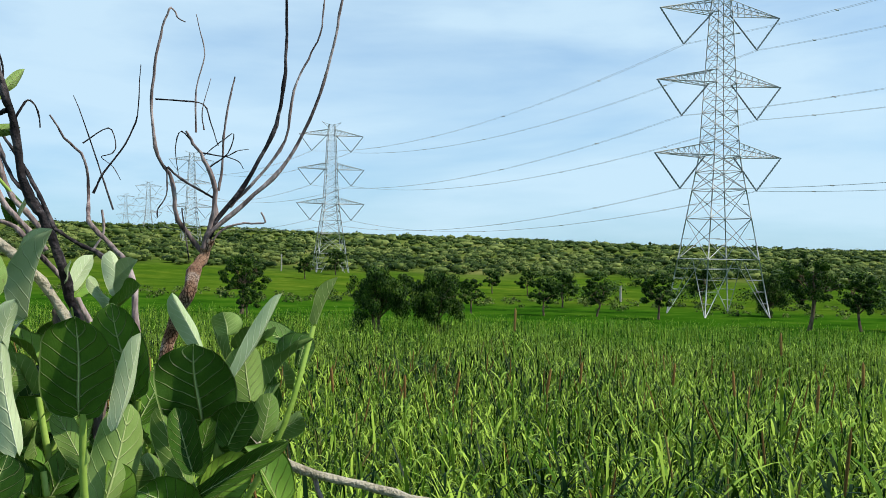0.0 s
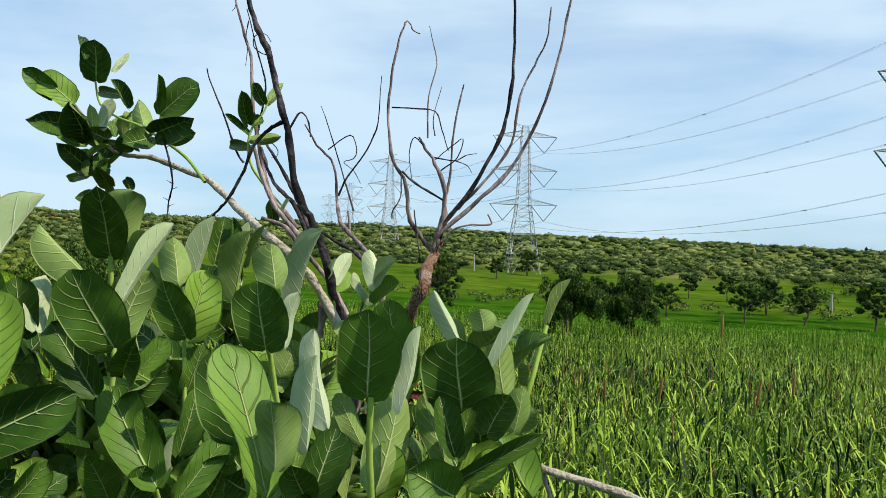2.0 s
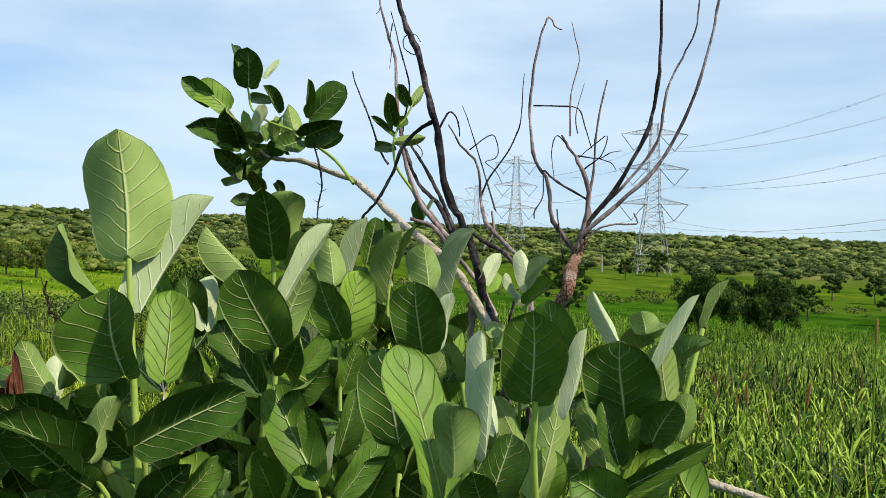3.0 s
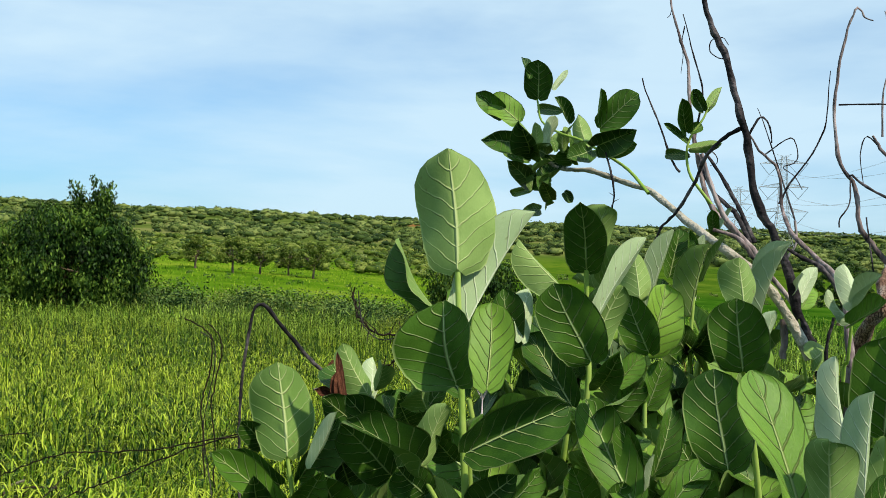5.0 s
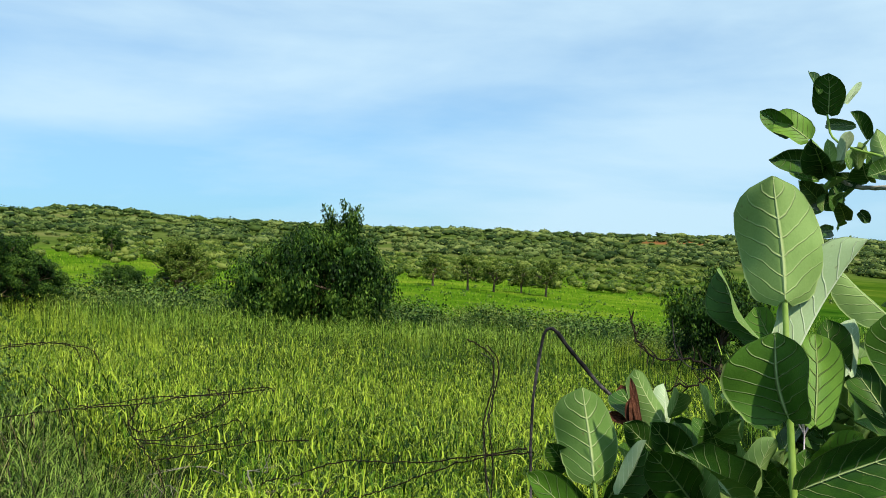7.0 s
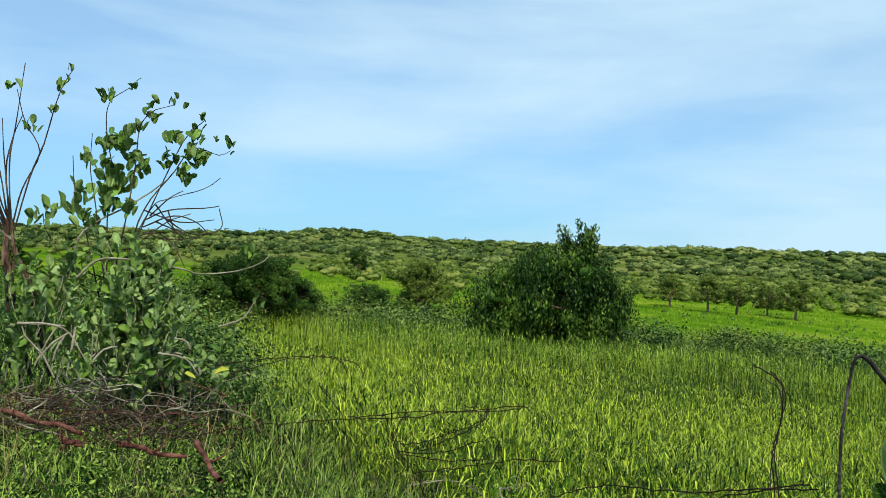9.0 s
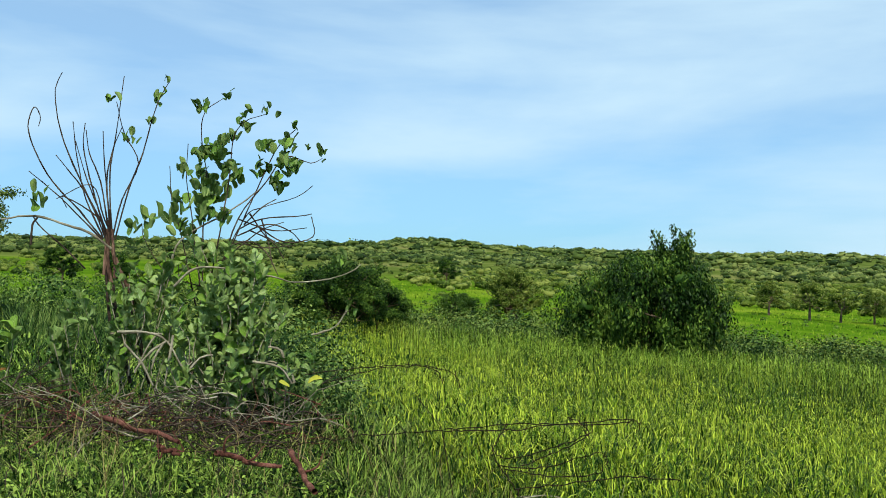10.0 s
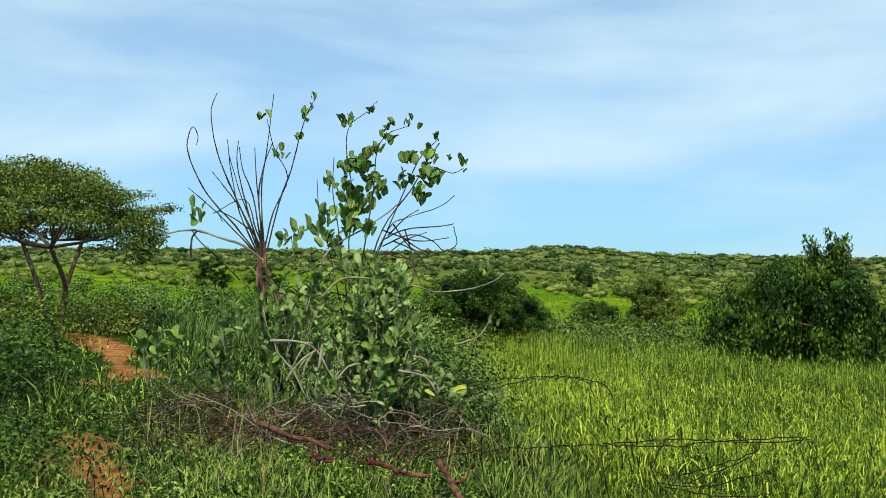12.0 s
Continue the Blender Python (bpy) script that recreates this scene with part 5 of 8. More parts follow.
shoot(BUSH, [(-1.406, 1.019, -0.603), (-1.410, 1.001, -0.473), (-1.411, 0.985, -0.390)], 0.0058, 0.0036, [
    ((-1.411, 0.985, -0.392), (-1.458, 1.006, -0.225), (-0.75, 0.60, -0.29), 0.120, "mature"),
    ((-1.434, 0.989, -0.452), (-1.483, 0.911, -0.385), (0.26, -0.63, 0.10), 0.067, "mature"),
    ((-1.400, 0.967, -0.488), (-1.400, 0.808, -0.350), (0.55, -0.07, 0.10), 0.061, "mature"),
    ((-1.409, 1.016, -0.442), (-1.352, 1.056, -0.325), (0.58, -0.15, 0.10), 0.076, "mature"),
    ((-1.520, 1.028, -0.398), (-1.491, 0.945, -0.333), (0.49, -0.50, 0.10), 0.050, "mature"),
    ((-1.361, 0.979, -0.477), (-1.266, 0.926, -0.388), (0.37, -0.69, -0.38), 0.062, "mature"),
    ((-1.412, 0.924, -0.480), (-1.343, 0.843, -0.396), (0.50, -0.42, -0.33), 0.061, "mature"),
    ((-1.353, 0.988, -0.405), (-1.283, 0.985, -0.296), (-0.75, 0.45, 0.49), 0.026, "young"),
])
shoot(BUSH, [(-1.395, 1.289, -0.676), (-1.374, 1.241, -0.540), (-1.363, 1.225, -0.464)], 0.0058, 0.0043, [
    ((-1.335, 1.196, -0.455), (-1.302, 1.020, -0.323), (0.55, -0.37, -0.19), 0.095, "mature"),
    ((-1.377, 1.239, -0.422), (-1.342, 1.074, -0.281), (0.58, -0.25, -0.01), 0.075, "mature"),
    ((-1.535, 1.340, -0.338), (-1.605, 1.325, -0.230), (-0.76, 0.48, -0.43), 0.069, "mature"),
    ((-1.530, 1.344, -0.341), (-1.589, 1.423, -0.261), (-0.72, 0.23, -0.66), 0.048, "young"),
    ((-1.521, 1.352, -0.325), (-1.462, 1.315, -0.257), (-0.08, 0.84, 0.53), 0.044, "mature"),
    ((-1.489, 1.273, -0.398), (-1.422, 1.100, -0.300), (0.60, 0.00, -0.02), 0.064, "mature"),
    ((-1.419, 1.269, -0.399), (-1.451, 1.239, -0.334), (0.11, -0.61, 0.10), 0.062, "mature"),
    ((-1.333, 1.275, -0.351), (-1.314, 1.188, -0.292), (0.39, -0.74, 0.10), 0.070, "mature"),
    ((-1.402, 1.149, -0.479), (-1.354, 1.058, -0.388), (0.57, -0.29, 0.04), 0.084, "mature"),
    ((-1.383, 1.099, -0.515), (-1.323, 0.985, -0.421), (0.53, -0.34, -0.29), 0.087, "mature"),
])
shoot(BUSH, [(-0.694, 1.783, -0.208), (-0.770, 1.757, -0.072), (-0.874, 1.771, 0.014), (-1.031, 1.922, 0.083), (-1.168, 2.033, 0.162), (-1.303, 2.121, 0.200), (-1.424, 2.168, 0.238), (-1.523, 2.202, 0.245), (-1.567, 2.175, 0.265), (-1.603, 2.151, 0.319), (-1.651, 2.119, 0.387)], 0.011, 0.005, [
    ((-1.594, 2.037, 0.376), (-1.680, 2.005, 0.456), (0.60, -0.71, 0.37), 0.091, "bright"),
    ((-1.654, 2.043, 0.396), (-1.696, 1.963, 0.455), (0.20, -0.70, 0.10), 0.058, "mature"),
    ((-1.600, 2.032, 0.314), (-1.596, 1.875, 0.302), (0.40, -0.73, -0.12), 0.065, "mature"),
    ((-1.540, 2.049, 0.272), (-1.512, 1.902, 0.338), (0.19, -0.86, -0.39), 0.076, "mature"),
    ((-1.613, 2.145, 0.199), (-1.538, 1.908, 0.244), (0.55, -0.13, -0.40), 0.057, "mature"),
    ((-1.615, 2.143, 0.182), (-1.730, 2.200, 0.175), (-0.42, -0.88, -0.22), 0.028, "mature"),
    ((-1.588, 2.161, 0.122), (-1.566, 2.025, 0.111), (0.99, 0.15, 0.07), 0.040, "mature"),
    ((-1.620, 2.140, 0.267), (-1.686, 2.092, 0.286), (0.61, -0.68, 0.40), 0.039, "mature"),
    ((-1.549, 2.151, 0.203), (-1.585, 2.084, 0.197), (-0.19, -0.94, -0.08), 0.052, "mature"),
    ((-1.585, 2.187, 0.292), (-1.510, 1.973, 0.291), (0.56, 0.01, -0.36), 0.068, "mature"),
])
shoot(BUSH, [(-1.161, 1.992, 0.156), (-1.243, 2.040, 0.224), (-1.348, 2.097, 0.279), (-1.430, 2.107, 0.322), (-1.494, 2.103, 0.344), (-1.591, 2.159, 0.392), (-1.604, 2.151, 0.459)], 0.0047, 0.0029, [
    ((-1.601, 2.152, 0.459), (-1.570, 2.096, 0.563), (0.28, -0.77, 0.10), 0.090, "mature"),
    ((-1.593, 2.086, 0.510), (-1.672, 2.174, 0.598), (0.56, -0.28, 0.78), 0.031, "mature"),
    ((-1.564, 2.177, 0.489), (-1.548, 2.228, 0.554), (-0.83, 0.42, -0.37), 0.021, "young"),
    ((-1.358, 2.091, 0.349), (-1.248, 2.098, 0.437), (0.46, -0.60, 0.10), 0.085, "mature"),
    ((-1.371, 2.107, 0.358), (-1.327, 2.017, 0.450), (0.84, -0.12, -0.52), 0.029, "mature"),
    ((-1.355, 2.070, 0.295), (-1.213, 2.000, 0.324), (0.26, -0.84, -0.32), 0.075, "mature"),
    ((-1.334, 2.105, 0.276), (-1.234, 2.059, 0.292), (-0.35, -0.87, -0.35), 0.041, "mature"),
    ((-1.400, 2.090, 0.301), (-1.460, 2.155, 0.391), (-0.22, 0.72, -0.66), 0.056, "mature"),
    ((-1.456, 2.091, 0.368), (-1.465, 2.024, 0.434), (0.98, -0.20, -0.07), 0.042, "mature"),
    ((-1.519, 2.063, 0.306), (-1.494, 2.065, 0.391), (-0.88, 0.41, 0.25), 0.043, "young"),
    ((-1.542, 2.191, 0.423), (-1.673, 2.265, 0.450), (-0.49, -0.87, 0.01), 0.035, "mature"),
    ((-1.509, 2.211, 0.263), (-1.513, 2.170, 0.310), (-0.03, -0.71, 0.10), 0.077, "mature"),
    ((-1.538, 2.193, 0.272), (-1.595, 2.155, 0.252), (-0.26, -0.85, -0.29), 0.056, "mature"),
    ((-1.528, 2.199, 0.176), (-1.499, 2.202, 0.148), (0.29, -0.94, 0.20), 0.031, "mature"),
    ((-1.401, 2.124, 0.291), (-1.404, 1.982, 0.248), (0.34, -0.82, -0.08), 0.065, "mature"),
    ((-1.578, 2.168, 0.162), (-1.602, 2.226, 0.129), (0.87, 0.09, -0.48), 0.033, "bright"),
    ((-1.529, 2.199, 0.353), (-1.551, 2.179, 0.317), (-0.64, 0.77, -0.04), 0.051, "mature"),
    ((-1.531, 2.126, 0.151), (-1.463, 1.964, 0.187), (0.43, -0.39, -0.58), 0.046, "mature"),
    ((-1.511, 2.210, 0.337), (-1.520, 2.174, 0.367), (-0.98, 0.19, -0.06), 0.051, "bright"),
])
shoot(BUSH, [(-1.086, 2.330, 0.107), (-1.126, 2.289, 0.170), (-1.165, 2.271, 0.236), (-1.169, 2.270, 0.319), (-1.132, 2.285, 0.388), (-1.119, 2.291, 0.430)], 0.0051, 0.0026, [
    ((-1.175, 2.268, 0.350), (-1.158, 2.174, 0.432), (0.57, -0.48, -0.66), 0.044, "mature"),
    ((-1.133, 2.285, 0.409), (-1.152, 2.242, 0.465), (0.50, -0.76, -0.42), 0.037, "mature"),
    ((-1.118, 2.292, 0.419), (-1.126, 2.425, 0.500), (-0.83, 0.19, -0.53), 0.031, "bright"),
    ((-1.166, 2.271, 0.281), (-1.274, 2.351, 0.298), (-0.60, -0.80, 0.00), 0.034, "mature"),
    ((-1.152, 2.238, 0.297), (-1.087, 2.302, 0.314), (-0.81, 0.57, -0.12), 0.033, "bright"),
    ((-1.168, 2.270, 0.350), (-1.136, 2.284, 0.371), (0.46, -0.88, -0.10), 0.033, "mature"),
    ((-1.169, 2.270, 0.318), (-1.214, 2.203, 0.369), (0.81, -0.59, -0.06), 0.021, "mature"),
    ((-1.099, 2.299, 0.055), (-1.064, 2.200, 0.118), (0.57, -0.29, -0.77), 0.035, "mature"),
    ((-1.088, 2.304, 0.064), (-1.038, 2.262, 0.129), (-0.77, -0.60, 0.21), 0.028, "young"),
])

def fill_leaves(host, count, seed, centre, spread, length, kinds, stems, base_z, library):
    """Crowded inner leaves on short stems, most of them pointing up and outwards."""
    rg = np.random.default_rng(seed)
    per = max(1, count // stems)
    for _ in range(stems):
        top = np.array(centre) + rg.normal(size=3).clip(-1.6, 1.6) * np.array(spread)
        foot = np.array([top[0] * 0.6 + centre[0] * 0.4, top[1] * 0.6 + centre[1] * 0.4, max(base_z, top[2] - 0.5)])
        mid = (top + foot) / 2 + rg.normal(size=3) * 0.04
        stem = limb(host, [foot, mid, top], *((0.009, 0.006, M_STEM) if library is LEAVES else (0.006, 0.004, M_PALEBARK)), "stem", False)
        for k in range(per):
            f = 0.35 + 0.65 * (k + 1) / per
            b = foot + (top - foot) * f
            a = k * 2.4 + rg.uniform(-0.4, 0.4)
            rise = rg.uniform(0.3, 1.2) if library is LEAVES else rg.uniform(0.3, 1.4)
            ln = length * rg.uniform(0.75, 1.25)
            d = np.array([math.cos(a) * math.cos(rise), math.sin(a) * math.cos(rise), math.sin(rise)])
            up = np.array([-math.cos(a) * math.sin(rise), -math.sin(a) * math.sin(rise), math.cos(rise)]) + rg.normal(size=3) * (0.6 if library is LEAVES else 0.9)
            part("leaf", library[kinds[int(rg.integers(len(kinds)))]][int(rg.integers(5))], stem, "", leaf_pose(b + d * 0.01, b + d * ln, up, ln * rg.uniform(0.5, 0.68), host.location))


BZ = float(BUSH.location[2])
DEEP = [(-1.45, 1.40, -0.44), (-1.34, 1.48, -0.48), (-1.22, 1.56, -0.40), (-1.08, 1.63, -0.46), (-0.98, 1.68, -0.36), (-0.87, 1.72, -0.44), (-0.77, 1.75, -0.34), (-1.14, 1.60, -0.30), (-0.76, 1.74, -0.47)]
# The inner_bright share paints sunlit leaves among those that lie in shade.
fill_leaves(BUSH, 70, 1, (-0.95, 1.40, -0.46), (0.22, 0.14, 0.10), 0.13, ("inner", "inner_bright", "inner_bright"), 12, BZ, LEAVES)
fill_leaves(BUSH, 60, 2, (-0.68, 1.62, -0.44), (0.11, 0.12, 0.10), 0.13, ("inner", "inner_bright", "inner_bright"), 12, BZ, LEAVES)
fill_leaves(BUSH, 50, 3, (-1.25, 1.30, -0.52), (0.14, 0.12, 0.08), 0.13, ("inner", "inner", "inner_bright"), 9, BZ, LEAVES)
fill_leaves(BUSH, 70, 4, (-0.95, 1.80, -0.30), (0.26, 0.14, 0.11), 0.13, ("inner", "inner", "inner_bright"), 13, BZ, LEAVES)
fill_leaves(BUSH, 40, 5, (-0.32, 1.47, -0.50), (0.06, 0.06, 0.06), 0.11, ("inner", "inner_bright"), 8, BZ, LEAVES)
fill_leaves(BUSH, 60, 6, (-0.75, 2.05, -0.28), (0.30, 0.10, 0.08), 0.13, ("inner", "inner", "inner"), 10, BZ, LEAVES)
for k, (x, y, z) in enumerate(DEEP):
    fill_leaves(BUSH, 28, 60 + k, (x, y, z), (0.12, 0.10, 0.06), 0.13, ("inner", "inner", "inner", "inner_bright"), 5, BZ, LEAVES)
sh = Shape()
FL = np.array([-1.057, 1.106, -0.235]) - np.array(BUSH.location)
for k in range(5):
    a = k * 1.26
    tip = FL + np.array([math.cos(a) * 0.016, math.sin(a) * 0.016, 0.010])
    sh.tube([FL - np.array([0, 0, 0.06]), FL - np.array([0, 0, 0.02]), tip], [0.0015, 0.0014, 0.0012], 4)
    for q in range(5):
        b = q * 1.26 + 0.3
        sh.tube([tip, tip + np.array([math.cos(b) * 0.009, math.sin(b) * 0.009, 0.006])], [0.005, 0.0015], 4)
part("flower", sh.mesh("flower", mat("pale_pink_flower", [(0.55, 0.42, 0.46), (0.70, 0.60, 0.62)], 20.0, 0.7, 0.2, 80.0)), BUSH, "small pale pink flower cluster")

DEAD_DARK = thing("dead_shrub", "dead leafless shrub with blackened upright stems", "dead shrub", (-1.0, 1.95, float(height(-1.0, 1.95))))
DEAD_PINK = thing("dead_bush", "dead leafless bush with crooked grey-pink twigs", "dead bush", (-0.85, 2.3, float(height(-0.85, 2.3))))
DEAD_TREE = thing("dead_sapling", "dead forked sapling with cracked orange-grey bark", "dead tree", (-0.9, 2.8, float(height(-0.9, 2.8))))
FALLEN_TOP = (-0.576, 2.354, -0.443)
FALLEN = thing("fallen_branch", "bare grey fallen branch leaning out of the shrub", "branch", (-0.55, 2.42, float(height(-0.55, 2.42))))
STALK = thing("bent_stalk", "bent dead black stalk with dried red-brown leaves", "stalk", (-1.75, 1.2, float(height(-1.75, 1.2))))
limb(DEAD_DARK, [(-0.680, 1.833, -0.263), (-0.695, 1.818, -0.186), (-0.722, 1.810, -0.135), (-0.747, 1.792, -0.021), (-0.779, 1.780, 0.056), (-0.799, 1.773, 0.093), (-0.820, 1.766, 0.169), (-0.835, 1.760, 0.259), (-0.855, 1.751, 0.335), (-0.876, 1.743, 0.430), (-0.901, 1.732, 0.486), (-0.921, 1.724, 0.549), (-0.931, 1.719, 0.626)], 0.0108, 0.0062, M_DEAD_BLACK)
limb(DEAD_DARK, [(-0.834, 1.760, 0.256), (-0.814, 1.768, 0.297), (-0.802, 1.772, 0.301), (-0.790, 1.776, 0.280), (-0.786, 1.778, 0.248)], 0.0025, 0.0015, M_DEAD_BLACK)
limb(DEAD_DARK, [(-0.876, 1.743, 0.430), (-0.893, 1.736, 0.433), (-0.909, 1.729, 0.448), (-0.907, 1.730, 0.471), (-0.886, 1.739, 0.477), (-0.874, 1.744, 0.460)], 0.0014, 0.0009, M_DEAD_BLACK)
limb(DEAD_DARK, [(-1.278, 2.367, 0.775), (-1.268, 2.361, 0.731), (-1.250, 2.362, 0.672), (-1.233, 2.358, 0.622), (-1.213, 2.356, 0.569), (-1.205, 2.351, 0.500), (-1.197, 2.346, 0.416), (-1.181, 2.341, 0.339), (-1.165, 2.331, 0.288), (-1.148, 2.321, 0.229), (-1.127, 2.311, 0.171), (-1.098, 2.302, 0.122), (-1.061, 2.295, 0.090), (-1.018, 2.288, 0.043)], 0.0028, 0.0085, M_DEAD_BARK)
limb(DEAD_DARK, [(-1.238, 2.387, 0.686), (-1.245, 2.390, 0.653), (-1.247, 2.392, 0.630), (-1.245, 2.398, 0.597), (-1.252, 2.403, 0.547)], 0.0016, 0.0009, M_DEAD_BLACK)
limb(DEAD_DARK, [(-1.275, 2.377, 0.746), (-1.282, 2.380, 0.724), (-1.291, 2.379, 0.715)], 0.0014, 0.0008, M_DEAD_BLACK)
limb(DEAD_DARK, [(-1.240, 2.377, 0.718), (-1.228, 2.382, 0.673), (-1.214, 2.391, 0.609), (-1.195, 2.401, 0.541), (-1.183, 2.403, 0.490), (-1.185, 2.398, 0.439), (-1.193, 2.392, 0.379), (-1.196, 2.384, 0.340)], 0.0014, 0.0038, M_DEAD_BLACK)
limb(DEAD_DARK, [(-1.341, 2.324, 0.528), (-1.334, 2.325, 0.499), (-1.317, 2.333, 0.453), (-1.299, 2.341, 0.408), (-1.282, 2.347, 0.362), (-1.264, 2.354, 0.306), (-1.246, 2.358, 0.265), (-1.229, 2.360, 0.243)], 0.0016, 0.0040, M_DEAD_BLACK)
limb(DEAD_DARK, [(-0.841, 1.750, 0.277), (-0.875, 1.766, 0.269), (-0.915, 1.782, 0.242), (-0.942, 1.801, 0.219), (-0.969, 1.822, 0.173), (-1.007, 1.837, 0.119), (-1.040, 1.852, 0.086), (-1.067, 1.868, 0.069), (-1.091, 1.886, 0.034)], 0.0052, 0.0028, M_DEAD_BLACK)
limb(DEAD_DARK, [(-1.163, 2.339, 0.287), (-1.139, 2.330, 0.230), (-1.111, 2.320, 0.180), (-1.070, 2.314, 0.143), (-1.034, 2.305, 0.111), (-0.993, 2.297, 0.036)], 0.0045, 0.0075, M_DEAD_BLACK)
limb(DEAD_DARK, [(-1.147, 2.321, 0.308), (-1.113, 2.319, 0.261), (-1.079, 2.317, 0.211), (-1.046, 2.313, 0.156), (-1.018, 2.306, 0.107), (-0.982, 2.300, 0.036)], 0.0035, 0.0075, M_DEAD_BLACK)
limb(DEAD_DARK, [(-1.147, 2.321, 0.308), (-1.126, 2.329, 0.301), (-1.110, 2.337, 0.282), (-1.110, 2.339, 0.262), (-1.127, 2.334, 0.257)], 0.0018, 0.0009, M_DEAD_BLACK)
limb(DEAD_DARK, [(-0.753, 1.790, -0.214), (-0.751, 1.791, -0.162), (-0.754, 1.790, -0.130)], 0.0074, 0.0074, M_DEAD_BARK)
limb(DEAD_DARK, [(-0.665, 1.837, -0.276), (-0.677, 1.834, -0.198), (-0.664, 1.837, -0.121)], 0.0037, 0.0031, M_DEAD_BLACK)
limb(DEAD_PINK, [(-0.667, 2.045, -0.258), (-0.719, 2.130, -0.065), (-0.799, 2.206, 0.004), (-0.866, 2.235, 0.065), (-0.952, 2.438, 0.143), (-0.964, 2.434, 0.245), (-1.014, 2.416, 0.304), (-1.049, 2.404, 0.366)], 0.0081, 0.0025, M_DEAD_BARK)
limb(DEAD_PINK, [(-1.004, 2.758, 0.116), (-1.039, 2.747, 0.231), (-1.076, 2.735, 0.350), (-1.104, 2.725, 0.435), (-1.120, 2.718, 0.474)], 0.0031, 0.0012, M_DEAD_BLACK)
limb(DEAD_PINK, [(-0.940, 2.442, -0.012), (-0.913, 2.451, 0.040), (-0.919, 2.449, 0.105)], 0.0037, 0.0031, M_DEAD_BARK)
limb(DEAD_PINK, [(-1.013, 2.619, 0.159), (-0.986, 2.628, 0.223), (-0.926, 2.646, 0.316), (-0.894, 2.656, 0.408), (-0.890, 2.657, 0.504), (-0.886, 2.658, 0.563)], 0.0037, 0.0012, M_DEAD_BLACK)
limb(DEAD_PINK, [(-1.101, 2.748, 0.327), (-1.029, 2.773, 0.381), (-1.007, 2.780, 0.329), (-1.017, 2.776, 0.299), (-1.048, 2.766, 0.286), (-1.015, 2.777, 0.257), (-0.991, 2.784, 0.214)], 0.0022, 0.0012, M_DEAD_BLACK)
limb(DEAD_PINK, [(-0.936, 1.853, 0.061), (-0.884, 1.874, 0.042), (-0.844, 1.889, -0.011), (-0.778, 1.912, -0.090), (-0.736, 1.925, -0.170)], 0.0043, 0.0074, M_DEAD_BARK)
limb(DEAD_PINK, [(-0.998, 1.929, 0.248), (-0.976, 1.939, 0.170), (-0.948, 1.951, 0.100), (-0.906, 1.967, 0.044), (-0.864, 1.984, -0.011)], 0.005, 0.0074, M_DEAD_BARK)
limb(DEAD_PINK, [(-0.808, 1.901, 0.039), (-0.762, 1.918, 0.006), (-0.715, 1.932, -0.020), (-0.668, 1.945, -0.086)], 0.0037, 0.0062, M_DEAD_BLACK)
limb(DEAD_TREE, [(-0.813, 2.503, -0.930), (-0.795, 2.509, -0.733), (-0.787, 2.512, -0.618), (-0.823, 2.675, -0.446), (-0.806, 2.738, -0.267), (-0.715, 2.612, -0.124), (-0.746, 2.861, -0.042), (-0.719, 2.869, 0.025)], 0.0215, 0.0185, M_SAPLING)
limb(DEAD_TREE, [(-0.742, 2.885, 0.015), (-0.717, 2.891, 0.094), (-0.713, 2.892, 0.191), (-0.738, 2.886, 0.277), (-0.783, 2.876, 0.348), (-0.807, 2.871, 0.386)], 0.0124, 0.0031, M_DEAD_BARK)
limb(DEAD_TREE, [(-0.738, 2.886, 0.016), (-0.704, 2.894, 0.094), (-0.616, 2.909, 0.212), (-0.530, 2.922, 0.384), (-0.498, 2.927, 0.518), (-0.486, 2.928, 0.688), (-0.488, 2.928, 0.839), (-0.492, 2.928, 0.952)], 0.0099, 0.0037, M_DEAD_BLACK)
limb(DEAD_TREE, [(-0.677, 2.946, 0.139), (-0.583, 2.961, 0.243), (-0.495, 2.973, 0.372), (-0.468, 2.977, 0.544), (-0.421, 2.982, 0.657), (-0.381, 2.986, 0.742), (-0.367, 2.987, 0.865)], 0.0062, 0.0025, M_DEAD_BARK)
limb(DEAD_TREE, [(-0.741, 2.858, -0.004), (-0.716, 2.862, 0.051), (-0.608, 2.883, 0.150), (-0.495, 2.899, 0.265), (-0.419, 2.908, 0.397), (-0.355, 2.914, 0.563), (-0.317, 2.917, 0.728), (-0.301, 2.918, 0.822), (-0.281, 2.919, 0.930)], 0.0087, 0.0037, M_DEAD_BARK)
limb(DEAD_TREE, [(-0.760, 2.900, -0.014), (-0.804, 2.891, 0.049), (-0.839, 2.883, 0.107), (-0.854, 2.879, 0.224), (-0.898, 2.867, 0.301), (-0.920, 2.861, 0.452), (-0.912, 2.863, 0.599), (-0.889, 2.870, 0.736), (-0.863, 2.876, 0.799), (-0.842, 2.882, 0.767), (-0.818, 2.887, 0.755)], 0.0087, 0.0019, M_DEAD_BARK)
limb(DEAD_TREE, [(-0.719, 2.890, 0.167), (-0.817, 2.869, 0.224), (-0.863, 2.858, 0.265)], 0.0043, 0.0037, M_DEAD_BLACK)
limb(DEAD_TREE, [(-0.866, 2.857, 0.265), (-0.866, 2.857, 0.172), (-0.891, 2.850, 0.124), (-0.892, 2.849, 0.097)], 0.0028, 0.0019, M_DEAD_BLACK)
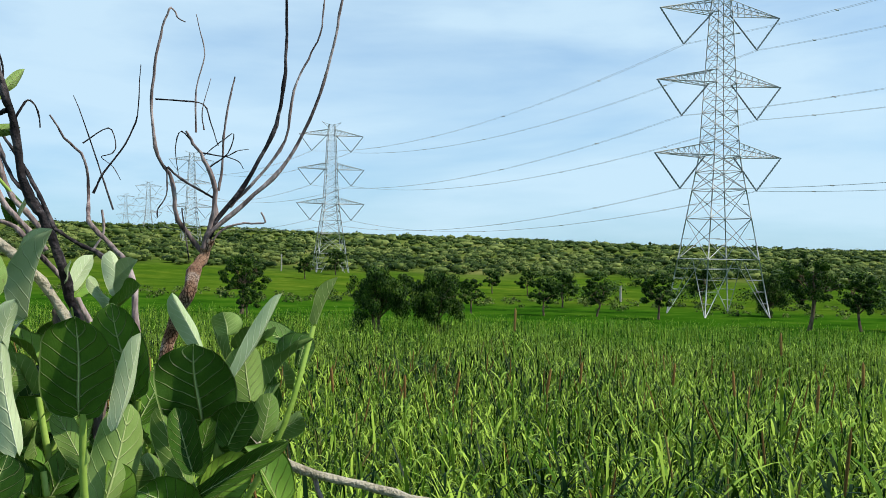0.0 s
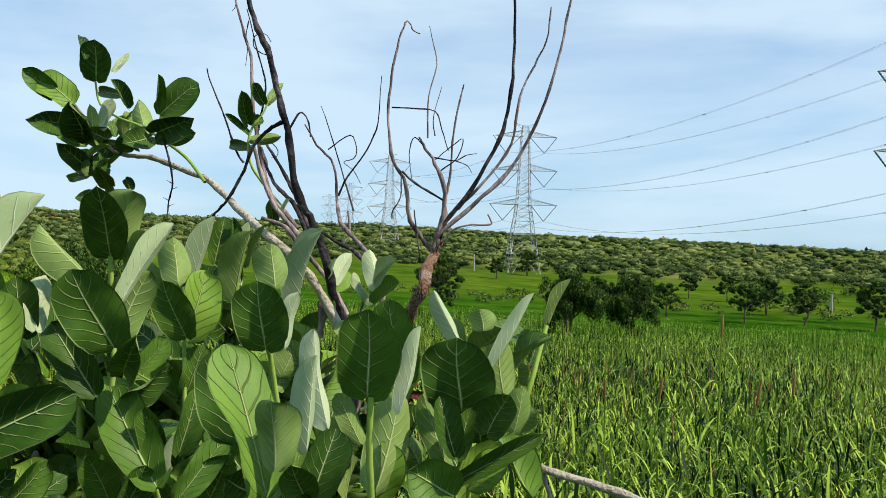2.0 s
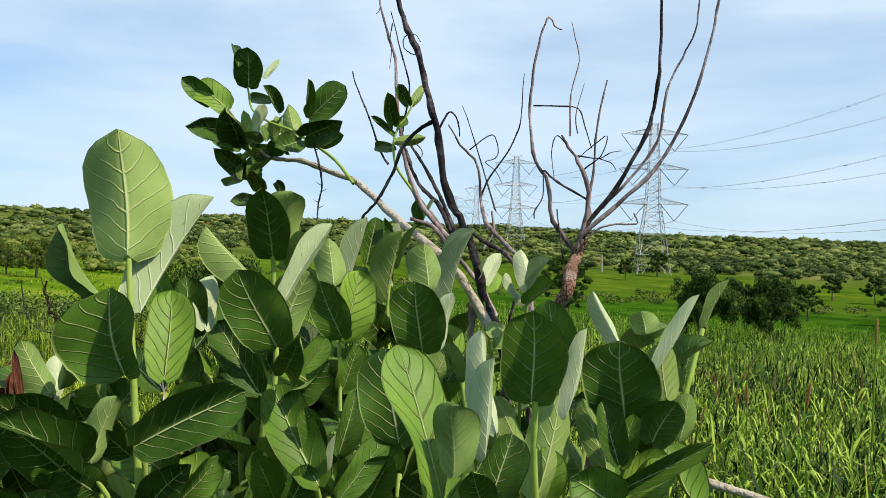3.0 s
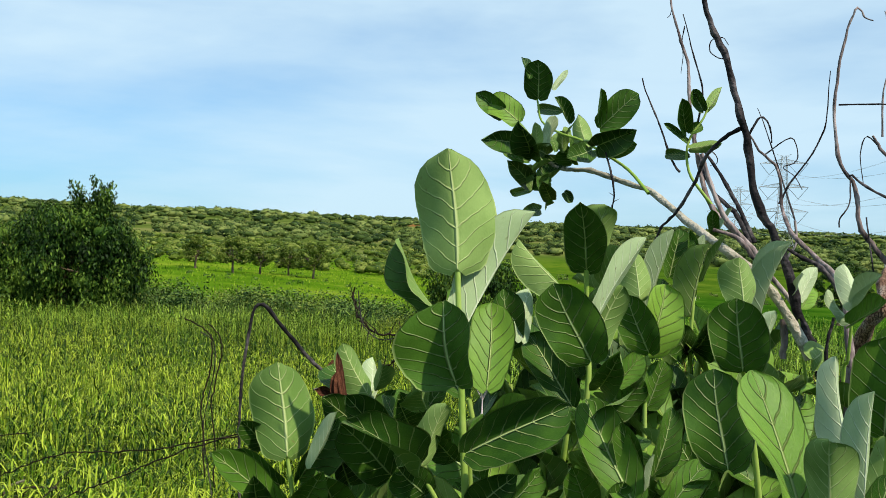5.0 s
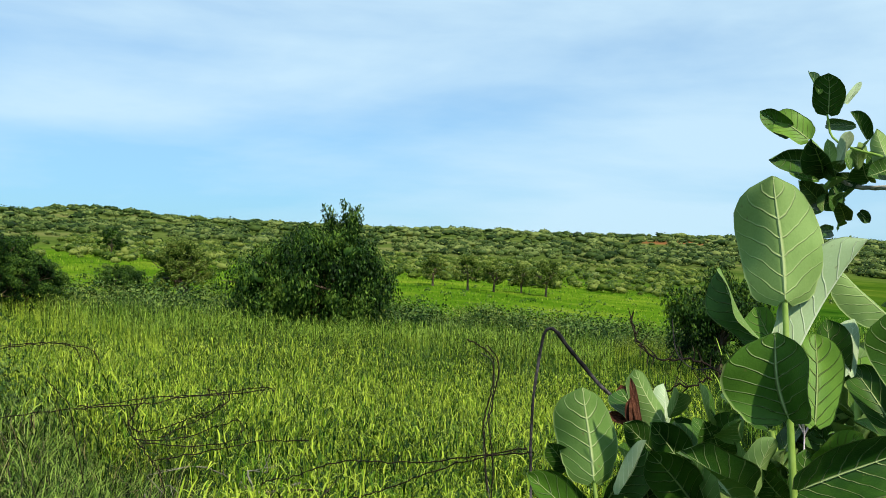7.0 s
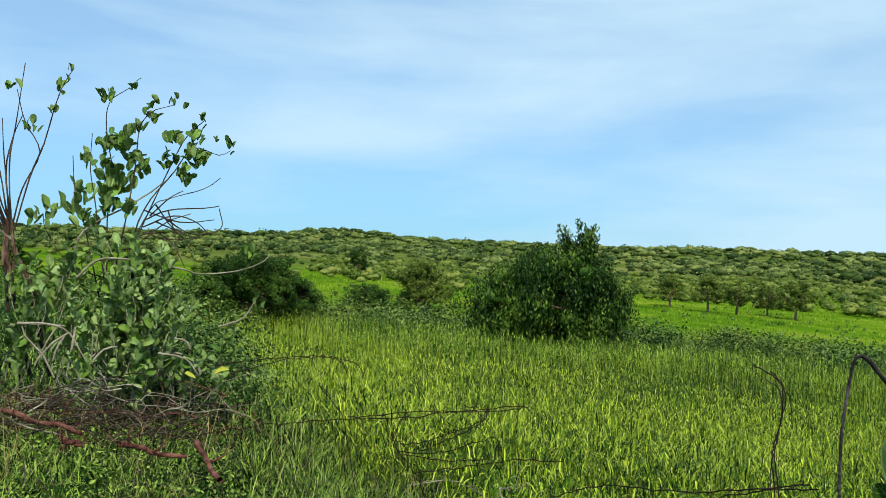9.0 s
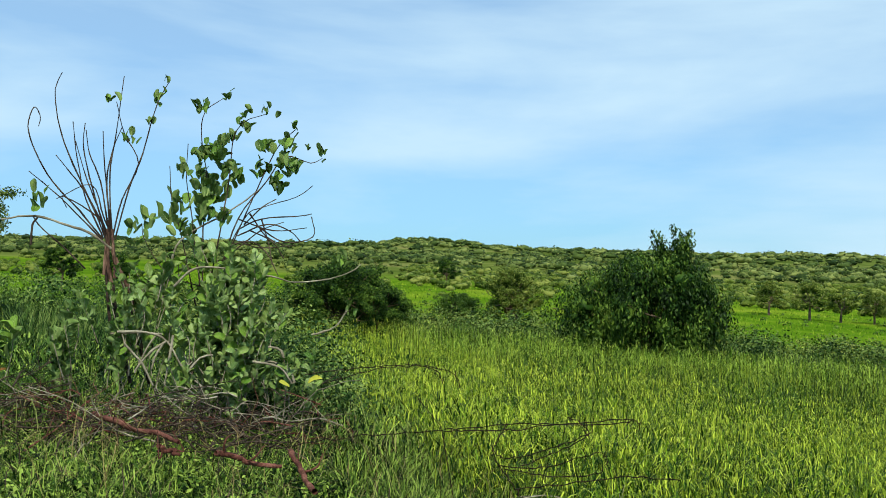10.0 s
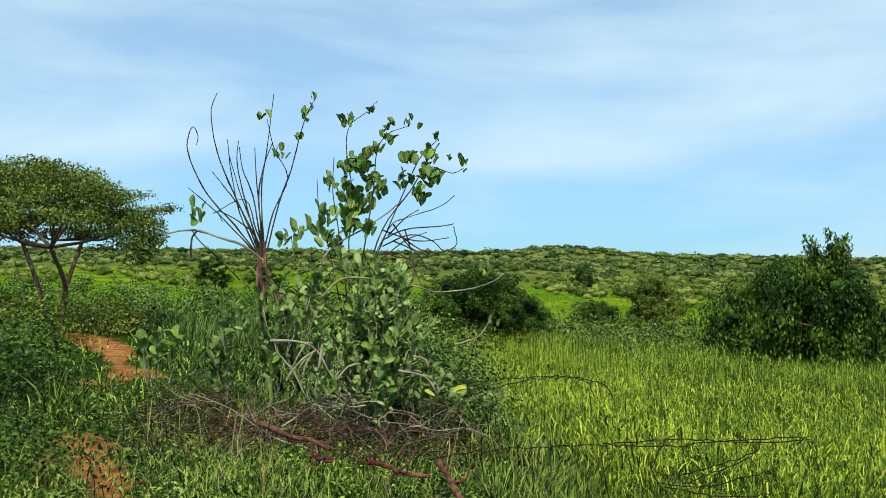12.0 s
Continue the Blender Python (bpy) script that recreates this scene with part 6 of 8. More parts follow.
limb(DEAD_TREE, [(-0.729, 3.002, 0.198), (-0.718, 3.004, 0.298), (-0.713, 3.005, 0.414), (-0.694, 3.008, 0.533), (-0.680, 3.011, 0.597)], 0.005, 0.0025, M_DEAD_BARK)
limb(DEAD_TREE, [(-0.789, 2.922, 0.389), (-0.789, 2.922, 0.536), (-0.764, 2.928, 0.654), (-0.782, 2.924, 0.742), (-0.793, 2.922, 0.790)], 0.0031, 0.0012, M_DEAD_BARK)
limb(DEAD_TREE, [(-0.770, 2.955, 0.402), (-0.777, 2.954, 0.471), (-0.750, 2.959, 0.581)], 0.0025, 0.0012, M_DEAD_BARK)
limb(DEAD_TREE, [(-0.908, 2.864, 0.491), (-0.833, 2.884, 0.490), (-0.758, 2.901, 0.481), (-0.733, 2.906, 0.415), (-0.710, 2.911, 0.344)], 0.0028, 0.0019, M_DEAD_BLACK)
limb(DEAD_TREE, [(-0.767, 2.880, 0.322), (-0.822, 2.868, 0.386), (-0.839, 2.863, 0.324), (-0.828, 2.866, 0.231)], 0.0025, 0.0012, M_DEAD_BLACK)
limb(DEAD_TREE, [(-0.753, 2.884, 0.316), (-0.683, 2.897, 0.307), (-0.642, 2.905, 0.327), (-0.607, 2.911, 0.333)], 0.0025, 0.0012, M_DEAD_BLACK)
limb(DEAD_TREE, [(-0.683, 2.897, 0.307), (-0.640, 2.905, 0.292), (-0.623, 2.909, 0.266)], 0.0019, 0.0012, M_DEAD_BLACK)
limb(DEAD_TREE, [(-0.732, 2.887, 0.268), (-0.674, 2.899, 0.317), (-0.656, 2.902, 0.384), (-0.698, 2.895, 0.355), (-0.752, 2.884, 0.306)], 0.0025, 0.0015, M_DEAD_BLACK)
limb(DEAD_TREE, [(-0.731, 2.860, -0.003), (-0.679, 2.870, 0.060), (-0.624, 2.880, 0.080), (-0.579, 2.887, 0.082), (-0.543, 2.893, 0.087), (-0.557, 2.891, 0.120)], 0.0037, 0.0031, M_DEAD_BARK)
limb(DEAD_TREE, [(-0.792, 2.874, -0.045), (-0.804, 2.872, 0.033), (-0.817, 2.869, 0.130)], 0.0025, 0.0019, M_DEAD_BLACK)
limb(FALLEN, [(-0.576, 2.354, -0.443), (-0.529, 2.365, -0.484), (-0.441, 2.333, -0.538), (-0.310, 2.305, -0.597), (-0.153, 2.302, -0.631), (0.026, 2.280, -0.668), (0.243, 2.221, -0.708), (0.506, 2.130, -0.778)], 0.014, 0.011, M_LIMB)
limb(FALLEN, [(-0.286, 2.308, -0.608), (-0.259, 2.312, -0.683), (-0.245, 2.314, -0.761)], 0.007, 0.004, M_DEAD_BARK)
limb(STALK, [(-1.834, 1.230, -0.633), (-1.837, 1.226, -0.525), (-1.838, 1.225, -0.417), (-1.835, 1.229, -0.309), (-1.826, 1.240, -0.195), (-1.819, 1.248, -0.154), (-1.808, 1.261, -0.145)], 0.0037, 0.0034, M_DEAD_BLACK)
limb(STALK, [(-1.831, 1.264, -0.150), (-1.818, 1.279, -0.151), (-1.790, 1.311, -0.203), (-1.748, 1.356, -0.274), (-1.703, 1.401, -0.340), (-1.672, 1.431, -0.423), (-1.648, 1.453, -0.590)], 0.0043, 0.0056, M_DEAD_BLACK)
limb(STALK, [(-1.780, 1.410, -0.364), (-1.755, 1.434, -0.361), (-1.734, 1.454, -0.378)], 0.0031, 0.0037, M_DEAD_BARK)
limb(STALK, [(-1.209, 0.950, -0.070), (-1.205, 0.954, -0.116), (-1.197, 0.963, -0.139), (-1.180, 0.980, -0.153), (-1.156, 1.003, -0.147)], 0.001, 0.0007, M_DEAD_BLACK)
limb(STALK, [(-2.423, 1.550, -0.284), (-2.399, 1.581, -0.314), (-2.395, 1.585, -0.393), (-2.405, 1.574, -0.480), (-2.413, 1.562, -0.585), (-2.398, 1.582, -0.761), (-2.388, 1.595, -0.868)], 0.0019, 0.0012, M_DEAD_BLACK)
DRY = [
    ((-1.513, 1.251, -0.390), (-1.567, 1.273, -0.235), (0.74, -0.57, 0.36), 0.017, "dry"),
    ((-1.520, 1.262, -0.385), (-1.560, 1.262, -0.275), (-0.30, -0.90, 0.10), 0.014, "dry"),
    ((-1.508, 1.250, -0.360), (-1.570, 1.230, -0.330), (0.10, -0.60, 0.80), 0.012, "dry"),
    ((-1.632, 1.372, -0.375), (-1.708, 1.405, -0.285), (0.18, -0.86, 0.47), 0.035, "dry"),
    ((-1.644, 1.361, -0.355), (-1.662, 1.303, -0.337), (0.96, -0.29, 0.04), 0.027, "dry"),
    ((-0.793, 2.689, -0.479), (-0.768, 2.781, -0.462), (0.81, -0.31, 0.50), 0.025, "dry"),
    ((-0.793, 2.689, -0.486), (-0.746, 2.784, -0.506), (0.83, -0.47, -0.29), 0.031, "dry"),
    ((-0.790, 2.690, -0.486), (-0.776, 2.752, -0.526), (0.76, -0.46, -0.45), 0.025, "dry"),
    ((-0.793, 2.689, -0.475), (-0.791, 2.738, -0.441), (0.82, -0.35, 0.45), 0.025, "dry"),
]
for base, tip, up, width, kind in DRY:
    host = STALK if base[0] < -1.2 else DEAD_TREE
    part("leaf", leaf_rng.choice(LEAVES[kind]), host, "dry red-brown curled leaf", leaf_pose(base, tip, up, width, host.location))
for host in (DEAD_DARK, DEAD_PINK, DEAD_TREE, STALK):
    g = host.location
    low = min((ob.matrix_basis.translation.z + min(v.co.z for v in ob.data.vertices) for ob in host.children if ob.name.startswith("branch")), default=0.0)
    foot = [v.co.copy() for ob in host.children if ob.name.startswith("branch") for v in ob.data.vertices if v.co.z < low + 0.02]
    c = sum(foot, Vector()) / len(foot)
    limb(host, [np.array(g) + np.array((c.x * 0.6, c.y * 0.6, -0.12)), np.array(g) + np.array((c.x * 0.85, c.y * 0.85, c.z * 0.5)), np.array(g) + np.array(c) + np.array((0, 0, 0.01))], 0.036 if host is DEAD_TREE else 0.016, 0.033 if host is DEAD_TREE else 0.014, M_SAPLING if host is DEAD_TREE else M_DEAD_BARK, "trunk")
limb(FALLEN, [(FALLEN_TOP[0] + 0.03, FALLEN_TOP[1] + 0.1, float(height(FALLEN_TOP[0], FALLEN_TOP[1])) - 0.05), (FALLEN_TOP[0] - 0.03, FALLEN_TOP[1] + 0.06, -1.0), FALLEN_TOP], 0.017, 0.014, M_DEAD_BARK)
THORN = [(-1.306, 2.029, 0.273), (-1.290, 2.037, 0.209), (-1.283, 2.041, 0.154), (-1.290, 2.037, 0.107), (-1.293, 2.036, 0.060)]
limb(BUSH, THORN, 0.003, 0.0018, M_DEAD_BLACK, "twig")
for k, q in enumerate(smooth_line(THORN, 3)[1:]):
    a = k * 2.1
    limb(BUSH, [q, q + np.array((0.018 * math.cos(a), 0.018 * math.sin(a), 0.008))], 0.0014, 0.0004, M_DEAD_BLACK, "thorn", False)


# ---- second shrub, on the verge ----
def tuft(host, place, count, length):
    """A rosette of leaves at a shoot's end."""
    rg = np.random.default_rng(int(abs(place[1]) * 977 + place[2] * 131 + 500))
    p = np.array(place)
    for k in range(count):
        a = k * 2.4 + rg.uniform(-0.5, 0.5)
        rise = rg.uniform(0.5, 1.5)
        ln = length * rg.uniform(0.55, 0.9)
        d = np.array([math.cos(a) * math.cos(rise), math.sin(a) * math.cos(rise), math.sin(rise)])
        up = np.array([-math.cos(a) * math.sin(rise), -math.sin(a) * math.sin(rise), math.cos(rise)]) + rg.normal(size=3) * 0.5
        b = p + rg.normal(size=3) * length * 0.28
        part("leaf", SMALL[("mature", "mature", "mature", "bright")[int(rg.integers(4))]][int(rg.integers(5))], host, "", leaf_pose(b, b + d * ln, up, ln * rg.uniform(0.5, 0.66), host.location))


DRY_BUSH = thing("half_bare_shrub", "half-bare shrub with a shredded red-brown trunk and dry twigs", "shrub", (-10.6, -0.75, float(height(-10.6, -0.75))))
GREEN_BUSH = thing("leafy_shrub", "tall leafy green milkweed shrub with pale curving stems", "shrub", (-10.6, 0.15, float(height(-10.6, 0.15))))
limb(DRY_BUSH, [(-10.67, -1.11, -0.16), (-10.67, -1.16, 0.15), (-10.67, -1.15, 0.43)], 0.024, 0.02, M_REDBARK)
limb(DRY_BUSH, [(-10.67, -1.19, -0.04), (-10.67, -1.18, 0.21), (-10.67, -1.17, 0.46)], 0.022, 0.016, M_REDBARK)
limb(DRY_BUSH, [(-10.68, -1.07, -0.07), (-10.67, -1.10, 0.21), (-10.67, -1.12, 0.46)], 0.022, 0.016, M_REDBARK)
limb(DRY_BUSH, [(-10.69, -0.89, -1.22), (-10.68, -1.01, -0.72), (-10.68, -1.08, -0.35), (-10.67, -1.11, -0.13)], 0.022, 0.02, M_TWIG)
limb(DRY_BUSH, [(-10.69, -0.76, -0.98), (-10.69, -0.86, -0.41), (-10.68, -1.01, -0.04), (-10.68, -1.08, 0.15)], 0.016, 0.014, M_REDBARK)
limb(DRY_BUSH, [(-10.70, -0.64, -0.92), (-10.69, -0.80, -0.48), (-10.69, -0.93, -0.16), (-10.68, -1.07, 0.09)], 0.012, 0.01, M_REDBARK)
limb(DRY_BUSH, [(-10.68, -1.00, -1.22), (-10.67, -1.10, -0.72), (-10.67, -1.15, -0.29), (-10.67, -1.17, 0.02)], 0.018, 0.014, M_TWIG)
limb(DRY_BUSH, [(-10.70, -0.70, -1.23), (-10.69, -0.84, -0.73), (-10.68, -0.94, -0.29), (-10.67, -1.09, 0.03)], 0.016, 0.012, M_TWIG)
limb(DRY_BUSH, [(-10.67, -1.12, 0.34), (-10.67, -1.16, 1.03), (-10.67, -1.11, 1.47), (-10.68, -1.04, 2.14)], 0.01, 0.004, M_TWIG)
limb(DRY_BUSH, [(-10.67, -1.09, 0.34), (-10.68, -0.96, 0.91), (-10.69, -0.83, 1.29), (-10.69, -0.74, 1.68), (-10.70, -0.66, 1.94), (-10.70, -0.56, 2.13)], 0.01, 0.004, M_TWIG)
limb(DRY_BUSH, [(-10.67, -1.18, 0.34), (-10.65, -1.33, 0.71), (-10.63, -1.58, 1.26), (-10.61, -1.69, 1.62), (-10.61, -1.72, 1.93), (-10.62, -1.66, 2.12)], 0.01, 0.004, M_TWIG)
limb(DRY_BUSH, [(-10.66, -1.21, 0.34), (-10.64, -1.45, 0.64), (-10.61, -1.72, 0.94), (-10.58, -1.89, 1.24), (-10.57, -1.97, 1.51), (-10.58, -1.92, 1.72), (-10.59, -1.86, 1.64), (-10.59, -1.87, 1.52)], 0.01, 0.004, M_TWIG)
limb(DRY_BUSH, [(-10.66, -1.22, 0.34), (-10.64, -1.45, 0.58), (-10.61, -1.69, 0.82), (-10.57, -1.95, 1.04)], 0.01, 0.004, M_TWIG)
limb(DRY_BUSH, [(-10.66, -1.21, 0.37), (-10.65, -1.39, 0.77), (-10.64, -1.49, 1.20), (-10.63, -1.54, 1.60)], 0.01, 0.004, M_TWIG)
limb(DRY_BUSH, [(-10.67, -1.18, 0.40), (-10.65, -1.33, 0.89), (-10.64, -1.43, 1.33), (-10.64, -1.42, 1.59)], 0.01, 0.004, M_TWIG)
limb(DRY_BUSH, [(-10.67, -1.15, 0.40), (-10.66, -1.25, 0.96), (-10.65, -1.37, 1.27), (-10.65, -1.41, 1.52)], 0.01, 0.004, M_TWIG)
limb(DRY_BUSH, [(-10.67, -1.16, 0.40), (-10.65, -1.39, 0.83), (-10.63, -1.57, 1.07), (-10.61, -1.70, 1.23)], 0.01, 0.004, M_TWIG)
limb(DRY_BUSH, [(-10.67, -1.12, 0.40), (-10.67, -1.19, 0.96), (-10.67, -1.13, 1.34), (-10.68, -1.05, 1.57)], 0.01, 0.004, M_TWIG)
limb(DRY_BUSH, [(-10.67, -1.12, 0.34), (-10.68, -1.03, 0.78), (-10.69, -0.87, 1.19), (-10.68, -1.02, 1.50), (-10.67, -1.11, 1.85)], 0.01, 0.004, M_TWIG)
limb(DRY_BUSH, [(-10.67, -1.15, 0.34), (-10.66, -1.28, 0.71), (-10.65, -1.40, 1.02), (-10.63, -1.51, 1.39)], 0.01, 0.004, M_TWIG)
limb(DRY_BUSH, [(-10.67, -1.14, 0.34), (-10.67, -1.17, 0.71), (-10.66, -1.22, 1.21), (-10.66, -1.24, 1.52)], 0.01, 0.004, M_TWIG)
limb(DRY_BUSH, [(-10.67, -1.18, 0.34), (-10.66, -1.27, 0.58), (-10.62, -1.61, 0.79), (-10.63, -1.58, 0.67)], 0.01, 0.004, M_TWIG)
limb(DRY_BUSH, [(-10.67, -1.10, 0.34), (-10.66, -1.21, 0.58), (-10.65, -1.34, 0.93), (-10.61, -1.68, 0.76)], 0.01, 0.004, M_TWIG)
limb(DRY_BUSH, [(-10.67, -1.12, 0.24), (-10.65, -1.33, 0.40), (-10.63, -1.56, 0.48), (-10.58, -1.88, 0.57), (-10.53, -2.19, 0.52)], 0.018, 0.009, M_PALEBARK)
limb(DRY_BUSH, [(-10.65, -1.38, 0.02), (-10.62, -1.62, 0.27), (-10.59, -1.82, 0.45), (-10.58, -1.90, 0.57)], 0.01, 0.006, M_TWIG)
limb(DRY_BUSH, [(-10.58, -1.91, 0.26), (-10.58, -1.90, 0.47), (-10.59, -1.85, 0.57)], 0.012, 0.01, M_TWIG)
limb(GREEN_BUSH, [(-10.70, -0.33, -1.30), (-10.70, -0.21, -0.67), (-10.70, -0.16, -0.16), (-10.70, -0.17, 0.48), (-10.70, -0.14, 1.06), (-10.70, -0.21, 1.51), (-10.70, -0.18, 1.80), (-10.69, 0.01, 1.97)], 0.0102, 0.004, M_TWIG)
limb(GREEN_BUSH, [(-10.70, -0.27, -1.24), (-10.70, -0.09, -0.16), (-10.69, 0.02, 0.48), (-10.69, 0.11, 1.13), (-10.69, 0.14, 1.52), (-10.68, 0.26, 1.72), (-10.66, 0.49, 1.82)], 0.0102, 0.004, M_TWIG)
limb(GREEN_BUSH, [(-10.70, -0.20, -1.18), (-10.69, 0.03, -0.03), (-10.69, 0.21, 0.61), (-10.66, 0.53, 1.07), (-10.64, 0.72, 1.34), (-10.61, 1.01, 1.28), (-10.59, 1.14, 1.34)], 0.0102, 0.004, M_TWIG)
limb(GREEN_BUSH, [(-10.69, 0.09, 0.16), (-10.67, 0.46, 1.07), (-10.65, 0.65, 1.47), (-10.63, 0.84, 1.67)], 0.0078, 0.004, M_TWIG)
limb(GREEN_BUSH, [(-10.70, -0.15, -0.41), (-10.70, -0.29, 0.61), (-10.70, -0.36, 1.05), (-10.70, -0.35, 1.44)], 0.0078, 0.004, M_TWIG)
limb(GREEN_BUSH, [(-10.70, -0.22, -0.41), (-10.70, -0.40, 0.41), (-10.70, -0.51, 0.79), (-10.70, -0.54, 1.18)], 0.0072, 0.004, M_TWIG)
limb(GREEN_BUSH, [(-10.70, -0.03, -0.03), (-10.68, 0.28, 0.62), (-10.67, 0.47, 0.75), (-10.63, 0.85, 0.88), (-10.60, 1.04, 1.02)], 0.0066, 0.004, M_TWIG)
limb(GREEN_BUSH, [(-10.70, -0.16, -0.16), (-10.70, -0.53, -0.03), (-10.69, -0.78, 0.34), (-10.69, -0.82, 0.53)], 0.006, 0.004, M_TWIG)
limb(GREEN_BUSH, [(-10.70, -0.47, -0.16), (-10.70, -0.49, 0.16), (-10.70, -0.35, 0.41), (-10.69, 0.09, 0.68), (-10.67, 0.46, 0.97)], 0.014, 0.007, M_PALEBARK)
limb(GREEN_BUSH, [(-10.30, -0.46, -0.15), (-10.30, -0.29, 0.02), (-10.30, -0.11, 0.06), (-10.29, 0.20, 0.03), (-10.26, 0.56, -0.03), (-10.23, 0.81, -0.09), (-10.18, 1.18, -0.05), (-10.13, 1.42, 0.04), (-10.12, 1.52, 0.12)], 0.013, 0.006, M_PALEBARK)
limb(GREEN_BUSH, [(-10.20, 1.00, -0.67), (-10.17, 1.25, -0.58), (-10.14, 1.38, -0.39)], 0.014, 0.006, M_PALEBARK)
limb(GREEN_BUSH, [(-10.04, 0.68, -1.11), (-10.05, 0.62, -0.96), (-10.07, 0.44, -0.93), (-10.08, 0.29, -0.90)], 0.014, 0.01, M_PALEBARK)
limb(GREEN_BUSH, [(-10.03, 0.80, -1.17), (-10.04, 0.70, -0.93), (-10.05, 0.64, -0.81), (-10.06, 0.49, -0.78)], 0.018, 0.012, M_PALEBARK)
limb(GREEN_BUSH, [(-10.20, -0.33, -1.11), (-10.20, -0.27, -0.97), (-10.20, -0.16, -0.88), (-10.20, -0.07, -0.91)], 0.014, 0.01, M_PALEBARK)
limb(GREEN_BUSH, [(-10.27, -1.10, -0.65), (-10.29, -0.75, -0.64), (-10.30, -0.57, -0.66)], 0.011, 0.008, M_PALEBARK)
limb(GREEN_BUSH, [(-10.29, -0.83, -1.06), (-10.29, -0.69, -0.76), (-10.30, -0.60, -0.64)], 0.011, 0.008, M_PALEBARK)
limb(GREEN_BUSH, [(-10.28, -0.92, -0.94), (-10.28, -0.95, -0.70), (-10.28, -1.03, -0.57)], 0.011, 0.008, M_PALEBARK)
limb(GREEN_BUSH, [(-10.69, 0.21, 0.49), (-10.67, 0.47, 0.62), (-10.63, 0.85, 0.66), (-10.60, 1.03, 0.69)], 0.009, 0.005, M_TWIG)
limb(GREEN_BUSH, [(-10.69, 0.21, 0.42), (-10.66, 0.53, 0.56), (-10.63, 0.79, 0.49), (-10.62, 0.92, 0.36)], 0.009, 0.005, M_TWIG)
limb(GREEN_BUSH, [(-10.68, 0.28, 0.55), (-10.67, 0.47, 0.75), (-10.65, 0.63, 0.85)], 0.009, 0.005, M_TWIG)
limb(GREEN_BUSH, [(-10.68, 0.34, 0.49), (-10.65, 0.60, 0.36), (-10.64, 0.73, 0.17)], 0.009, 0.005, M_TWIG)
limb(GREEN_BUSH, [(-10.69, 0.21, 0.61), (-10.65, 0.60, 0.49), (-10.61, 0.98, 0.53)], 0.009, 0.005, M_TWIG)
limb(GREEN_BUSH, [(-10.67, 0.41, 0.55), (-10.64, 0.73, 0.36), (-10.60, 1.05, 0.43), (-10.60, 1.03, 0.66)], 0.009, 0.005, M_TWIG)
limb(GREEN_BUSH, [(-10.67, 0.47, 0.62), (-10.66, 0.55, 0.36), (-10.65, 0.60, 0.10)], 0.009, 0.005, M_TWIG)
limb(GREEN_BUSH, [(-10.69, 0.22, 0.36), (-10.67, 0.47, 0.29), (-10.63, 0.86, 0.33)], 0.009, 0.005, M_TWIG)
limb(GREEN_BUSH, [(-10.68, 0.34, 0.68), (-10.66, 0.53, 0.42), (-10.63, 0.79, 0.30)], 0.009, 0.005, M_TWIG)
limb(GREEN_BUSH, [(-10.69, 0.09, 0.29), (-10.68, 0.34, 0.36), (-10.66, 0.54, 0.23), (-10.65, 0.67, -0.03)], 0.009, 0.005, M_TWIG)
limb(GREEN_BUSH, [(-10.69, 0.15, 0.23), (-10.67, 0.47, 0.49), (-10.64, 0.72, 0.59)], 0.009, 0.005, M_TWIG)
limb(GREEN_BUSH, [(-9.82, -0.98, -0.60), (-9.84, -0.70, -0.61), (-9.84, -0.51, -0.70), (-9.81, -0.36, -0.95)], 0.013, 0.009, M_PALEBARK)
limb(GREEN_BUSH, [(-9.84, -0.51, -0.70), (-9.82, -0.66, -0.80), (-9.80, -0.81, -0.99)], 0.013, 0.009, M_PALEBARK)
limb(GREEN_BUSH, [(-9.83, -0.55, -0.73), (-9.82, -0.62, -0.86), (-9.81, -0.65, -0.98)], 0.013, 0.009, M_PALEBARK)
limb(GREEN_BUSH, [(-9.81, -0.28, -0.98), (-9.82, -0.18, -0.87), (-9.82, -0.05, -0.84)], 0.013, 0.009, M_PALEBARK)
limb(GREEN_BUSH, [(-9.79, 0.34, -0.91), (-9.76, 0.61, -0.97), (-9.73, 0.74, -1.14)], 0.013, 0.009, M_PALEBARK)
limb(GREEN_BUSH, [(-9.84, -0.45, -0.64), (-9.82, -0.48, -0.87), (-9.79, -0.52, -1.15)], 0.013, 0.009, M_PALEBARK)
limb(GREEN_BUSH, [(-9.82, -0.91, -0.72), (-9.81, -0.74, -0.92), (-9.79, -0.63, -1.14)], 0.013, 0.009, M_PALEBARK)
tuft(DRY_BUSH, (-10.70, -0.67, 1.94), 9, 0.13)
tuft(DRY_BUSH, (-10.69, -0.77, 1.64), 4, 0.11)
tuft(DRY_BUSH, (-10.70, -0.61, 2.13), 3, 0.11)
tuft(DRY_BUSH, (-10.67, -1.19, 1.86), 4, 0.14)
tuft(DRY_BUSH, (-10.68, -0.98, 1.44), 8, 0.12)
tuft(DRY_BUSH, (-10.59, -1.86, 0.70), 8, 0.17)
tuft(GREEN_BUSH, (-10.70, -0.20, 1.82), 9, 0.17)
tuft(GREEN_BUSH, (-10.69, 0.07, 2.00), 6, 0.13)
tuft(GREEN_BUSH, (-10.68, 0.23, 1.65), 9, 0.16)
tuft(GREEN_BUSH, (-10.68, 0.33, 1.82), 4, 0.14)
tuft(GREEN_BUSH, (-10.66, 0.52, 1.84), 6, 0.13)
tuft(GREEN_BUSH, (-10.69, 0.12, 1.50), 9, 0.16)
tuft(GREEN_BUSH, (-10.63, 0.85, 1.67), 4, 0.14)
tuft(GREEN_BUSH, (-10.65, 0.69, 1.43), 9, 0.17)
